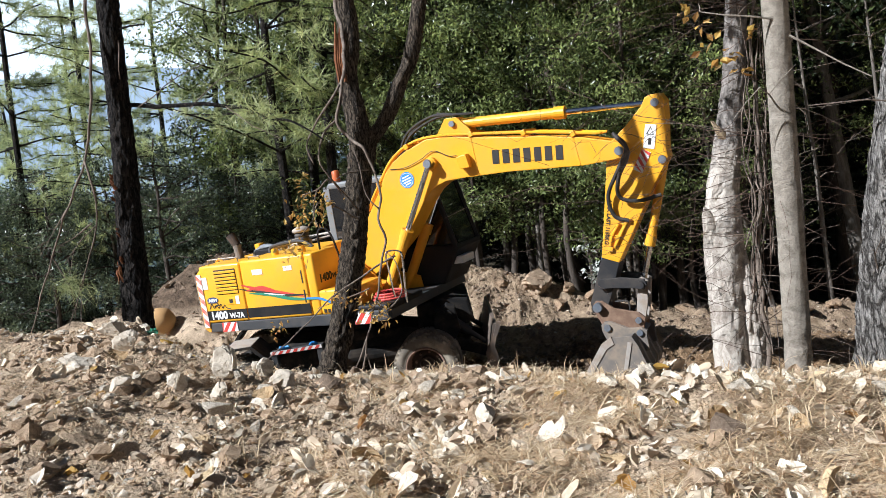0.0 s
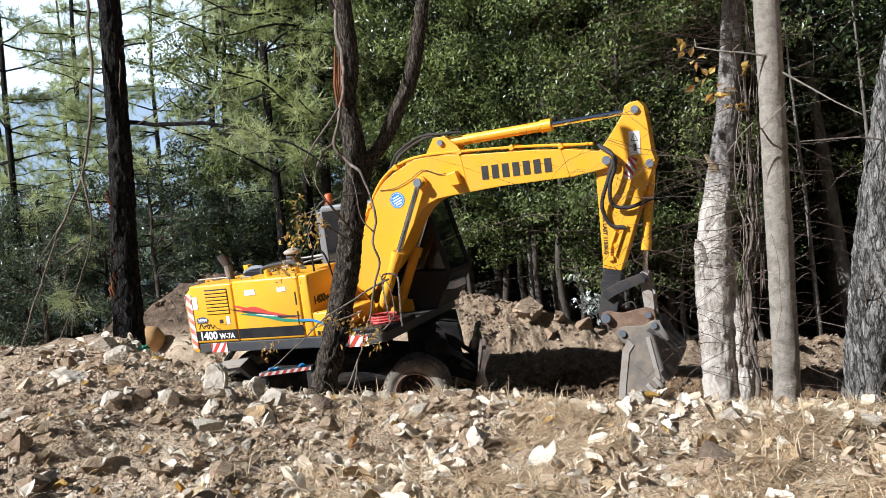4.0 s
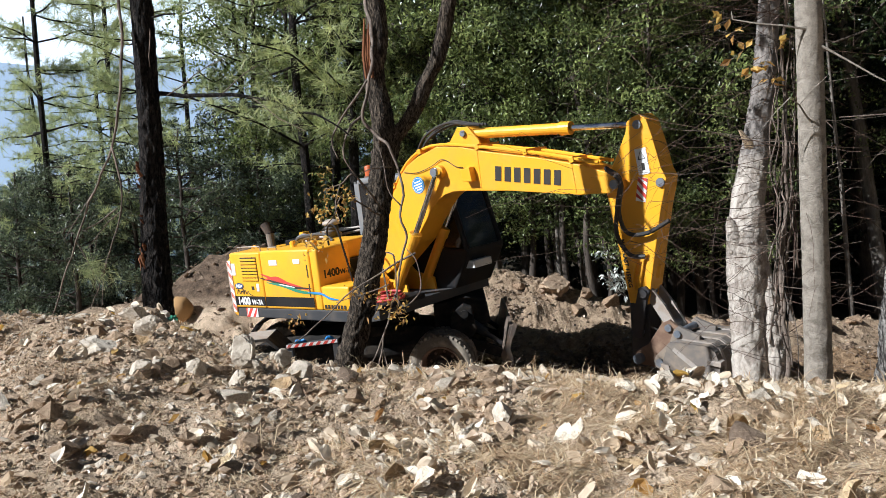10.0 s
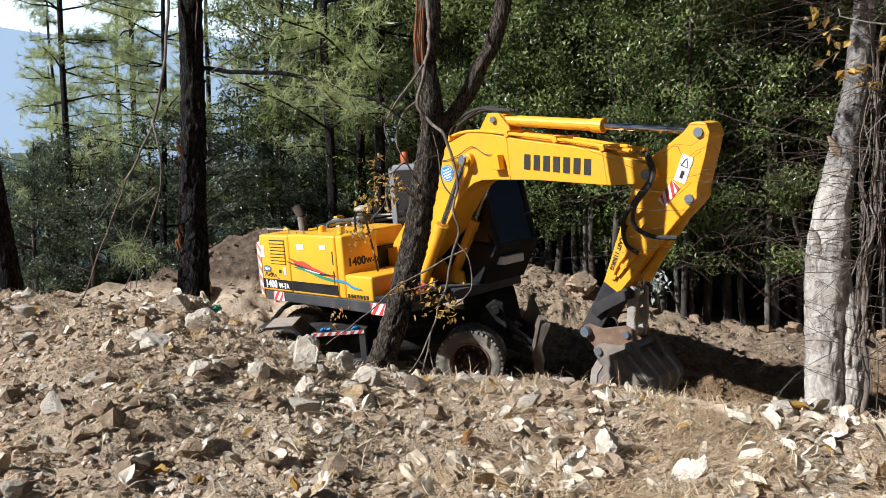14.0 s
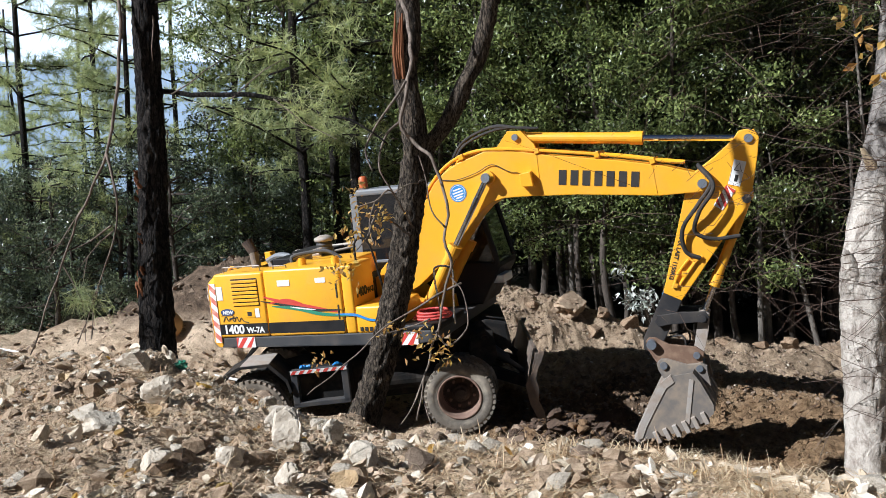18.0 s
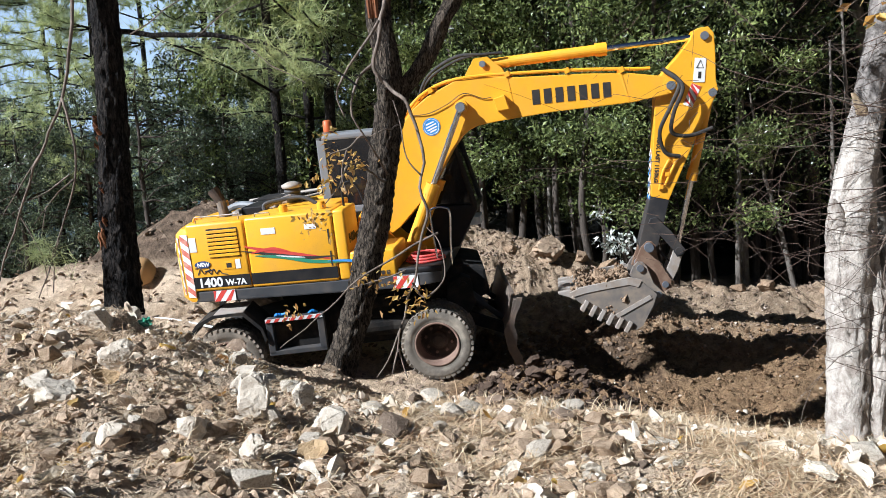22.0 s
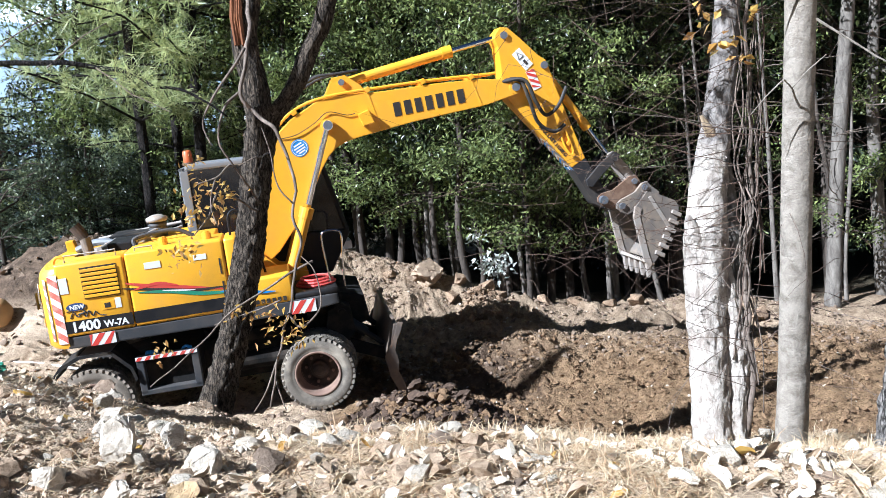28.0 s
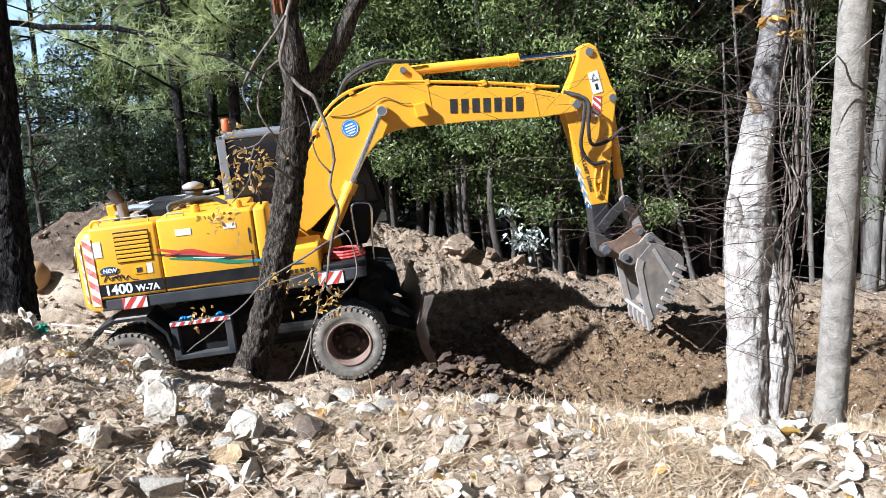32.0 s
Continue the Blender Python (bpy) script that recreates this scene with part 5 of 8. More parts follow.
    for y in (-0.185, 0.135):
        plate(b, [(-0.09, 0.0), (-0.06, 0.08), (0.10, 0.20), (0.27, 0.50), (0.37, 0.56), (0.46, 0.50), (0.56, 0.45), (0.54, 0.36), (0.43, 0.30), (0.38, 0.12), (0.38, -0.03), (0.28, -0.06), (0.05, -0.09), (-0.06, -0.06)], y, y + 0.05, 0.008)
    box(b, (0.14, -0.14, 0.08), (0.34, 0.14, 0.20), 0.01)
    cp = part("quick_coupler", b, RUSTY, bucket, "rust-brown quick coupler")
    for x, z, w, r in ((0, 0, 0.24, 0.05), (0.37, 0.46, 0.22, 0.045), (0.31, 0.025, 0.30, 0.05), (0.525, 0.43, 0.30, 0.045)):
        b = bmesh.new()
        rod(b, (x, -w, z), (x, w, z), r, n=18)
        part("pin", b, PIN, cp)
    for y, top in ((-0.1, 0.40), (0.1, 0.44)):
        b = bmesh.new()
        tube(b, curve([(0.02, y, 0.22), (0.08, y * 1.2, top), (0.23, y * 1.2, top - 0.04), (0.28, y, 0.2)], 5), 0.013, 6)
        part("coupler_hose", b, HOSE, cp, "short black hydraulic hose")
    # the bucket proper is a little smaller than its coupler's reach
    for ob in (bucket,) + tuple(c for c in bucket.children if c.name.split(".")[0] not in ("quick_coupler", "ear")):
        for v in ob.data.vertices:
            v.co = Vector((0.40 + (v.co.x - 0.40) * 0.77, v.co.y * 0.92, 0.2 + (v.co.z - 0.2) * 0.80))
    return bucket


def build_ram(name, length, r, mat, label):
    """A ram's barrel: from its pin at x = 0 along +x."""
    bm = bmesh.new()
    rod(bm, (0.04, 0, 0), (length, 0, 0), r, n=18)
    rod(bm, (0, -r * 0.9, 0), (0, r * 0.9, 0), r * 0.95, n=16)
    rod(bm, (length - 0.16, 0, 0), (length, 0, 0), r * 1.22, n=18)
    return part(name, bm, mat, excavator, label)


def build_rod(name, length, r):
    """A ram's rod: its eye at x = 0, the bar along -x."""
    bm = bmesh.new()
    rod(bm, (-length, 0, 0), (-0.03, 0, 0), r, n=16)
    rod(bm, (0, -r * 1.3, 0), (0, r * 1.3, 0), r * 1.7, n=16)
    return part(name, bm, CHROME, excavator, "polished steel ram rod")


def build_bar(name, length, mat, half):
    """A link with two eyes: from x = 0 to x = length, two cheeks."""
    bm = bmesh.new()
    for y in (-half, half - 0.05):
        plate(bm, [(-0.09, 0), (-0.05, 0.08), (0.06, 0.085), (length * 0.5, 0.10), (length - 0.06, 0.085), (length + 0.05, 0.08), (length + 0.09, 0), (length + 0.05, -0.07), (length - 0.08, -0.05), (0.08, -0.05), (-0.05, -0.07)], y, y + 0.05, 0.006)
    rod(bm, (length, -half - 0.03, 0), (length, half + 0.03, 0), 0.055, n=14)
    return part(name, bm, mat, excavator)


build_chassis()
upper = build_upper()
boom = build_boom()
arm = build_arm()
bucket = build_bucket()
arm_ram, arm_rod = build_ram("arm_ram", 1.62, 0.075, YELLOW_BOOM, "yellow arm ram"), build_rod("arm_rod", 1.5, 0.042)
boom_rams = [(build_ram("boom_ram", 1.30, 0.082, YELLOW_BOOM, "yellow boom ram"), build_rod("boom_rod", 1.15, 0.042), y) for y in (-0.35, 0.35)]
bucket_ram, bucket_rod = build_ram("bucket_ram", 1.22, 0.062, YELLOW_BOOM, "yellow bucket ram"), build_rod("bucket_rod", 1.1, 0.038)
LEVER, LINK = 0.516, 0.515
lever, link = build_bar("lever", LEVER, DARKSTEEL, 0.23), build_bar("bucket_link", LINK, STEEL, 0.14)


# ---- foliage ----
def leaf_cloud(name, centres, per, spread, size, mat, seed, aspect=0.42, droop=0.0, lift=0.6, grow=0.5):
    """Many small folded leaves round the given centres, as one mesh."""
    rng = np.random.RandomState(seed)
    c = np.repeat(np.array(centres, float), per, axis=0)
    n = len(c)
    c = c + rng.normal(0, 1, (n, 3)) * np.array([spread, spread, spread * 0.7])
    d = rng.normal(0, 1, (n, 3))
    d[:, 2] -= droop
    d /= np.linalg.norm(d, axis=1)[:, None]
    up = rng.normal(0, 1, (n, 3)) * 0.7 + np.array([0, 0, lift])
    s = np.cross(d, up)
    s /= np.linalg.norm(s, axis=1)[:, None] + 1e-9
    fold = np.cross(s, d)
    L = size * (1 - grow / 2 + grow * rng.rand(n))[:, None]
    w = L * aspect * 0.5
    mid = c + d * L * 0.45
    v = np.stack([c, mid + s * w + fold * w * 0.35, c + d * L, mid - s * w + fold * w * 0.35], 1).reshape(-1, 3)
    k = np.arange(n) * 4
    f = np.concatenate([np.stack([k, k + 1, k + 2], 1), np.stack([k, k + 2, k + 3], 1)])
    return mesh_of(name, v.tolist(), f.tolist(), mat)


def needle_tufts(name, tips, per, length, width, mat, seed):
    """Tufts of needles: tips are (place, way)."""
    rng = np.random.RandomState(seed)
    p = np.repeat(np.array([t[0] for t in tips], float), per, axis=0)
    w = np.repeat(np.array([t[1] for t in tips], float), per, axis=0)
    n = len(p)
    d = w * 0.75 + rng.normal(0, 0.62, (n, 3)) + np.array([0, 0, 0.12])
    d /= np.linalg.norm(d, axis=1)[:, None]
    s = np.cross(d, rng.normal(0, 1, (n, 3)))
    s /= np.linalg.norm(s, axis=1)[:, None] + 1e-9
    L = length * (0.7 + 0.6 * rng.rand(n))[:, None]
    p = p - w * rng.rand(n)[:, None] * 0.14
    tip = p + d * L
    tip[:, 2] -= (L[:, 0] ** 2) * 0.5
    v = np.stack([p - s * width / 2, p + s * width / 2, tip], 1).reshape(-1, 3)
    f = np.arange(n * 3).reshape(-1, 3)
    return mesh_of(name, v.tolist(), f.tolist(), mat)


def mesh_part(name, me, parent, label=""):
    ob = new(name, me)
    ob.parent = parent
    if label:
        tagged(ob, label)
    return ob


def wobble(rnd, p, q, n, amp):
    """A bent line from p to q."""
    p, q = Vector(p), Vector(q)
    out = [p.lerp(q, i / n) for i in range(n + 1)]
    for i in range(1, n):
        out[i] += Vector((rnd.uniform(-amp, amp), rnd.uniform(-amp, amp), rnd.uniform(-amp, amp)))
    return curve(out, 3)


def broadleaf(name, seed, h, base, reach, r, per=26, leaf=0.15, mat=None, bark_mat=None, limbs=26, label="", group=""):
    rnd = random.Random(seed)
    root = thing(name, Matrix.Identity(4), label, "tree", group)
    bm = bmesh.new()
    line = wobble(rnd, (0, 0, -0.3), (rnd.uniform(-0.5, 0.5), rnd.uniform(-0.4, 0.4), h), 6, 0.12)
    tube(bm, line, [r * (1 - 0.85 * i / len(line)) + 0.012 for i in range(len(line))], 8, rough=0.06, seed=seed)
    centres = []
    for k in range(limbs):
        z = base + (h - base) * (k + rnd.random()) / limbs
        i = min(len(line) - 2, int(z / h * (len(line) - 1)))
        p = line[i]
        a = rnd.uniform(0, 2 * math.pi)
        span = reach * (0.45 + 0.75 * math.sin(math.pi * min(1, (z - base) / (h - base) * 0.75 + 0.22))) * rnd.uniform(0.6, 1.1)
        q = p + Vector((math.cos(a) * span, math.sin(a) * span, span * rnd.uniform(-0.1, 0.5)))
        b = wobble(rnd, p, q, 3, 0.12 * span)
        tube(bm, b, [r * 0.32 * (1 - 0.8 * i / len(b)) + 0.006 for i in range(len(b))], 5)
        for j in range(3, len(b), 2):
            centres.append(b[j] + Vector((rnd.gauss(0, 0.15), rnd.gauss(0, 0.15), rnd.gauss(0, 0.12))))
        for _ in range(2):
            centres.append(b[-1] + Vector((rnd.gauss(0, 0.3), rnd.gauss(0, 0.3), rnd.gauss(0, 0.25))))
    part("trunk", bm, bark_mat or BARK_FAR, root, "", True)
    mesh_part("crown", leaf_cloud("crown", centres, per, 0.19, leaf, mat or BROAD, seed, droop=0.4), root)
    return root


def pine(name, seed, h, base, reach, r, per=17, branches=44, label="", group="", width=0.016):
    rnd = random.Random(seed)
    root = thing(name, Matrix.Identity(4), label, "tree", group)
    bm = bmesh.new()
    line = wobble(rnd, (0, 0, -0.5), (rnd.uniform(-0.3, 0.3), rnd.uniform(-0.3, 0.3), h), 6, 0.08)
    tube(bm, line, [r * (1 - 0.8 * i / len(line)) + 0.01 for i in range(len(line))], 8, rough=0.05, seed=seed)
    tips = []
    for k in range(branches):
        f = (k + rnd.random()) / branches
        z = base + (h - base) * f
        i = min(len(line) - 2, int(z / h * (len(line) - 1)))
        p = line[i]
        a = rnd.uniform(0, 2 * math.pi)
        span = reach * (1.05 - 0.75 * f) * rnd.uniform(0.55, 1.15)
        q = p + Vector((math.cos(a) * span, math.sin(a) * span, span * rnd.uniform(-0.05, 0.3)))
        b = wobble(rnd, p, q, 3, 0.07 * span)
        tube(bm, b, [r * 0.22 * (1 - 0.75 * i / len(b)) + 0.006 for i in range(len(b))], 5)
        for j in range(3, len(b)):
            d = (b[j] - b[j - 1]).normalized()
            for _ in range(3):
                sd = Vector((rnd.gauss(0, 1), rnd.gauss(0, 1), rnd.gauss(0.3, 0.6))).normalized()
                t = b[j] + sd * rnd.uniform(0.05, 0.45)
                tips.append((t, (d * 0.6 + sd * 0.8).normalized()))
    part("trunk", bm, BARK_DARK, root, "", True)
    mesh_part("crown", needle_tufts("crown", tips, per, 0.27, width, PINE, seed), root)
    return root


def sized(x, y, scale, turn, lean=0.0, toward=0.0):
    return Matrix.Translation((x, y, ground_height(x, y, False) - 0.05)) @ pose(0, 0, 0, lean * math.sin(radians(toward)), lean * math.cos(radians(toward)), 0) @ pose(0, 0, 0, 0, 0, turn) @ Matrix.Diagonal((scale, scale, scale, 1))


def build_wood():
    rnd = random.Random(11)
    # slim broadleaf trees along the edge of the wood
    edge = "slim broadleaf trees at the edge of the wood"
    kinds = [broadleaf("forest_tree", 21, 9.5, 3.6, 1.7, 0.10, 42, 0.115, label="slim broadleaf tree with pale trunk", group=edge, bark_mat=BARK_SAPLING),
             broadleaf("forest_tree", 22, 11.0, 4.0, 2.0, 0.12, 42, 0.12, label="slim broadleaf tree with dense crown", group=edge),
             broadleaf("forest_tree", 23, 8.0, 2.3, 1.6, 0.08, 42, 0.11, label="young broadleaf tree with thin crown, shade put into its dark leaves", group=edge)]
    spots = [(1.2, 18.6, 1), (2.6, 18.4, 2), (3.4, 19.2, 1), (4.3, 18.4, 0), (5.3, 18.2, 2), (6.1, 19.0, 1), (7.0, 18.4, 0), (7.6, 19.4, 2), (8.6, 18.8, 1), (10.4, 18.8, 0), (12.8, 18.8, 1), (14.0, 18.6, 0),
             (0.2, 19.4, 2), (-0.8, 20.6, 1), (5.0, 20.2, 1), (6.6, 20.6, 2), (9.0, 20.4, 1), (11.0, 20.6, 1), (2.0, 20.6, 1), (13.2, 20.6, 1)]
    kinds.append(broadleaf("forest_tree", 24, 9.0, 2.1, 1.5, 0.06, 64, 0.10, SUNLITLEAF, BARK_FAR, 22, "young tree, sunlight put into its pale olive leaves", edge))
    spots += [(1.9, 17.7, 3), (3.2, 17.9, 3), (5.0, 17.8, 3), (2.8, 17.6, 3), (3.6, 17.5, 3), (4.3, 17.7, 3), (7.3, 17.9, 3), (0.6, 18.2, 3), (-0.2, 18.8, 3), (4.0, 19.0, 3), (1.2, 18.0, 3), (2.5, 18.3, 3), (-0.9, 19.6, 3), (4.5, 16.9, 3), (3.3, 16.8, 3), (6.0, 17.3, 3)]
    sunny = [(-3.7, 21.2), (-4.9, 21.0), (-2.7, 20.8), (-1.5, 21.0), (-5.9, 22.0), (-0.5, 21.6), (-4.2, 24.0), (-2.0, 24.2)]
    kinds[3].matrix_world = sized(12.2, 17.8, 1.0, 70)
    for i, (x, y, k) in enumerate(spots):
        # tall bare-stemmed trees shade the wood on the right
        tall = 1.5 if x > 7.8 else 1.0
        m = sized(x, y, rnd.uniform(0.85, 1.15) * tall, rnd.uniform(0, 360), rnd.uniform(0, 4), rnd.uniform(0, 360))
        if i < 3 and k == i:
            kinds[k].matrix_world = m
        else:
            copy_thing(kinds[k], m)
    for x, y in sunny:
        copy_thing(kinds[3], sized(x, y, rnd.uniform(1.0, 1.3), rnd.uniform(0, 360), 3, rnd.uniform(0, 360)))
    for k, (x, y) in zip((0, 1, 2), ((16.8, 18.0), (17.5, 20.0), (18.6, 18.8))):
        kinds[k].matrix_world = sized(x, y, 1.0, 40 * k)
    # deep wood behind
    deep = "dark trees deep in the wood"
    big = [broadleaf("forest_tree", 31, 13, 0.8, 3.0, 0.16, 42, 0.20, SHADEDWOOD, None, 34, "tall tree deep in the wood, shade put into its dark leaves", deep),
           broadleaf("forest_tree", 32, 15, 1.5, 3.4, 0.18, 42, 0.22, SHADEDWOOD, None, 34, "tall tree with heavy crown, shade put into its dark leaves", deep)]
    first = [True, True]
    for row, y0 in enumerate((22.5, 25.5, 29.0, 33.0)):
        x = 0.6 + 0.2 * row
        while x < 21 + row * 4:
            k = rnd.randrange(2)
            m = sized(x + rnd.uniform(-0.5, 0.5), y0 + rnd.uniform(-1, 1), rnd.uniform(0.85, 1.25), rnd.uniform(0, 360))
            if first[k]:
                big[k].matrix_world, first[k] = m, False
            else:
                copy_thing(big[k], m)
            x += rnd.uniform(2.0, 3.0)
    # pines on the left, over the valley
    pg = "pines above the valley"
    pines = [pine("pine_tree", 41, 13, 2.2, 2.6, 0.095, label="pine with drooping grey-green needles", group=pg),
             pine("pine_tree", 42, 16, 3.5, 3.0, 0.105, label="tall pine with dark slender trunk", group=pg)]
    pspots = [(-3.3, 19.0, 1), (-2.65, 19.6, 1), (-2.2, 19.0, 1), (-5.4, 22.0, 0), (-7.6, 19.5, 0), (-4.6, 26.0, 1), (-9.6, 23.0, 0), (-3.9, 23.0, 0), (-6.4, 30.0, 0), (-0.9, 23.5, 1), (-1.6, 27.0, 1), (-3.2, 22.4, 0), (-1.7, 22.6, 0), (-8.6, 26.5, 0), (-10.6, 21.0, 0), (-13.0, 30.0, 0), (-14.2, 28.0, 0), (-17.0, 33.0, 0)]
    used = [False, False]
    for x, y, k in pspots:
        m = sized(x, y, rnd.uniform(0.9, 1.15), rnd.uniform(0, 360), rnd.uniform(0, 3), rnd.uniform(0, 360))
        if not used[k]:
            pines[k].matrix_world, used[k] = m, True
        else:
            copy_thing(pines[k], m)
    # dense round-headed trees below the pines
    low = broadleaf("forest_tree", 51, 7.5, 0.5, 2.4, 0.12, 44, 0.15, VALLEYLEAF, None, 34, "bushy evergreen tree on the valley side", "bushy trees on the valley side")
    for i, (x, y) in enumerate(((-5.8, 20.8), (-8.4, 22.4), (-10.6, 21.0), (-12.8, 24.0), (-6.8, 25.6), (-9.6, 29.0), (-14.5, 28.0), (-4.0, 25.0), (-1.6, 24.6), (-12.0, 33.0), (-17.5, 33.0), (-7.5, 35.0), (-3.5, 31.0), (-16.0, 40.0), (-10.0, 42.0), (-21.0, 42.0), (-4.8, 20.2), (-3.6, 20.6), (-6.4, 18.9), (-7.9, 19.8), (-9.4, 19.4), (-11.2, 20.2), (-13.2, 21.5), (-8.8, 24.0), (-5.4, 22.8), (-15.5, 25.0), (-12.6, 22.0), (-14.2, 23.2), (-11.4, 22.8), (-16.6, 27.0), (-10.0, 21.8), (-17.0, 34.0), (-14.0, 32.0), (-19.5, 38.0), (-22.5, 40.0), (-18.0, 30.0))):
        m = sized(x, y, rnd.uniform(0.66, 0.84) if x < -0.27 * y else rnd.uniform(0.65, 0.9), rnd.uniform(0, 360))
        if i == 0:
            low.matrix_world = m
        else:
            copy_thing(low, m)
    # far woods
    centres = []
    for _ in range(1500):
        a = rnd.uniform(radians(20), radians(128))
        d = rnd.uniform(44, 90)
        x, y = d * math.cos(a), d * math.sin(a)
        top = 15 if x > 1 else 2.5
        centres.append((x, y, ground_height(x, y, False) + rnd.uniform(0, top)))
    ob = new("far_woods", leaf_cloud("far_woods", centres, 26, 1.5, 0.9, SHADEDWOOD, 77, aspect=0.6))
    tagged(ob, "woods far behind the clearing, shade put into their dark leaves", "woods", kind="stuff")


# ---- the single trees near the camera ----
def trunk_of(root, name, pts, radii, mat, label="", n=16, rough=0.07, seed=3):
    """A trunk with bark ridges along it; rough is their share of the radius."""
    c = curve(pts, 26)
    m = len(c) - 1
    verts, faces, n = [], [], 44
    for i, p in enumerate(c):
        f = i / m * (len(radii) - 1)
        k = min(len(radii) - 2, int(f))
        r = radii[k] + (radii[k + 1] - radii[k]) * (f - k)
        for j in range(n):
            a = 2 * math.pi * j / n
            q = Vector((math.cos(a) * 5.0, math.sin(a) * 5.0, p.z * 6.0 + seed))
            ridge = 1 - 2.6 * abs(noise.noise(q)) + 1.1 * noise.noise(q * 2.3) + 0.7 * noise.noise(Vector((math.cos(a), math.sin(a), p.z * 0.9 + seed)))
            rr = r * (1 + rough * ridge)
            verts.append((p.x + math.cos(a) * rr, p.y + math.sin(a) * rr, p.z))
    for i in range(m):
        for j in range(n):
            faces.append((i * n + j, i * n + (j + 1) % n, (i + 1) * n + (j + 1) % n, (i + 1) * n + j))
    faces.append(tuple(range(n))[::-1])
    faces.append(tuple(m * n + j for j in range(n)))
    return mesh_part(name, mesh_of(name, verts, faces, mat, True), root, label)


def sprig(root, name, pts, r, mat, label=""):
    bm = bmesh.new()
    c = [p + Vector((noise.noise(p * 4.1), noise.noise(p * 4.1 + Vector((9, 0, 0))), noise.noise(p * 4.1 + Vector((0, 9, 0))))) * min(0.05, r * 2.6) for p in curve(pts, 5)]
    tube(bm, c, [r * (1 - 0.75 * i / len(c)) + 0.0015 for i in range(len(c))], 6)
    return part(name, bm, mat, root, label, True)


def cane(root, rnd, p, d, length, r, mat):
    """A bare twig with side twigs, as one part."""
    bm = bmesh.new()
    d = d.normalized()
    pts, way, q = [p.copy()], d.copy(), p.copy()
    n = max(3, int(length / 0.16))
    for k in range(n):
        way = (way + Vector((rnd.gauss(0, .13), rnd.gauss(0, .13), rnd.gauss(0, .13) - 0.02))).normalized()
        q = q + way * length / n
        pts.append(q)
        if k and rnd.random() < 0.6:
            s = (way * 0.7 + Vector((rnd.gauss(0, .6), rnd.gauss(0, .6), rnd.gauss(0, .6)))).normalized()
            ln = rnd.uniform(0.08, 0.3)
            tube(bm, [q, q + s * ln * 0.5 + Vector((0, 0, 0.01)), q + s * ln], [r * 0.6, r * 0.5, r * 0.25], 4, cap=False)
    tube(bm, pts, [r * (1 - 0.7 * i / len(pts)) for i in range(len(pts))], 5)
    part("twig", bm, mat, root)


def bark_flakes(root, count, rnd):
    """Curled scales of loose bark on the pale trunk."""
    for i in range(count):
        z, a = rnd.uniform(0.8, 4.0), rnd.uniform(math.pi, 2 * math.pi)
        cx = along(z, [(0.4, 2.74), (0.9, 2.745), (1.6, 2.755), (2.2, 2.785), (2.6, 2.83), (3.1, 2.93), (3.75, 3.05), (6, 3.35)])
        r = along(z, [(0.4, 0.17), (0.9, 0.135), (1.6, 0.124), (2.2, 0.148), (2.6, 0.125), (3.1, 0.098), (3.75, 0.085), (6, 0.06)]) * 1.03
        w, h, lift = rnd.uniform(0.06, 0.18), rnd.uniform(0.008, 0.03), rnd.uniform(0.004, 0.014)
        verts, faces = [], []
        for dz, f in ((h, 0.0), (0, 0.5), (-h * rnd.uniform(0.6, 1.2), 1.0)):
            for da in (-w, 0, w):
                rr = r + lift * f + (0.003 if da == 0 else 0)
                aa = a + da * rnd.uniform(0.6, 1.1)
                verts.append((cx + rr * math.cos(aa), 5.45 + rr * math.sin(aa), z + dz + rnd.uniform(-0.006, 0.006)))
        for i0 in (0, 1):
            for j0 in (0, 1):
                c = i0 * 3 + j0
                faces.append((c, c + 1, c + 4, c + 3))
        mesh_part("bark_scale", mesh_of("bark_scale", verts, faces, BARK_PALE), root)


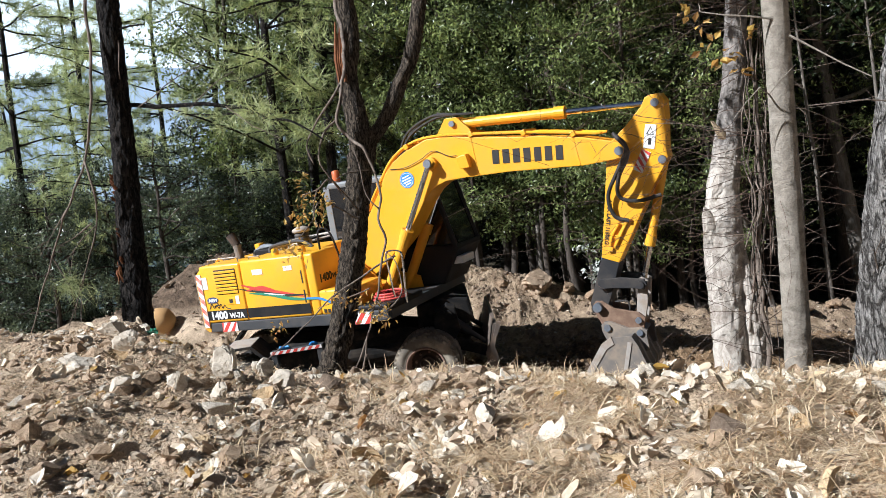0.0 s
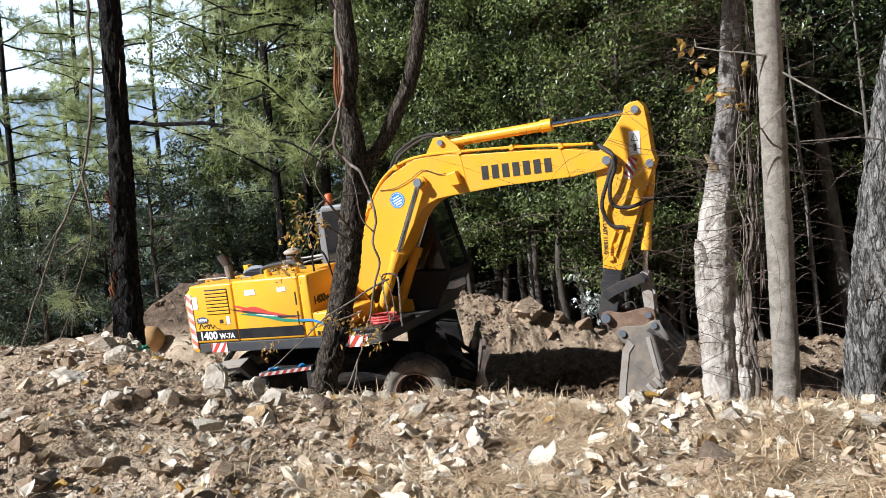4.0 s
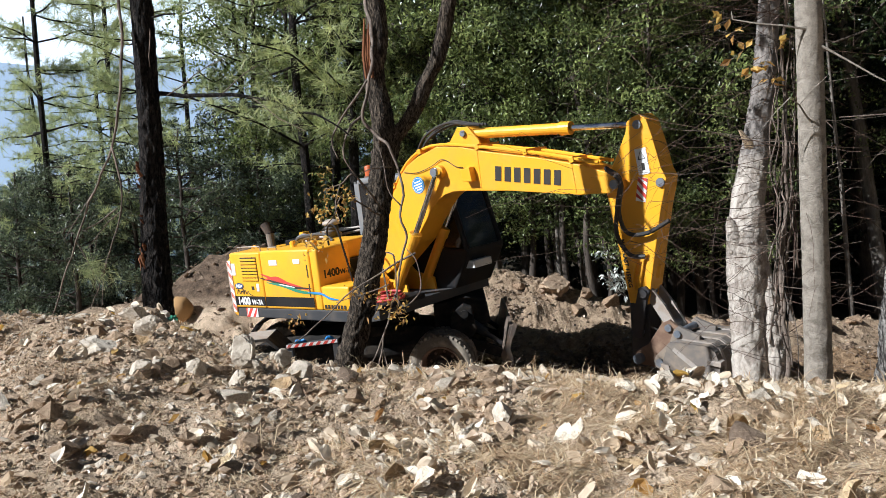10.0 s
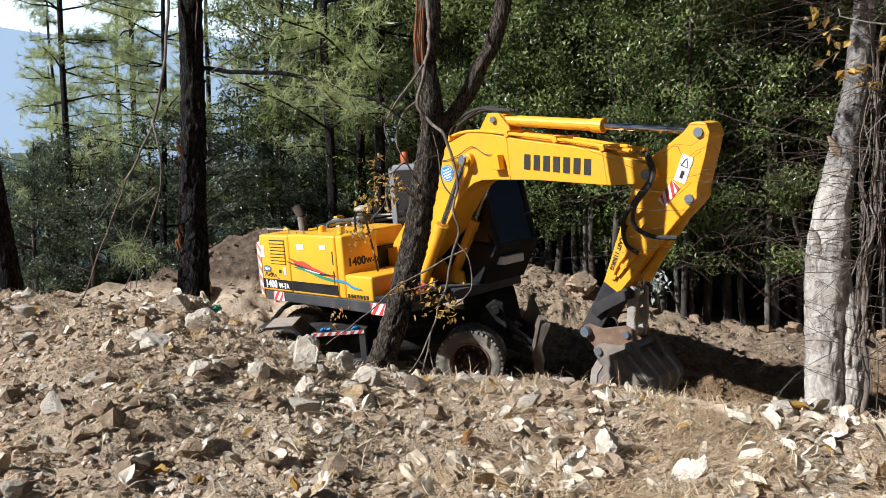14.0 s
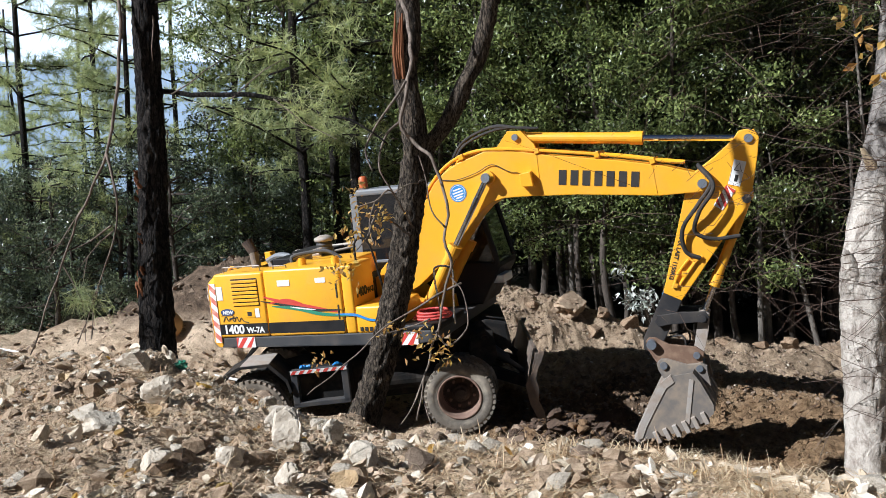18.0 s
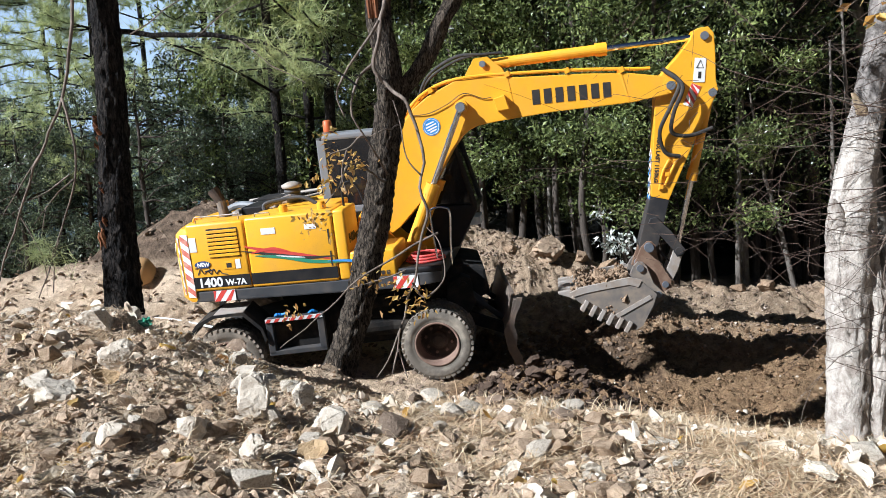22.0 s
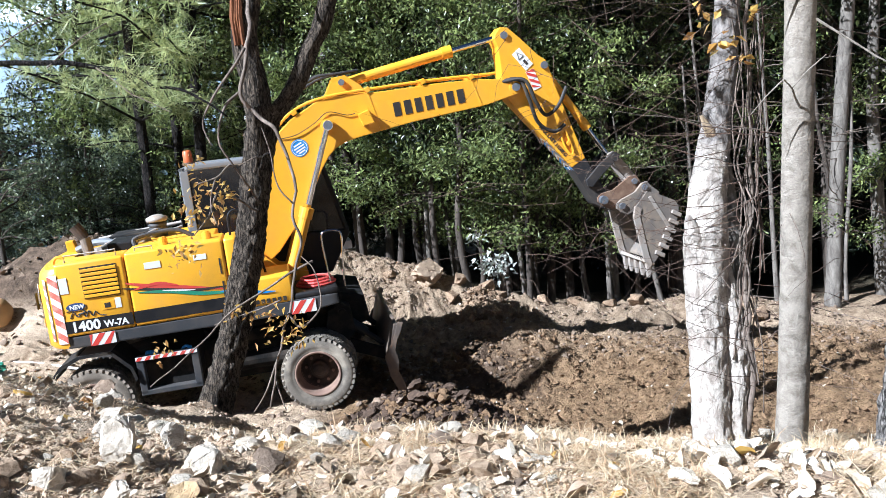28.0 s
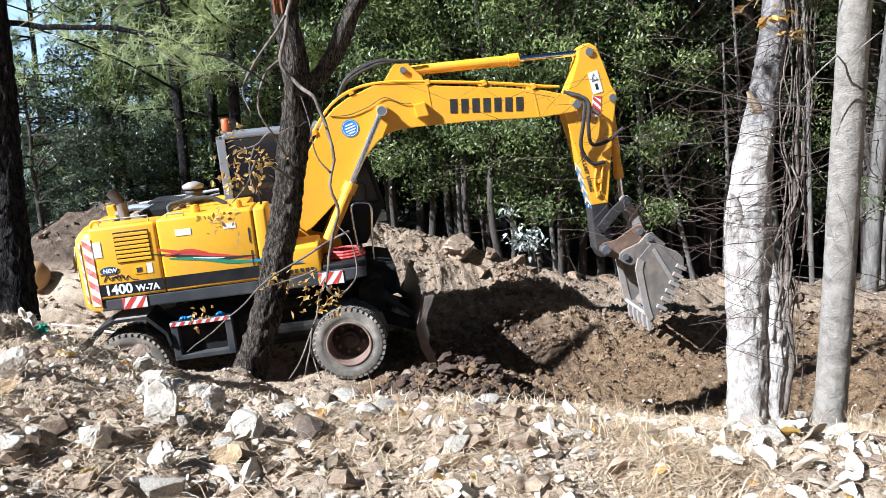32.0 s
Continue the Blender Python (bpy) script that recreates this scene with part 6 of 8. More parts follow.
def build_near_trees():
    rnd = random.Random(5)
    # charred pine
    t = thing("charred_pine", Matrix.Identity(4), "tall charred pine trunk with torn orange scars", "tree")
    trunk_of(t, "trunk", [(-2.43, 6.53, 1.4), (-2.425, 6.52, 1.83), (-2.42, 6.58, 2.66), (-2.40, 6.62, 3.57), (-2.39, 6.64, 4.6), (-2.37, 6.66, 6.5), (-2.35, 6.7, 11.0)], [0.165, 0.135, 0.115, 0.102, 0.095, 0.088, 0.05], BARK_DARK, n=20, rough=0.15)
    for z, s in ((2.44, 1.0), (2.52, 0.8), (2.62, 0.6), (3.30, 0.7), (3.40, 0.5), (2.9, 0.35)):
        for i in range(4):
            bm = bmesh.new()
            a = rnd.uniform(2.7, 4.2)
            p = Vector((-2.42 + (z - 2.66) * 0.02 + 0.10 * math.cos(a), 6.58 + 0.10 * math.sin(a), z + rnd.uniform(-0.07, 0.07)))
            q = p + Vector((0.05 * s * math.cos(a), 0.05 * s * math.sin(a), rnd.uniform(-0.12, 0.12) * s))
            tube(bm, [p - Vector((0, 0, 0.09 * s)), (p + q) / 2 + Vector((-0.015, -0.02, 0)), q], [0.024 * s, 0.02 * s, 0.004], 5)
            part("torn_shred", bm, TORN, t, "torn orange wood")
    sprig(t, "branch", [(-2.43, 6.75, 4.12), (-1.91, 6.60, 4.01), (-1.35, 6.50, 3.94), (-1.06, 6.40, 3.87), (-0.88, 6.30, 3.72), (-0.66, 6.2, 3.66), (-0.45, 6.15, 3.50)], 0.021, BARK_DARK)
    sprig(t, "hanging_branch", [(-2.54, 6.60, 5.43), (-2.57, 6.50, 4.77), (-2.55, 6.40, 4.11), (-2.67, 6.35, 3.57), (-2.86, 6.30, 3.15), (-3.11, 6.30, 2.60), (-3.37, 6.30, 2.02)], 0.016, TWIG, "dead hanging branch")
    sprig(t, "hanging_branch", [(-2.67, 6.35, 3.57), (-2.60, 6.30, 3.27), (-2.62, 6.30, 2.96), (-2.78, 6.30, 2.51), (-2.96, 6.30, 2.09)], 0.010, TWIG, "dead hanging branch")
    for p, d, ln in (((-2.86, 6.3, 3.15), (-0.6, 0, -0.5), 0.5), ((-3.05, 6.3, 2.72), (0.3, 0, -0.9), 0.5), ((-2.62, 6.3, 2.96), (-0.7, 0, -0.6), 0.45), ((-2.78, 6.3, 2.51), (-0.3, 0, -0.9), 0.4), ((-1.35, 6.5, 3.94), (0.5, -0.2, -0.5), 0.7), ((-1.7, 6.55, 3.97), (0.7, -0.2, 0.3), 0.6), ((-2.2, 6.6, 4.05), (0.8, -0.2, 0.5), 0.9)):
        cane(t, rnd, Vector(p), Vector(d), ln, 0.006, TWIG)
    sprig(t, "twig", [(-2.65, 6.30, 2.99), (-2.83, 6.30, 2.88), (-2.97, 6.25, 2.82)], 0.006, TWIG)
    sprig(t, "branch", [(-2.48, 6.70, 4.70), (-2.32, 6.60, 4.79), (-2.02, 6.50, 4.77)], 0.016, BARK_DARK)
    sprig(t, "branch", [(-2.48, 6.70, 5.02), (-2.32, 6.60, 4.79), (-2.30, 6.50, 4.31)], 0.008, TWIG)
    tips = []
    for p in ((-2.86, 6.30, 2.47), (-2.96, 6.30, 2.40), (-2.82, 6.25, 2.36), (-1.07, 6.40, 3.86), (-0.91, 6.30, 3.77), (-1.17, 6.40, 3.89)):
        tips += [(Vector(p) + Vector((rnd.gauss(0, .05), rnd.gauss(0, .05), rnd.gauss(0, .04))), Vector((rnd.gauss(0, 1), rnd.gauss(0, 1), -0.3)).normalized()) for _ in range(4)]
    mesh_part("needles", needle_tufts("needles", tips, 26, 0.2, 0.004, PINE, 7), t)
    # forked oak
    t = thing("oak_tree", Matrix.Identity(4), "leaning dark oak with forked trunk and torn crown", "tree")
    trunk_of(t, "trunk", [(-1.10, 8.08, 0.6), (-0.96, 8.06, 1.02), (-0.77, 8.04, 1.5), (-0.62, 8.02, 2.0), (-0.47, 8.0, 2.55), (-0.34, 7.98, 3.2), (-0.23, 7.95, 3.73)], [0.20, 0.155, 0.135, 0.13, 0.13, 0.13, 0.145], BARK_ROUGH, n=20, rough=0.15)
    trunk_of(t, "limb", [(-0.26, 7.95, 3.54), (-0.29, 7.97, 3.94), (-0.34, 8.0, 4.39), (-0.27, 8.06, 4.96), (-0.36, 8.2, 7.0)], [0.13, 0.12, 0.113, 0.113, 0.07], BARK_ROUGH)
    trunk_of(t, "limb", [(-0.20, 7.95, 3.6), (0.06, 7.93, 3.88), (0.24, 7.9, 4.22), (0.42, 7.9, 4.56), (0.65, 7.85, 5.5), (0.9, 7.85, 7.0)], [0.108, 0.097, 0.09, 0.088, 0.07, 0.03], BARK_ROUGH)
    for i in range(4):
        bm = bmesh.new()
        x = -0.41 + 0.022 * i
        tube(bm, [(x, 7.87 + 0.012 * (i % 3), 4.3), (x - 0.01, 7.88, 4.5 + 0.06 * rnd.random()), (x + 0.02, 7.92, 4.85 + 0.14 * rnd.random())], [0.018, 0.026, 0.007], 5)
        part("torn_shred", bm, TORN, t, "torn orange heartwood")
    sprig(t, "branch", [(-0.40, 7.9, 5.6), (-0.27, 7.2, 4.75), (-0.24, 6.70, 4.14), (-0.33, 6.60, 3.77), (-0.24, 6.55, 3.52), (-0.12, 6.50, 3.38), (-0.03, 6.45, 3.10), (-0.02, 6.40, 2.66), (-0.02, 6.40, 2.41), (-0.16, 6.35, 2.01), (-0.25, 6.30, 1.68), (-0.33, 6.25, 1.33)], 0.02, TWIG, "pale hanging branch")
    for pts, r in (([(-0.16, 6.35, 2.01), (-0.07, 6.30, 1.90), (0.05, 6.30, 1.96), (0.10, 6.30, 2.07), (0.07, 6.35, 2.30), (-0.01, 6.40, 2.41)], 0.008),
                   ([(-0.25, 6.30, 1.68), (-0.35, 6.25, 1.47), (-0.46, 6.20, 1.32)], 0.008), ([(-0.29, 6.30, 1.50), (-0.23, 6.20, 1.30)], 0.006),
                   ([(0.07, 6.40, 2.36), (-0.22, 6.40, 2.23), (-0.55, 6.40, 2.06), (-0.88, 6.40, 1.79), (-1.21, 6.40, 1.54)], 0.009),
                   ([(-0.20, 6.40, 2.10), (-0.39, 6.40, 2.04), (-0.70, 6.40, 1.97)], 0.006),
                   ([(-0.27, 6.60, 4.03), (-0.45, 6.50, 3.77), (-0.62, 6.45, 3.51), (-0.56, 6.40, 3.29)], 0.012),
                   ([(-0.33, 6.60, 3.73), (-0.47, 6.50, 3.57), (-0.50, 6.40, 3.29), (-0.37, 6.50, 2.98)], 0.012),
                   ([(-0.35, 7.85, 2.85), (-0.45, 6.50, 3.14), (-0.58, 6.40, 3.05), (-0.73, 6.40, 3.00)], 0.009),
                   ([(-0.38, 7.85, 2.78), (-0.55, 6.50, 2.95), (-0.66, 6.40, 2.78), (-0.78, 6.40, 2.66)], 0.008),
                   ([(-0.58, 6.40, 3.05), (-0.63, 6.35, 2.86), (-0.59, 6.30, 2.69)], 0.005),
                   ([(-0.22, 7.85, 3.3), (-0.25, 6.60, 3.20), (-0.41, 6.50, 3.14)], 0.007),
                   ([(-0.03, 6.40, 2.83), (-0.13, 6.40, 2.96), (-0.16, 6.40, 3.22), (-0.21, 6.50, 3.41)], 0.006)):
        sprig(t, "twig", pts, r, TWIG)
    c = [(-0.72, 6.40, 3.16), (-0.70, 6.40, 3.00), (-0.58, 6.40, 2.99), (-0.77, 6.40, 2.87), (-0.66, 6.40, 2.80), (-0.55, 6.40, 2.86), (-0.50, 6.40, 2.94), (-0.81, 6.40, 2.79), (-0.92, 6.40, 2.57), (-0.90, 6.40, 2.47), (-0.83, 6.40, 2.53),
         (-0.27, 6.30, 2.03), (-0.24, 6.30, 1.91), (-0.20, 6.30, 1.85), (-0.09, 6.30, 1.80), (-0.15, 6.30, 1.93), (-1.10, 6.40, 1.82), (-0.51, 6.40, 2.05)]
    mesh_part("dry_leaves", leaf_cloud("dry_leaves", c, 16, 0.065, 0.055, BROWNLEAF, 9, 0.5, 0.6), t, "curled brown and yellow leaves")
    # pale-barked double trunk wrapped in vines
    t = thing("pale_tree", Matrix.Identity(4), "pale trunk with peeling bark wrapped in dry vines", "tree")
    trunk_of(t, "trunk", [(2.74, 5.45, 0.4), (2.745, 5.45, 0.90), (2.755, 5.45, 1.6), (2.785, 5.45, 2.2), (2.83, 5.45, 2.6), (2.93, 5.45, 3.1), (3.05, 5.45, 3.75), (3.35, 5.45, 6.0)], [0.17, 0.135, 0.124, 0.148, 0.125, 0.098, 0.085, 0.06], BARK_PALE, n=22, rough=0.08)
    bark_flakes(t, 40, rnd)
    sprig(t, "stem", [(2.97, 5.36, 0.9), (3.0, 5.34, 1.5), (3.03, 5.33, 2.2), (3.09, 5.33, 3.0), (3.17, 5.34, 4.0), (3.27, 5.34, 5.0)], 0.024, TWIG, "thin side stem")
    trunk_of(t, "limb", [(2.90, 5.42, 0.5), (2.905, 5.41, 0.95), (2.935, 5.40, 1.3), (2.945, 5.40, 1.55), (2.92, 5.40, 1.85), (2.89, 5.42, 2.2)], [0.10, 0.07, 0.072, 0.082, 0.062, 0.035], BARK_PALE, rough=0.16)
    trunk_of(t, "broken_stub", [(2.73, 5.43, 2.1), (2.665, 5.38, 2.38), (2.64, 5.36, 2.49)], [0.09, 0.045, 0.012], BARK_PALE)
    trunk_of(t, "broken_stub", [(2.90, 5.42, 2.98), (2.82, 5.36, 3.08), (2.765, 5.33, 3.16)], [0.05, 0.03, 0.012], LITTERWOOD)
    for i in range(14):
        x = rnd.gauss(3.03, 0.075)
        z0, z1 = rnd.uniform(0.9, 2.2), rnd.uniform(2.8, 5.2)
        pts = [Vector((x + rnd.gauss(0, 0.028) + 0.075 * (z - 2), 5.31 + rnd.uniform(-.06, .06), z)) for z in np.linspace(z0, z1, 9)]
        sprig(t, "vine", pts, rnd.choice([0.0025, 0.003, 0.004, 0.005, 0.007]), rnd.choice([VINE, TWIG, TWIG]))
    for i in range(70):
        z = rnd.uniform(1.3, 4.3)
        p = Vector((2.96 + 0.12 * (z - 2), 5.14, z))
        d = Vector((rnd.choice([-1, -0.8, 0.7, 1, rnd.uniform(-1, 1)]), rnd.uniform(-0.5, 0.5), rnd.uniform(-0.35, 0.4)))
        cane(t, rnd, p, d, rnd.uniform(0.3, 1.5), rnd.uniform(0.002, 0.0035), rnd.choice([VINE, VINE, TWIG]))
    for i in range(26):
        z = rnd.uniform(2.2, 4.4)
        p = Vector((2.86 + 0.12 * (z - 2), 5.16, z))
        cane(t, rnd, p, Vector((-1, rnd.uniform(-0.3, 0.6), rnd.uniform(-0.45, 0.35))), rnd.uniform(0.5, 1.7), rnd.uniform(0.002, 0.004), VINE)
    c = [(2.68, 5.10, 3.88), (2.73, 5.10, 3.72), (2.80, 5.10, 3.60), (2.92, 5.10, 3.63), (2.98, 5.10, 3.51), (2.59, 5.10, 4.00), (3.06, 5.10, 3.77)]
    mesh_part("dry_leaves", leaf_cloud("dry_leaves", c, 5, 0.04, 0.085, BROWNLEAF, 19, 0.6, 0.5), t, "yellow leaves on the vines")
    # branches and crown above the view, added to shade the upper trunks
    sprig(t, "branch", [(3.1, 5.37, 5.0), (2.6, 5.1, 5.4), (1.8, 4.7, 5.8), (0.9, 4.2, 6.1)], 0.035, BARK_UPPER)
    sprig(t, "branch", [(3.1, 5.37, 5.1), (3.0, 5.0, 5.8), (2.2, 4.5, 6.4)], 0.03, BARK_UPPER)
    c = [(rnd.gauss(1.2, 0.5), rnd.gauss(4.35, 0.3), rnd.gauss(6.0, 0.35)) for k in range(40)]
    mesh_part("crown", leaf_cloud("crown", c, 9, 0.16, 0.15, BROWNLEAF, 29, 0.6, 0.5), t, "thin unseen crown of dry yellow leaves, added to shade the trunks")
    # smooth grey trunk
    t = thing("grey_tree", Matrix.Identity(4), "smooth grey straight trunk", "tree")
    trunk_of(t, "trunk", [(3.145, 5.19, 0.4), (3.125, 5.09, 0.87), (3.10, 4.94, 1.58), (3.065, 4.78, 2.36), (3.03, 4.62, 3.12), (2.99, 4.45, 3.9), (2.84, 3.9, 6.5)], [0.12, 0.104, 0.095, 0.091, 0.088, 0.086, 0.065], BARK_SMOOTH, n=20, rough=0.03)
    for p, d, ln in (((2.95, 4.42, 3.72), (-0.6, -0.2, 0.35), 0.5), ((3.06, 4.44, 3.6), (0.8, -0.2, -0.1), 0.6), ((3.0, 4.55, 3.1), (-0.5, -0.3, 0.3), 0.3)):
        cane(t, rnd, Vector(p), Vector(d), ln, 0.008, BARK_SMOOTH)
    # rough grey trunk at the edge
    t = thing("rough_tree", Matrix.Identity(4), "stout grey trunk with deeply plated bark on the bank", "tree")
    trunk_of(t, "trunk", [(3.305, 4.30, 0.6), (3.297, 4.16, 1.25), (3.32, 4.01, 1.95), (3.355, 3.92, 2.4), (3.43, 3.77, 3.1), (3.52, 3.64, 3.7), (4.0, 3.2, 6.0)], [0.18, 0.155, 0.145, 0.14, 0.13, 0.12, 0.09], BARK_PLATED, rough=0.10)
    for p, d, ln in (((3.22, 3.9, 2.0), (-0.3, -0.4, 0.6), 0.2), ((3.32, 3.7, 3.0), (-0.8, -0.1, 0.1), 0.5)):
        cane(t, rnd, Vector(p), Vector(d), ln, 0.006, TWIG)
    t = thing("slim_tree", Matrix.Identity(4), "slim mottled grey trunk on the spoil ridge", "tree")
    trunk_of(t, "trunk", [(11.24, 16.60, -0.58), (11.33, 16.60, 0.04), (11.54, 16.60, 2.16), (11.82, 16.60, 4.37), (12.03, 16.60, 5.82), (12.54, 16.70, 8.84)], [0.19, 0.165, 0.15, 0.15, 0.14, 0.10], BARK_SAPLING, rough=0.05)
    trunk_of(t, "limb", [(11.54, 16.50, -0.35), (11.58, 16.50, 0.65), (11.85, 16.50, 2.75), (12.02, 16.60, 4.60)], [0.05, 0.045, 0.04, 0.03], BARK_SAPLING)
    for k in range(8):
        cane(t, rnd, Vector((11.53, 16.50, 2.66)) + Vector((0, 0, rnd.uniform(-1.5, 2.5))), Vector((rnd.choice([-1, 1]), -0.3, rnd.uniform(-0.2, 0.5))), rnd.uniform(0.6, 1.8), 0.012, TWIG)
    # dark leaning trunk over the valley edge
    t = thing("leaning_pine", Matrix.Identity(4), "dark leaning pine trunk on the valley edge", "tree")
    trunk_of(t, "trunk", [(-4.95, 8.0, 1.6), (-5.02, 8.0, 2.3), (-5.16, 8.0, 3.3), (-5.35, 8.0, 4.6), (-5.7, 8.1, 8.0)], [0.17, 0.15, 0.14, 0.13, 0.09], BARK_DARK, n=16)
    # thin bare saplings and fallen stems before the wood
    g = "bare saplings at the edge of the wood"
    for x, y, z1, lean in ((6.35, 17.1, 4.0, 0.1), (4.55, 17.3, 3.4, -0.2), (8.2, 17.0, 3.2, 0.15), (8.9, 17.3, 4.6, -0.1), (7.5, 17.0, 2.6, -0.6), (10.2, 17.0, 5.0, 0.0), (2.6, 17.8, 4.2, 0.05)):
        z0 = ground_height(x, y, False) - 0.1
        s = thing("sapling", Matrix.Translation((x, y, z0)), "thin pale leafless sapling", "tree", g)
        trunk_of(s, "trunk", [(0, 0, 0), (lean * 0.3, 0, z1 * 0.35), (lean * 0.7 + 0.05, 0.05, z1 * 0.7), (lean, 0, z1), (lean * 1.3, 0.1, z1 * 1.6)], [0.06, 0.05, 0.042, 0.035, 0.02], BARK_SAPLING, n=9)
        for k in range(9):
            z = rnd.uniform(0.5, z1 * 1.3)
            d = Vector((rnd.uniform(-1, 1), rnd.uniform(-0.6, 0.3), rnd.uniform(-0.2, 0.6)))
            ln = rnd.uniform(0.4, 1.3)
            b = Vector((lean * z / z1, 0, z))
            sprig(s, "twig", [b, b + d * ln * 0.5 + Vector((0, 0, .05)), b + d * ln], rnd.uniform(0.006, 0.014), TWIG)
    bm = bmesh.new()
    for i in range(130):
        p = Vector((rnd.uniform(1.6, 4.4), rnd.uniform(5.4, 7.5), rnd.uniform(1.9, 4.6)))
        d = Vector((rnd.uniform(-1, 1), rnd.uniform(-0.5, 0.5), rnd.uniform(-0.5, 0.5)))
        ln = rnd.uniform(0.4, 1.3)
        pts = [p + d * ln * k / 4 + Vector((rnd.gauss(0, .02), 0, rnd.gauss(0, .03) - 0.06 * (k / 4) ** 2)) for k in range(5)]
        tube(bm, pts, [0.0028 * (1 - k / 6) for k in range(5)], 4, cap=False)
    ob = single("bramble", bm, VINE, Matrix.Identity(4), "tangle of thin bare brown twigs between the trunks", "twigs", kind="stuff")
    # silver-leaved shrub, drawn out of the dark
    z0 = ground_height(3.85, 17.1, False)
    s = thing("shrub", Matrix.Translation((3.85, 17.1, z0)), "shrub with bright silvery leaves", "shrub")
    sprig(s, "stem", [(0.3, 0.2, -0.1), (0.2, 0.1, 0.4), (0.05, 0, 0.8), (0, 0, 1.0)], 0.02, TWIG)
    mesh_part("leaves", leaf_cloud("leaves", [(0, 0, 0.85), (0.15, 0, 0.7), (-0.15, 0, 0.95), (0.05, 0, 0.6), (-0.25, 0.0, 0.75), (-0.3, 0.1, 1.4), (0.25, 0, 0.85)], 26, 0.12, 0.15, SILVER, 61, 0.4, 0.2), s)


build_wood()
build_near_trees()


# ---- distance ----
def build_distance():
    def band(name, mat, dist, a0, a1, low, high, label, wave):
        verts, n = [], 60
        for i in range(n + 1):
            a = radians(a0 + (a1 - a0) * i / n)
            x, y = dist * math.cos(a), dist * math.sin(a)
            h = high + wave * noise.noise(Vector((i * 0.11, dist * 0.01, 0)))
            verts += [(x, y, dist * math.tan(radians(low))), (x, y, dist * math.tan(radians(h)))]
        faces = [(2 * i, 2 * i + 2, 2 * i + 3, 2 * i + 1) for i in range(n)]
        ob = new(name, mesh_of(name, verts, faces, mat))
        tagged(ob, label, "backdrop", kind="structure")
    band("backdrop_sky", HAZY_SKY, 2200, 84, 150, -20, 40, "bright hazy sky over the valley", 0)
    band("backdrop_ridge", HAZY_RIDGE, 2000, 84, 150, -20, 12.5, "glowing backdrop of a mountain ridge, haze put into its pale blue", 1.6)
    band("backdrop_slope", HAZY_SLOPE, 1700, 84, 150, -20, 5.0, "glowing backdrop of a wooded slope, haze put into its colour", 2.0)


build_distance()


# ---- stones, litter and grass on the bank ----
def place(ob, x, y, turn, sink=0.0, tilt=0.0):
    ob.matrix_world = Matrix.Translation((x, y, ground_height(x, y) - sink)) @ pose(0, 0, 0, tilt, tilt * 0.6, turn)


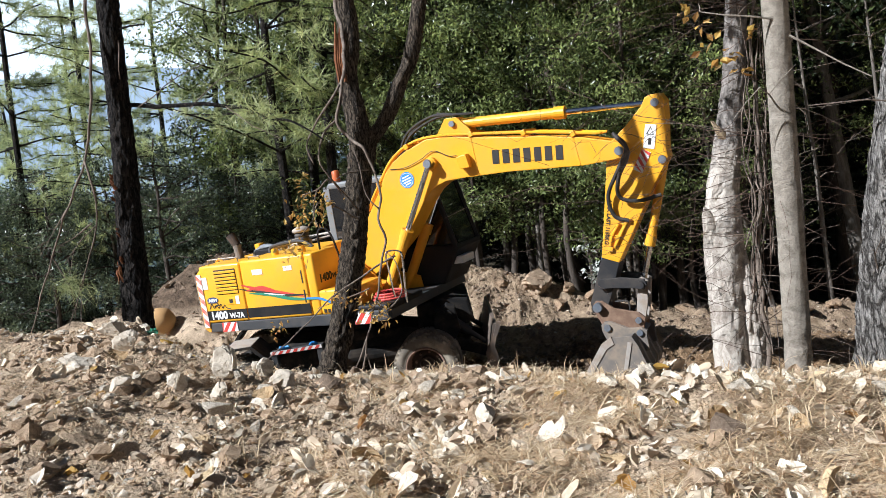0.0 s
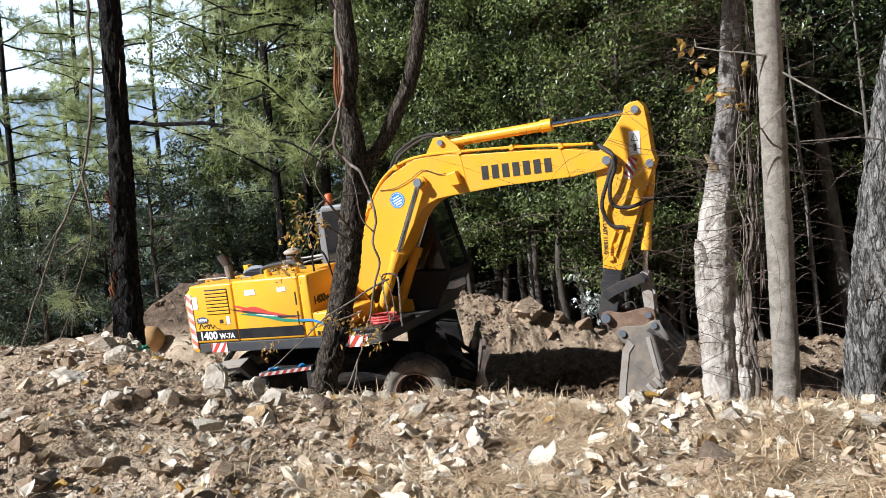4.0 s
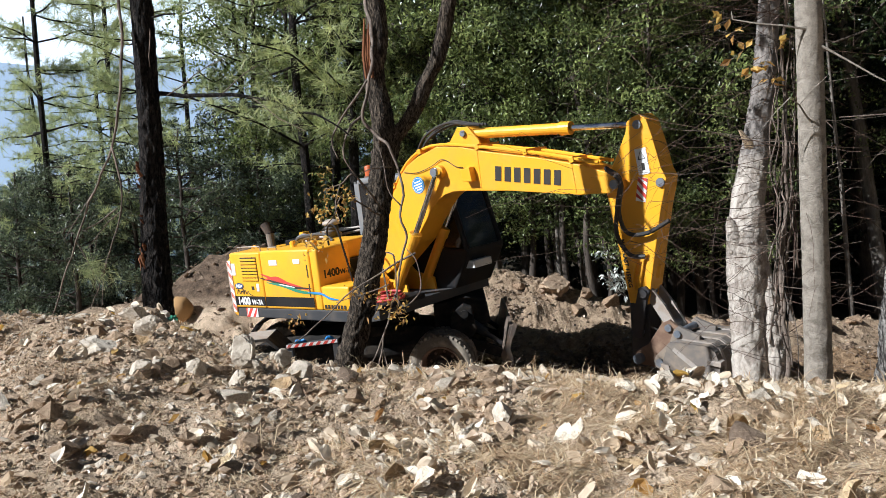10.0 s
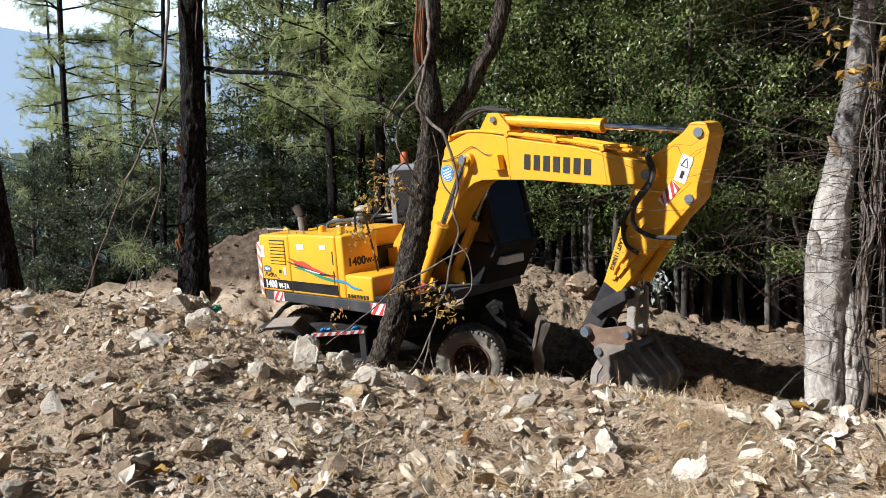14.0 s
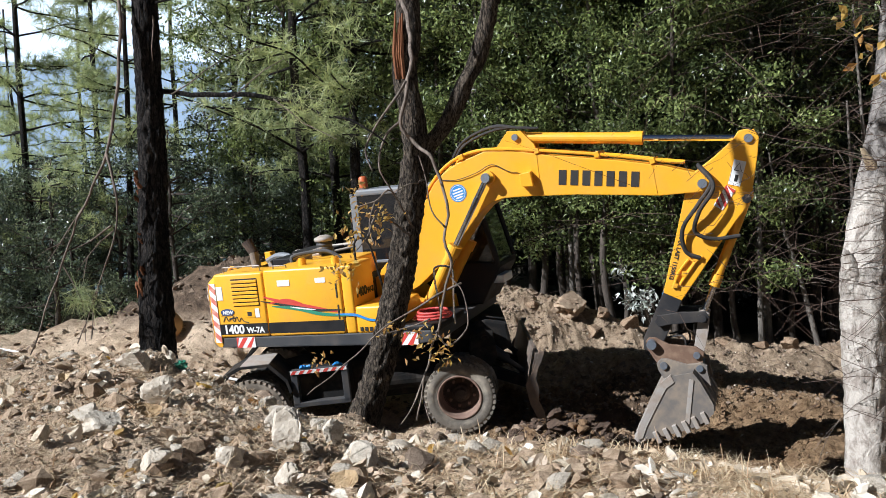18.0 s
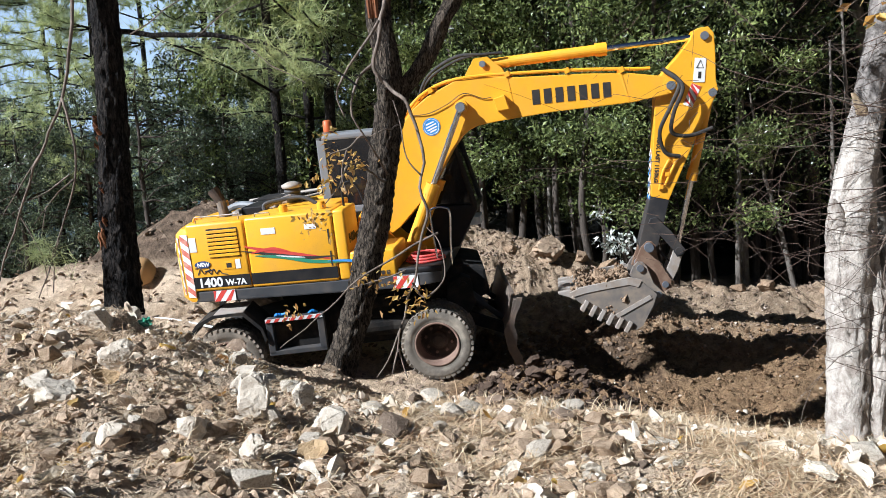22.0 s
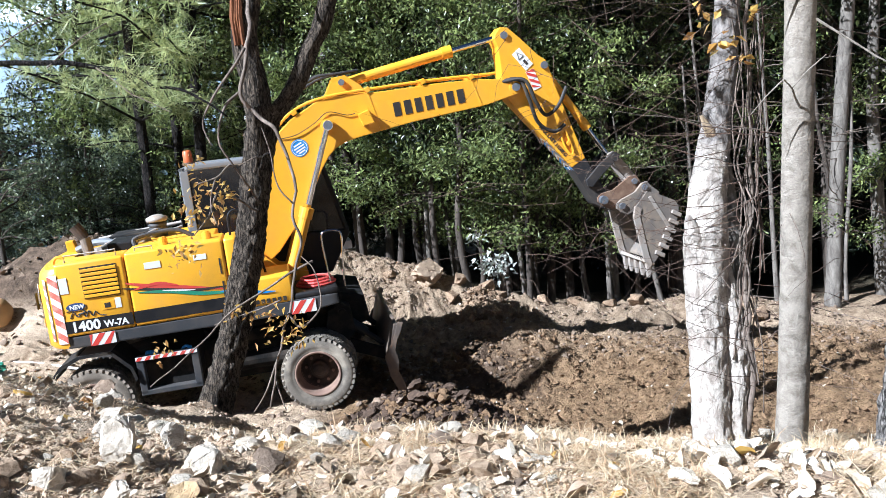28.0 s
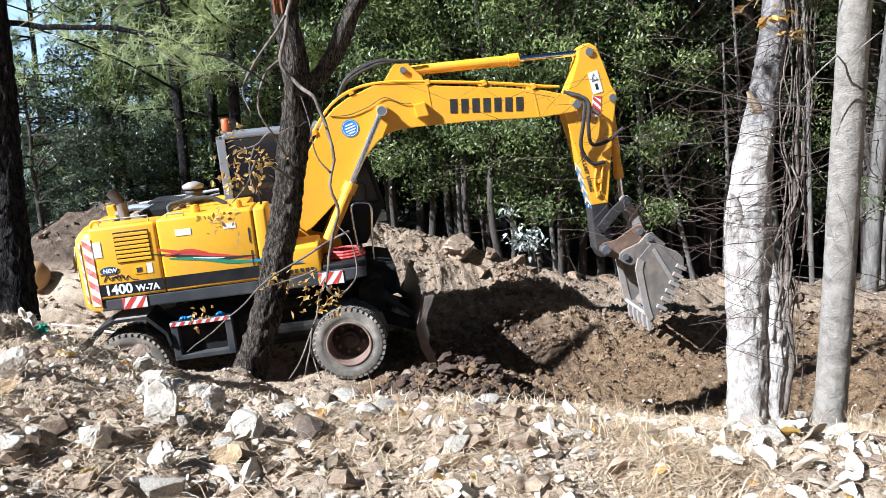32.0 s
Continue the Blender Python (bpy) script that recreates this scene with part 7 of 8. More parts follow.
def build_stones():
    rnd = random.Random(8)
    # single blocks: place, width, depth, height
    blocks = [(-0.75, 3.36, 0.095, 0.085, 0.085, 20), (-0.43, 3.40, 0.095, 0.08, 0.055, 70), (-0.92, 3.12, 0.06, 0.06, 0.06, 10), (-0.70, 3.02, 0.045, 0.045, 0.045, 40), (-1.56, 3.34, 0.09, 0.07, 0.06, 5), (-1.42, 3.68, 0.065, 0.06, 0.05, 0),
              (-1.93, 4.80, 0.10, 0.08, 0.06, 30), (-1.20, 2.98, 0.06, 0.05, 0.05, 60), (0.66, 2.52, 0.06, 0.05, 0.055, 15), (-0.9, 3.7, 0.065, 0.05, 0.05, 50), (-0.62, 3.75, 0.065, 0.05, 0.04, 80), (-1.05, 4.4, 0.10, 0.08, 0.05, 10)]
    for x, y, sx, sy, sz, turn in blocks:
        ob = single("rock", rough_stone(rnd, sx, sy, sz, 4, 0.4), STONE, Matrix.Identity(4), "pale angular limestone block on the rubble bank", "rock", "large blocks on the bank")
        place(ob, x, y, turn, 0.0, rnd.uniform(-14, 14))
    for x, y, s in ((-4.68, 13.88, 0.09), (-3.36, 13.24, 0.09), (-4.09, 12.96, 0.08), (-4.87, 13.45, 0.08), (-1.94, 11.82, 0.07), (-0.31, 4.03, 0.07), (-0.12, 4.05, 0.06), (0.28, 4.20, 0.06), (0.45, 3.41, 0.05),
                    (-2.11, 4.18, 0.09), (-2.01, 4.41, 0.08), (1.84, 3.59, 0.07), (1.19, 3.41, 0.07), (0.54, 3.63, 0.06), (0.30, 3.50, 0.05), (-1.10, 2.02, 0.07), (-1.66, 3.45, 0.08), (2.80, 3.58, 0.06), (1.73, 2.54, 0.05)):
        ob = single("rock", rough_stone(rnd, s, s * 0.8, s * 0.5, 3, 0.35), rnd.choice([STONE, STONE, BROWNSTONE]), Matrix.Identity(4), "angular stone half sunk in the bank", "rock", "sunk stones on the bank")
        place(ob, x, y, rnd.uniform(0, 360), 0, rnd.uniform(-20, 20))
    for k in range(16):
        s = rnd.uniform(0.06, 0.16)
        ob = single("rock", rough_stone(rnd, s, s * 0.8, s * 0.6, 3, 0.45), rnd.choice([STONE, BROWNSTONE, TANSTONE]), Matrix.Identity(4), "earthy stone heaped against the rear wheel", "rock", "stones against the rear wheel")
        place(ob, rnd.gauss(-2.72, 0.42), rnd.gauss(10.4, 0.22), rnd.uniform(0, 360), s * 0.15, rnd.uniform(-20, 20))
    # loose stones, alike shapes sharing their meshes
    meshes = []
    for k in range(12):
        bm = rough_stone(rnd, 1, rnd.uniform(0.6, 0.95), rnd.uniform(0.4, 0.75), 2, 0.4)
        me = bpy.data.meshes.new("stone")
        bm.to_mesh(me)
        bm.free()
        me.materials.append(STONE if k % 4 else BROWNSTONE)
        meshes.append(me)
    n = 0
    while n < 290:
        x, y = rnd.uniform(-4.2, 4.6), rnd.uniform(1.3, 6.6)
        if abs(x - 0.3) > 0.62 * (y + 1.6):
            continue
        s = 0.019 * (1 + rnd.random() ** 3 * 3.2) * (1.0 + 0.10 * (y - 2))
        ob = new("stone", meshes[rnd.randrange(12)])
        ob.matrix_world = Matrix.Translation((x, y, ground_height(x, y))) @ pose(0, 0, 0, rnd.uniform(-25, 25), rnd.uniform(-25, 25), rnd.uniform(0, 360)) @ Matrix.Diagonal((s, s, s, 1))
        tagged(ob, "small pale stone lying on dry earth", "stone", "loose stones on the bank")
        n += 1


def scatter(name, count, area, size, mat, seed, label, category, flat=0.6, density=None):
    """Small broken pieces strewn over the ground, as one mesh."""
    rnd = random.Random(seed)
    verts, faces = [], []
    base = [(1, 0, 0.0), (0.4, 0.85, -0.1), (-0.7, 0.7, 0.05), (-0.95, -0.35, -0.1), (-0.1, -0.95, 0.05), (0.8, -0.6, 0.0), (0.5, 0.25, 0.62), (-0.45, 0.3, 0.7), (0.05, -0.5, 0.66), (0, 0, -0.5)]
    tris = [(0, 1, 6), (1, 7, 6), (1, 2, 7), (2, 3, 7), (3, 8, 7), (3, 4, 8), (4, 5, 8), (5, 6, 8), (5, 0, 6), (6, 7, 8), (1, 0, 9), (3, 2, 9), (2, 1, 9), (4, 3, 9), (5, 4, 9), (0, 5, 9)]
    x0, x1, y0, y1 = area
    while count > 0:
        x, y = rnd.uniform(x0, x1), rnd.uniform(y0, y1)
        if density and rnd.random() > density(x, y):
            continue
        count -= 1
        s = size * (0.4 + rnd.random() ** 2.5 * 2.0)
        m = Matrix.Translation((x, y, ground_height(x, y))) @ pose(0, 0, 0, rnd.uniform(-40, 40), rnd.uniform(-40, 40), rnd.uniform(0, 360))
        k = len(verts)
        for p in base:
            verts.append(m @ Vector((p[0] * s * rnd.uniform(0.6, 1.2), p[1] * s * rnd.uniform(0.6, 1.2), p[2] * s * flat * rnd.uniform(0.7, 1.2))))
        faces += [tuple(k + i for i in t) for t in tris]
    ob = new(name, mesh_of(name, verts, faces, mat))
    return tagged(ob, label, category, kind="stuff")


def leaf_shape(rnd, L):
    """Points and faces of one large dead leaf, curled along its rib and twisted."""
    w, roll, bend, twist = L * rnd.uniform(0.26, 0.42), rnd.uniform(0.2, 1.5), rnd.uniform(-0.5, 1.1), rnd.uniform(-0.9, 0.9)
    verts, faces = [], []
    for u, k in ((-0.5, 0.38), (-0.34, 0.85), (-0.08, 1.0), (0.18, 0.95), (0.38, 0.68), (0.52, 0.2)):
        for v in (-1, -0.5, 0, 0.5, 1):
            a = roll * v + twist * u
            ww = w * k * (1 + rnd.uniform(-0.16, 0.16))
            y = ww * v * math.cos(a * 0.7)
            z = ww * abs(math.sin(roll * v * 0.75)) + y * math.sin(twist * u) + bend * L * u * u + rnd.uniform(-0.055, 0.055) * L
            verts.append(Vector((u * L, y, z)))
    for i in range(5):
        for j in range(4):
            a = i * 5 + j
            faces.append((a, a + 1, a + 6, a + 5))
    return verts, faces


def settled(rnd, x, y, verts, tilt=48):
    """The leaf's points turned at random, its lowest one on the ground."""
    m = pose(0, 0, 0, rnd.uniform(-tilt, tilt) + (180 if rnd.random() < 0.35 else 0), rnd.uniform(-tilt, tilt), rnd.uniform(0, 360))
    low = min((m @ v).z for v in verts)
    return Matrix.Translation((x, y, ground_height(x, y) - low - 0.004)) @ m


def litter(name, count, area, size, mat, seed, label, density):
    """Curled dead leaves lying about, as one mesh."""
    rnd = random.Random(seed)
    verts, faces = [], []
    x0, x1, y0, y1 = area
    while count > 0:
        x, y = rnd.uniform(x0, x1), rnd.uniform(y0, y1)
        if rnd.random() > density(x, y):
            continue
        count -= 1
        vs, fs = leaf_shape(rnd, size * rnd.uniform(0.45, 1.35))
        m = settled(rnd, x, y, vs)
        k = len(verts)
        verts += [m @ v for v in vs]
        faces += [tuple(k + i for i in f) for f in fs]
    ob = new(name, mesh_of(name, verts, faces, mat))
    return tagged(ob, label, "leaves", kind="stuff")


def large_leaves(count, density):
    """The large curled leaves, each a thing of its own; alike ones share a mesh."""
    rnd = random.Random(71)
    kinds = []
    for k in range(16):
        vs, fs = leaf_shape(rnd, 1.0)
        kinds.append((vs, mesh_of("dead_leaf", vs, fs, LEAFPALE if k % 5 else LEAFTAN)))
    while count > 0:
        x, y = rnd.uniform(-3.0, 4.2), rnd.uniform(1.0, 5.6)
        if rnd.random() > density(x, y):
            continue
        count -= 1
        vs, me = kinds[rnd.randrange(16)]
        s = rnd.uniform(0.075, 0.135)
        m = settled(rnd, x, y, [v * s for v in vs])
        ob = new("dead_leaf", me)
        ob.matrix_world = m @ Matrix.Diagonal((s, s, s, 1))
        tagged(ob, "large curled cream-coloured dead leaf on dry grass", "leaf", "large dead leaves on the bank")


def straw(name, tufts, per, area, length, seed, density):
    """Bent dry grass blades in tufts, as one mesh."""
    rnd = random.Random(seed)
    verts, faces = [], []
    x0, x1, y0, y1 = area
    while tufts > 0:
        x, y = rnd.uniform(x0, x1), rnd.uniform(y0, y1)
        if rnd.random() > density(x, y):
            continue
        tufts -= 1
        z = ground_height(x, y)
        for _ in range(per):
            a = rnd.uniform(0, 6.283)
            L = length * rnd.uniform(0.4, 1.3)
            lie = rnd.uniform(1.1, 1.6) if rnd.random() < 0.97 else rnd.uniform(0.2, 0.9)
            d = Vector((math.cos(a) * math.sin(lie), math.sin(a) * math.sin(lie), math.cos(lie)))
            p = Vector((x + rnd.gauss(0, 0.045), y + rnd.gauss(0, 0.045), z + rnd.uniform(-0.008, 0.014)))
            s = Vector((-math.sin(a), math.cos(a), 0)) * rnd.uniform(0.0011, 0.0024)
            q, r = p + d * L * 0.55, p + d * L + Vector((d.x, d.y, -0.8)) * L * 0.25
            k = len(verts)
            verts += [p - s, p + s, q + s, q - s, r]
            faces += [(k, k + 1, k + 2, k + 3), (k + 3, k + 2, k + 4)]
    ob = new(name, mesh_of(name, verts, faces, STRAW))
    return tagged(ob, "dry trampled grass on the bank", "grass", kind="stuff")


def in_view(x, y):
    return 1.0 if abs(x - 0.35) < 0.68 * (y + 1.6) + 0.2 else 0.0


def leafy_side(x, y):
    """How thick the leaves lie: thin on the bare left of the bank, in drifts on the right."""
    drift = 0.35 + 1.3 * max(0.0, noise.noise(Vector((x * 1.7, y * 1.7, 5))) + 0.25)
    return in_view(x, y) * drift * (0.10 if x < -0.6 else 0.45 if x < 0.2 else 1.0)


def build_litter():
    scatter("sand_grains", 21000, (-4.6, 5.0, 0.9, 6.0), 0.0085, DRYCLOD, 45, "coarse sandy grit on the bank", "gravel", 0.9, density=lambda x, y: in_view(x, y))
    scatter("gravel", 8000, (-4.6, 5.0, 0.9, 7.2), 0.014, STONE, 31, "fine gravel and broken stone on the bank", "gravel", 0.8, density=lambda x, y: in_view(x, y) * (1.0 if x < 0.8 else 0.5))
    scatter("crumbs", 13000, (-4.6, 5.0, 0.9, 8.0), 0.0135, DRYCLOD, 32, "brown earth crumbs on the bank", "earth", 1.0, density=lambda x, y: in_view(x, y) * (1.0 if x < 0.8 else 0.35))
    scatter("berm_crumbs", 5000, (0.4, 11.0, 12.8, 17.2), 0.026, BROWNSTONE, 47, "brown earth crumbs along the spoil ridge", "earth", 0.9)
    scatter("fine_clods", 13000, (0.4, 11.0, 7.6, 13.6), 0.02, CLOD, 43, "crumbled earth all over the pit", "earth", 0.9)
    scatter("pit_stones", 1300, (0.4, 11.0, 7.6, 17.2), 0.017, STONE, 44, "small pale stones in the dug earth", "gravel")
    scatter("earth_clods", 4200, (0.6, 11.0, 8.0, 13.8), 0.027, CLOD, 33, "clods of freshly dug earth in the pit", "earth", 0.9, density=lambda x, y: 1.0 if y < 15 else 0.7)
    scatter("path_rubble", 5000, (-9.0, 2.0, 9.5, 18.0), 0.035, BROWNSTONE, 34, "rubble round the machine and on the spoil heap", "earth")
    scatter("dry_clods", 1500, (-4.6, 2.6, 1.2, 6.4), 0.034, EARTHCLOD, 48, "crumbling brown clods on the bank", "earth", 1.0, density=lambda x, y: in_view(x, y) * step(-0.1, 0.3, noise.noise(Vector((x * 1.1, y * 1.1, 4)))) * (1.0 if x < 0.8 else 0.4))
    large_leaves(290, leafy_side)
    litter("dead_leaves", 2900, (-4.6, 5.0, 1.0, 6.8), 0.085, LITTER, 35, "curled pale dead leaves on the bank", leafy_side)
    litter("brown_leaves", 240, (-4.6, 5.0, 1.0, 7.0), 0.07, BROWNLEAF, 36, "curled brown dead leaves on the bank", lambda x, y: in_view(x, y))
    straw("dry_grass", 4600, 15, (-1.0, 5.0, 1.1, 6.6), 0.16, 37, lambda x, y: in_view(x, y) * min(1, max(0.05, (x + 0.6) * 0.5)) * step(-0.18, 0.25, noise.noise(Vector((x * 2.3, y * 2.3, 9)))))
    straw("sparse_grass", 1300, 8, (-4.6, 2.0, 2.0, 7.0), 0.10, 38, lambda x, y: in_view(x, y))
    straw("grass_fringe", 160, 12, (-0.5, 5.0, 5.2, 6.6), 0.16, 39, lambda x, y: 1.0)
    straw("fallen_needles", 6200, 8, (-4.4, 4.8, 1.2, 6.6), 0.075, 40, lambda x, y: in_view(x, y) * step(-0.35, 0.2, noise.noise(Vector((x * 1.9, y * 1.9, 2)))))


def build_clearing():
    rnd = random.Random(14)
    ob = single("boulder", rough_stone(rnd, 0.37, 0.32, 0.26, 4, 0.6), TANSTONE, Matrix.Identity(4), "tan block of earth and stone on the spoil ridge", "boulder")
    place(ob, 2.35, 16.3, 20, 0.1)
    for x, y, s in ((3.0, 16.4, 0.24), (3.4, 16.0, 0.2), (2.7, 15.9, 0.17), (4.6, 16.2, 0.18), (5.4, 16.4, 0.22), (6.6, 16.2, 0.2), (7.8, 16.3, 0.24), (9.2, 16.0, 0.2), (3.8, 16.6, 0.2), (1.6, 16.4, 0.15), (8.6, 16.6, 0.16), (10.4, 16.3, 0.22), (5.9, 15.8, 0.14)):
        ob = single("earth_lump", rough_stone(rnd, s, s * 0.8, s * 0.6, 3, 0.5), LOAD, Matrix.Identity(4), "lump of brown earth on the spoil ridge", "earth", "lumps along the spoil ridge")
        place(ob, x, y, rnd.uniform(0, 360))
    scatter("blade_crumbs", 2600, (0.1, 2.5, 9.2, 10.7), 0.03, DARKCLOD, 46, "crumbled dark earth heaped before the blade", "earth", 0.9)
    for i in range(130):
        x, y = rnd.gauss(1.3, 0.62), rnd.gauss(9.85, 0.34)
        s = rnd.uniform(0.018, 0.045) if i % 5 else rnd.uniform(0.06, 0.13)
        ob = single("earth_lump", rough_stone(rnd, s, s * 0.85, s * 0.6, 2, 0.75), rnd.choice([DARKCLOD, DARKCLOD, CLOD]), Matrix.Identity(4), "dark lump of fresh earth before the blade", "earth", "lumps of earth before the blade")
        place(ob, x, y, rnd.uniform(0, 360))
    # round tan sack-like boulder on the track and a white line beside it, built as a tube
    bm = bmesh.new()
    bmesh.ops.create_uvsphere(bm, u_segments=24, v_segments=14, radius=1.0)
    for v in bm.verts:
        k = 1 + 0.06 * noise.noise(v.co * 2.0)
        v.co = Vector((v.co.x * 0.30 * k, v.co.y * 0.30 * k, v.co.z * 0.29 * k + 0.24))
    ob = single("round_boulder", bm, TAN, Matrix.Identity(4), "round tan boulder on the dusty track", "boulder", smooth=True)
    place(ob, -5.6, 16.0, 0)
    bm = bmesh.new()
    pts = [(x, y, ground_height(x, y) + 0.0) for x, y in ((-9.5, 16.6), (-8.0, 16.2), (-6.6, 15.6), (-5.4, 14.9), (-4.6, 14.4), (-3.6, 14.0))]
    tube(bm, curve(pts, 6), 0.022, 8)
    single("pipe", bm, WHITE, Matrix.Identity(4), "white line along the track, built as a thin tube", "pipe", smooth=True)


def build_scrap():
    """A crumpled scrap of green plastic on the bank."""
    bm = bmesh.new()
    bmesh.ops.create_icosphere(bm, subdivisions=3, radius=0.045)
    for v in bm.verts:
        v.co *= 1 + 0.7 * noise.noise(v.co * 42)
        v.co.z = v.co.z * 0.7 + 0.03
    ob = single("plastic_scrap", bm, GREEN, Matrix.Identity(4), "crumpled green plastic scrap among the stones", "litter")
    place(ob, -1.76, 5.05, 30)


build_stones()
build_scrap()
build_litter()
build_clearing()


# ---- what moves ----
SWING = [(0, -26.3), (1, -13.7), (2, -19.9), (3, -22.1), (3.5, -23.9), (5.5, -24.8), (6, -24.4), (7, -31.1), (8, -36.4), (9, -38.5), (10, -39.5), (11, -39.7), (12, -39.6), (12.5, -40.0), (13, -41.2), (13.5, -42.1), (14, -43.7), (14.5, -43.0), (16.5, -20.8), (17, -20.4), (17.5, -20.6), (18, -20.7), (18.5, -20.8), (19, -20.2), (19.5, -19.0), (20, -18.2), (20.5, -18.7), (21, -18.1), (21.5, -16.4), (22, -9.1), (22.5, 2.0), (23, 16.1), (23.5, 25.9), (24, 29.6), (24.5, 31.8), (25, 33.5), (25.5, 32.8), (27.5, 15.5), (28, 1.9), (28.5, -10.0), (29, -10.4), (29.5, -7.7), (30, -4.6), (30.5, -3.5), (31, -2.7), (31.5, -1.7), (32, -1.0)]
BOOM = [(0, 15.9), (1, 19.0), (2, 20.9), (3, 20.6), (3.5, 20.2), (5.5, 17.7), (6, 15.9), (7, 15.4), (8, 13.6), (9, 12.4), (10, 12.6), (11, 12.5), (12, 12.5), (12.5, 13.9), (13, 14.4), (13.5, 14.6), (14, 14.5), (14.5, 18.6), (16.5, 17.8), (17, 16.1), (17.5, 15.3), (18, 13.7), (18.5, 12.1), (19, 10.8), (19.5, 11.1), (20, 11.2), (20.5, 11.8), (21, 13.1), (21.5, 15.0), (22, 20.2), (22.5, 24.8), (23, 25.7), (23.5, 25.6), (24, 25.3), (24.5, 25.5), (25, 25.3), (25.5, 25.6), (27.5, 24.9), (28, 25.0), (28.5, 23.8), (29, 23.7), (29.5, 23.3), (30, 22.2), (30.5, 19.7), (31, 17.9), (31.5, 16.1), (32, 16.4)]
ARM = [(0, 118.5), (1, 118.2), (2, 123.4), (3, 120.1), (3.5, 115.7), (5.5, 107.3), (6, 97.6), (7, 86.1), (8, 83.4), (9, 89.5), (10, 97.4), (11, 97.4), (12, 100.5), (12.5, 106.0), (13, 113.0), (13.5, 120.8), (14, 128.3), (14.5, 129.9), (16.5, 108.3), (17, 109.7), (17.5, 115.1), (18, 121.3), (18.5, 127.1), (19, 126.0), (19.5, 126.2), (20, 122.6), (20.5, 120.2), (21, 116.9), (21.5, 117.5), (22, 117.7), (22.5, 116.8), (23, 116.9), (23.5, 107.7), (24, 97.8), (24.5, 93.2), (25, 89.8), (25.5, 91.5), (27.5, 82.3), (28, 78.2), (28.5, 74.8), (29, 77.1), (29.5, 84.2), (30, 90.7), (30.5, 89.6), (31, 91.7), (31.5, 94.5), (32, 95.2)]
# the way the bucket's teeth point, seen from the machine's right: -90 is down
TEETH = [(0, -108), (1, -100), (2, -95), (3, -86), (4.5, -84), (6, -80), (7, -64), (8, -50), (9, -42), (11, -42), (12, -42), (13, -44), (13.5, -60), (14, -84), (15, -95), (16.5, -92), (17, -90), (18, -102), (19, -122),
         (19.5, -135), (20, -143), (20.5, -146), (21, -150), (21.5, -156), (22, -156), (22.5, -162), (23, -164), (23.5, -150), (24, -125), (24.5, -102), (25, -90), (25.5, -84), (27.5, -66), (28, -64), (28.5, -58), (30, -60), (31, -62), (32, -65)]


def smooth(rows, t):
    """A smooth line through rows of (seconds, value) that never overshoots."""
    n = len(rows)
    if t <= rows[0][0]:
        return rows[0][1]
    for i in range(n - 1):
        (a, p), (b, q) = rows[i], rows[i + 1]
        if t <= b:
            d = (q - p) / (b - a)
            d0 = (p - rows[i - 1][1]) / (a - rows[i - 1][0]) if i else d
            d1 = (rows[i + 2][1] - q) / (rows[i + 2][0] - b) if i + 2 < n else d
            s0 = 0 if d0 * d <= 0 else 2 * d0 * d / (d0 + d)
            s1 = 0 if d1 * d <= 0 else 2 * d1 * d / (d1 + d)
            h = b - a
            u = (t - a) / h
            return p * (1 + 2 * u) * (1 - u) ** 2 + s0 * h * u * (1 - u) ** 2 + q * u * u * (3 - 2 * u) + s1 * h * u * u * (u - 1)
    return rows[-1][1]


def turned(angle):
    """Turns x up towards z by an angle in degrees."""
    return Matrix.Rotation(-radians(angle), 4, 'Y')


def aimed(a, b, side):
    """A pose at a whose x points to b and whose y is near side."""
    x = (b - a).normalized()
    z = x.cross(side).normalized()
    y = z.cross(x)
    m = Matrix((x, y, z)).transposed().to_4x4()
    m.translation = a
    return m


def machine_at(t):
    """The poses of all moving parts, in the machine's space."""
    mu = Matrix.Rotation(radians(smooth(SWING, t)), 4, 'Z')
    bo, ar, te = smooth(BOOM, t), smooth(ARM, t), smooth(TEETH, t)
    mb = mu @ Matrix.Translation(BOOM_FOOT) @ turned(bo)
    ma = mb @ Matrix.Translation(ARM_PIN) @ turned(-ar)
    curl = te - bo + ar + 34.3
    mk = ma @ Matrix.Translation(BUCKET_PIN) @ turned(curl)
    side = mu.to_3x3() @ Vector((0, 1, 0))
    out = {upper: mu, boom: mb, arm: ma, bucket: mk}

    def ram(barrel, bar, a, b):
        out[barrel], out[bar] = aimed(a, b, side), aimed(a, b, side)
        out[bar].translation = b

    ram(arm_ram, arm_rod, mb @ Vector((2.58, 0, 1.36)), ma @ Vector((-0.66, 0, 0.40)))
    for barrel, bar, y in boom_rams:
        ram(barrel, bar, mu @ Vector((0.62, y, 1.55)), mb @ Vector((1.99, y, 1.0)))
    # lever and link: two bars from the arm to the bucket
    p, q = Vector((1.89, 0, -0.08)), ma.inverted() @ (mk @ Vector((0.37, 0, 0.46)))
    d = Vector((q.x - p.x, 0, q.z - p.z))
    far = min(d.length, LEVER + LINK - 0.004)
    k = (LEVER ** 2 - LINK ** 2 + far ** 2) / (2 * far)
    h = math.sqrt(max(0.0, LEVER ** 2 - k * k))
    u = d.normalized()
    joint = p + u * k + Vector((-u.z, 0, u.x)) * h
    out[lever] = aimed(ma @ p, ma @ joint, side)
    out[link] = aimed(ma @ joint, mk @ Vector((0.37, 0, 0.46)), side)
    ram(bucket_ram, bucket_rod, ma @ Vector((0.08, 0, 0.565)), ma @ joint)
    return out


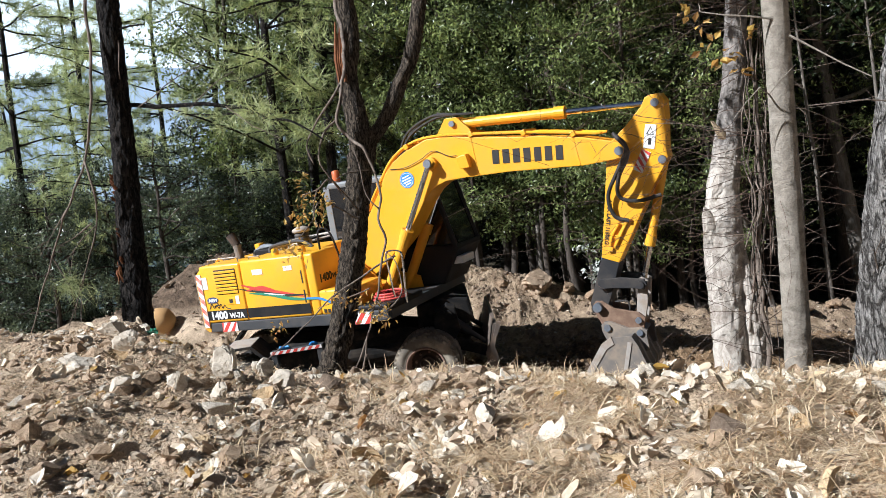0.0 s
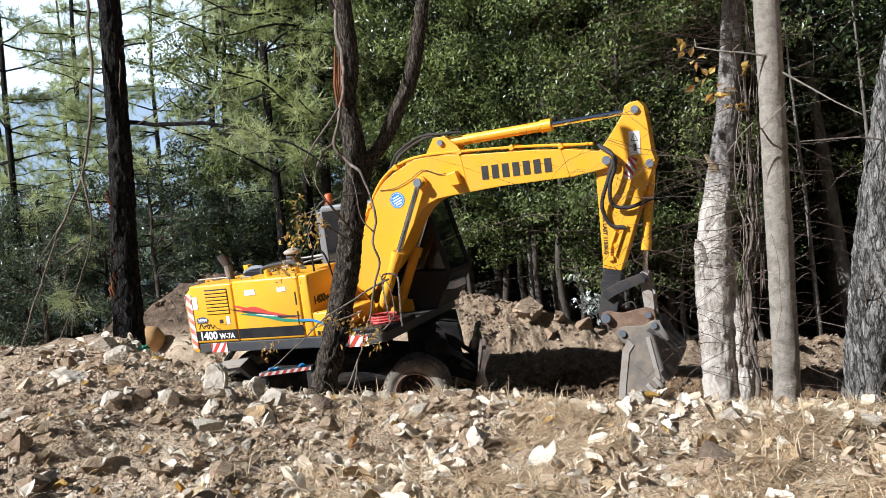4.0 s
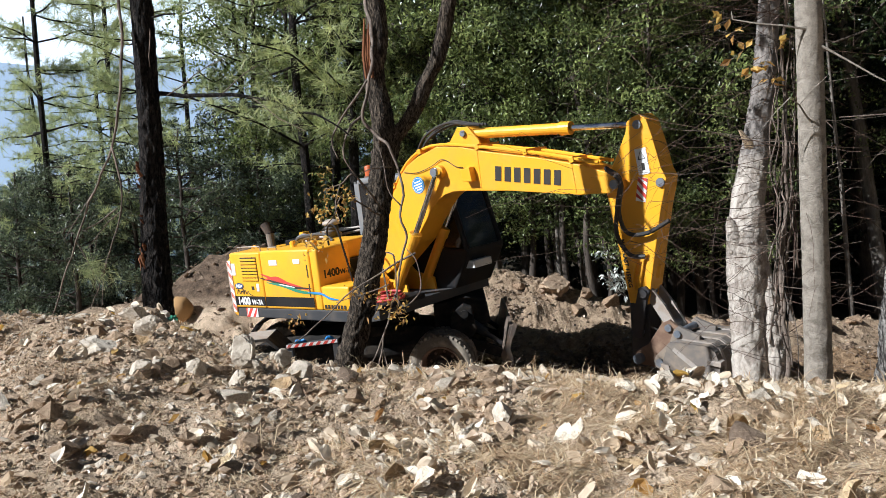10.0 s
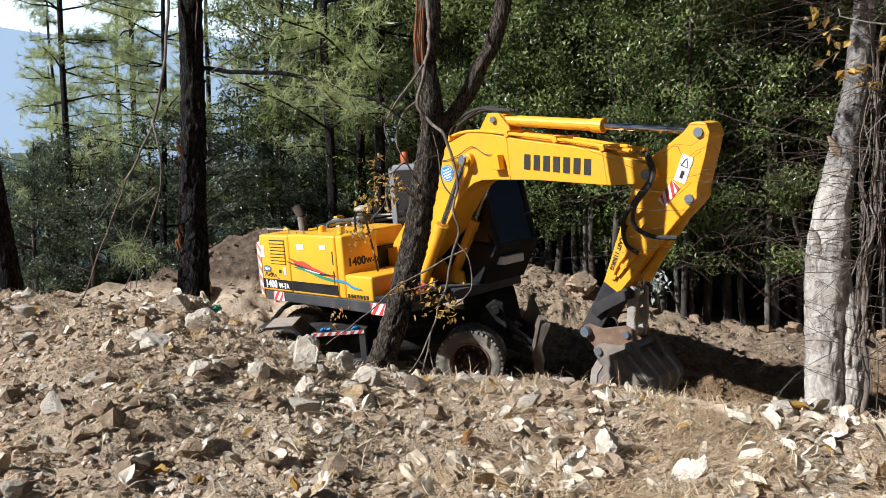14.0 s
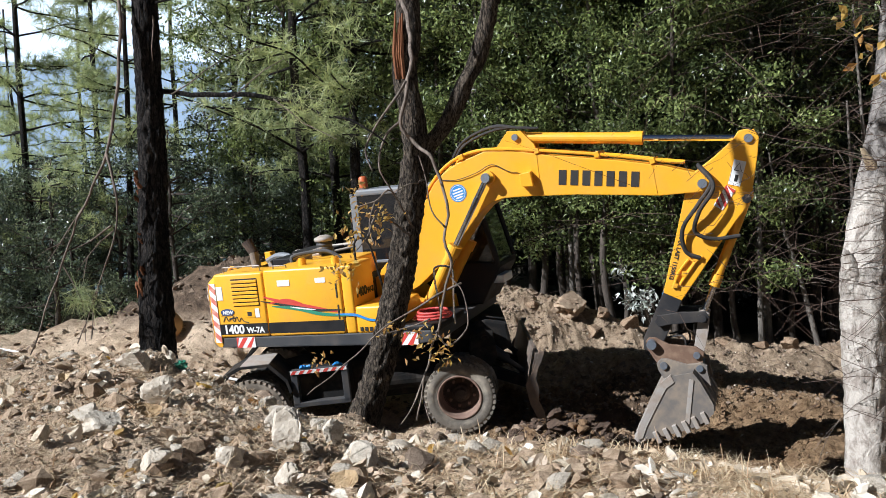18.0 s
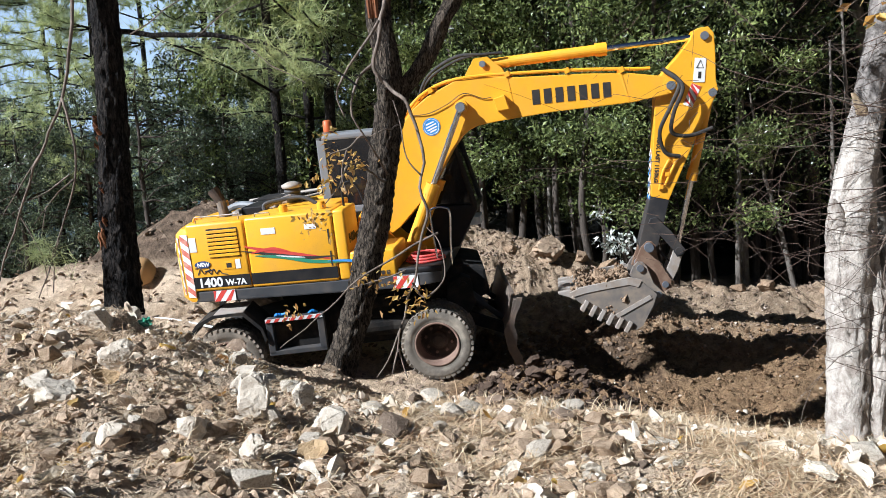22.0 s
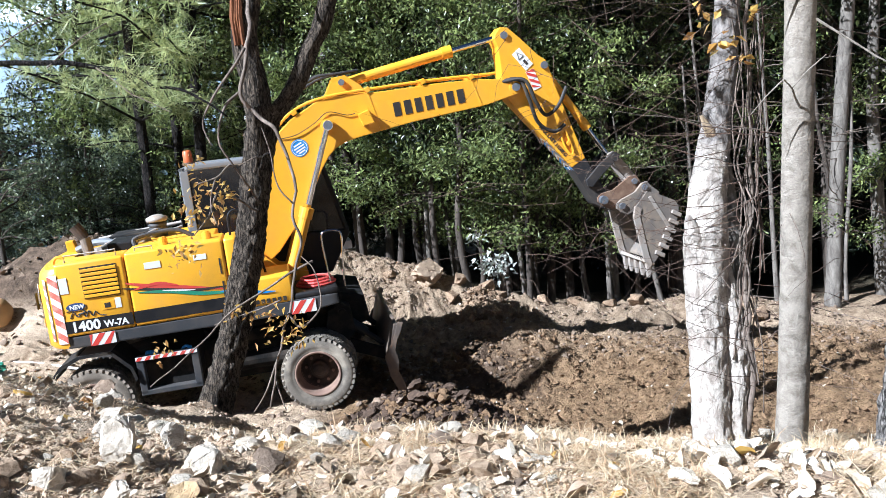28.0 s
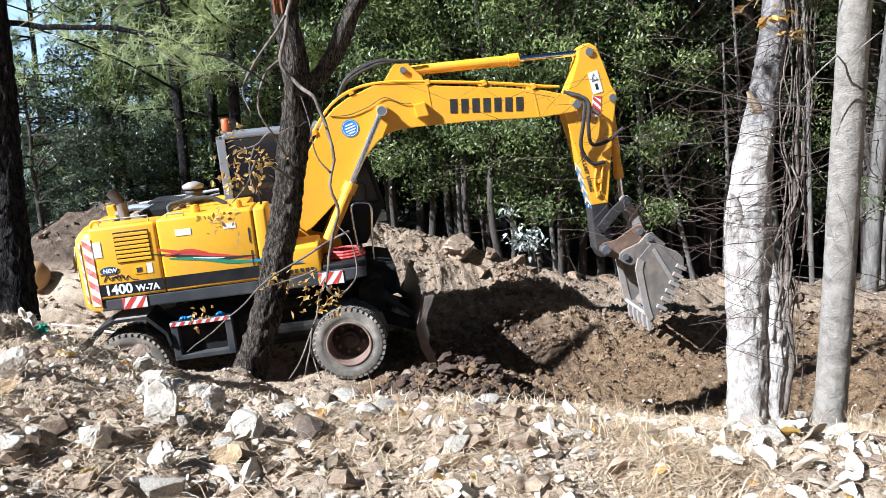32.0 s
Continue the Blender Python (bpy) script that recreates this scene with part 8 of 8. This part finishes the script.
def lump_mesh(rnd, s):
    """Crumbling earth: a rough core with smaller crumbs stuck round it."""
    bm = rough_stone(rnd, s * 0.8, s * 0.7, s * 0.62, 2, 0.6)
    for _ in range(22):
        d = Vector((rnd.gauss(0, 1), rnd.gauss(0, 1), rnd.gauss(0, 1))).normalized() * s * rnd.uniform(0.55, 1.15)
        made = bmesh.ops.create_icosphere(bm, subdivisions=1, radius=s * rnd.uniform(0.08, 0.26), matrix=Matrix.Translation(d))["verts"]
        for v in made:
            v.co = d + (v.co - d) * rnd.uniform(0.6, 1.3)
    me = bpy.data.meshes.new("earth_lump")
    bm.to_mesh(me)
    bm.free()
    me.materials.append(LOAD)
    return me


def carried_earth():
    """Lumps lie in the pit, ride in the bucket, slide out of its mouth and drop one after another on the spoil ridge."""
    rnd = random.Random(23)
    rows = []
    out = Vector((-0.66, 0, -0.75))
    sizes = [0.05 + 0.006 * k for k in range(14)]
    kinds = [lump_mesh(rnd, s) for s in sizes]
    for i in range(150):
        k = rnd.randrange(14)
        s = sizes[k]
        ob = tagged(new("earth_lump", kinds[k]), "lump of earth scooped up and tipped out by the bucket", "earth", "earth carried by the bucket")
        u, v = rnd.random(), rnd.random()
        if u + v > 1:
            u, v = 1 - u, 1 - v
        # within the wedge between the mouth's two ends and the back
        seat = Vector((0.52 + u * 0.46 + v * 0.54, rnd.uniform(-0.40, 0.40), -0.08 - u * 0.58 + v * 0.34))
        deep = v
        seat += out * (0.10 * (1 - v) * rnd.random())
        spin = pose(0, 0, 0, rnd.uniform(0, 360), rnd.uniform(0, 360), rnd.uniform(0, 360))
        grab, drop = 20.6 + rnd.uniform(-0.1, 0.3), 23.95 + 1.5 * deep + rnd.uniform(0.0, 0.5)

        def held(t):
            k = step(drop - 0.7, drop, t)
            return BASE @ machine_at(t)[bucket] @ Matrix.Translation(seat + out * (0.25 + 0.45 * deep) * k) @ spin

        start = held(grab)
        lie = start.copy()
        x, y = start.translation.x, start.translation.y
        lie.translation.z = min(start.translation.z, ground_height(x, y, False) - 0.05)
        keys = [(0.0, lie), (grab - 0.5, lie), (grab, start)]
        t = grab + 0.25
        while t < drop - 0.05:
            keys.append((t, held(t)))
            t += 0.25
        off = held(drop)
        keys.append((drop, off))
        p = off.translation.copy()
        gx, gy = p.x + rnd.gauss(0.0, 0.22), p.y + rnd.gauss(0, 0.22)
        gz = ground_height(gx, gy) + s * 0.3 + rnd.uniform(0, 0.16)
        fall = math.sqrt(max(0.05, 2 * (p.z - gz) / 6.0))
        for f in (0.35, 0.7, 1.0):
            m = off.copy()
            m.translation = (p.x + (gx - p.x) * f, p.y + (gy - p.y) * f, p.z - (p.z - gz) * f * f)
            keys.append((drop + fall * f, m))
        keys.append((32.0, keys[-1][1]))
        rows.append((ob, keys))
    return rows


def motions():
    times = [i * 0.5 for i in range(65)]
    states = [machine_at(t) for t in times]
    for ob in states[0]:
        walk(ob, [(t, s[ob]) for t, s in zip(times, states)])
    for ob, keys in carried_earth():
        walk(ob, keys)


motions()
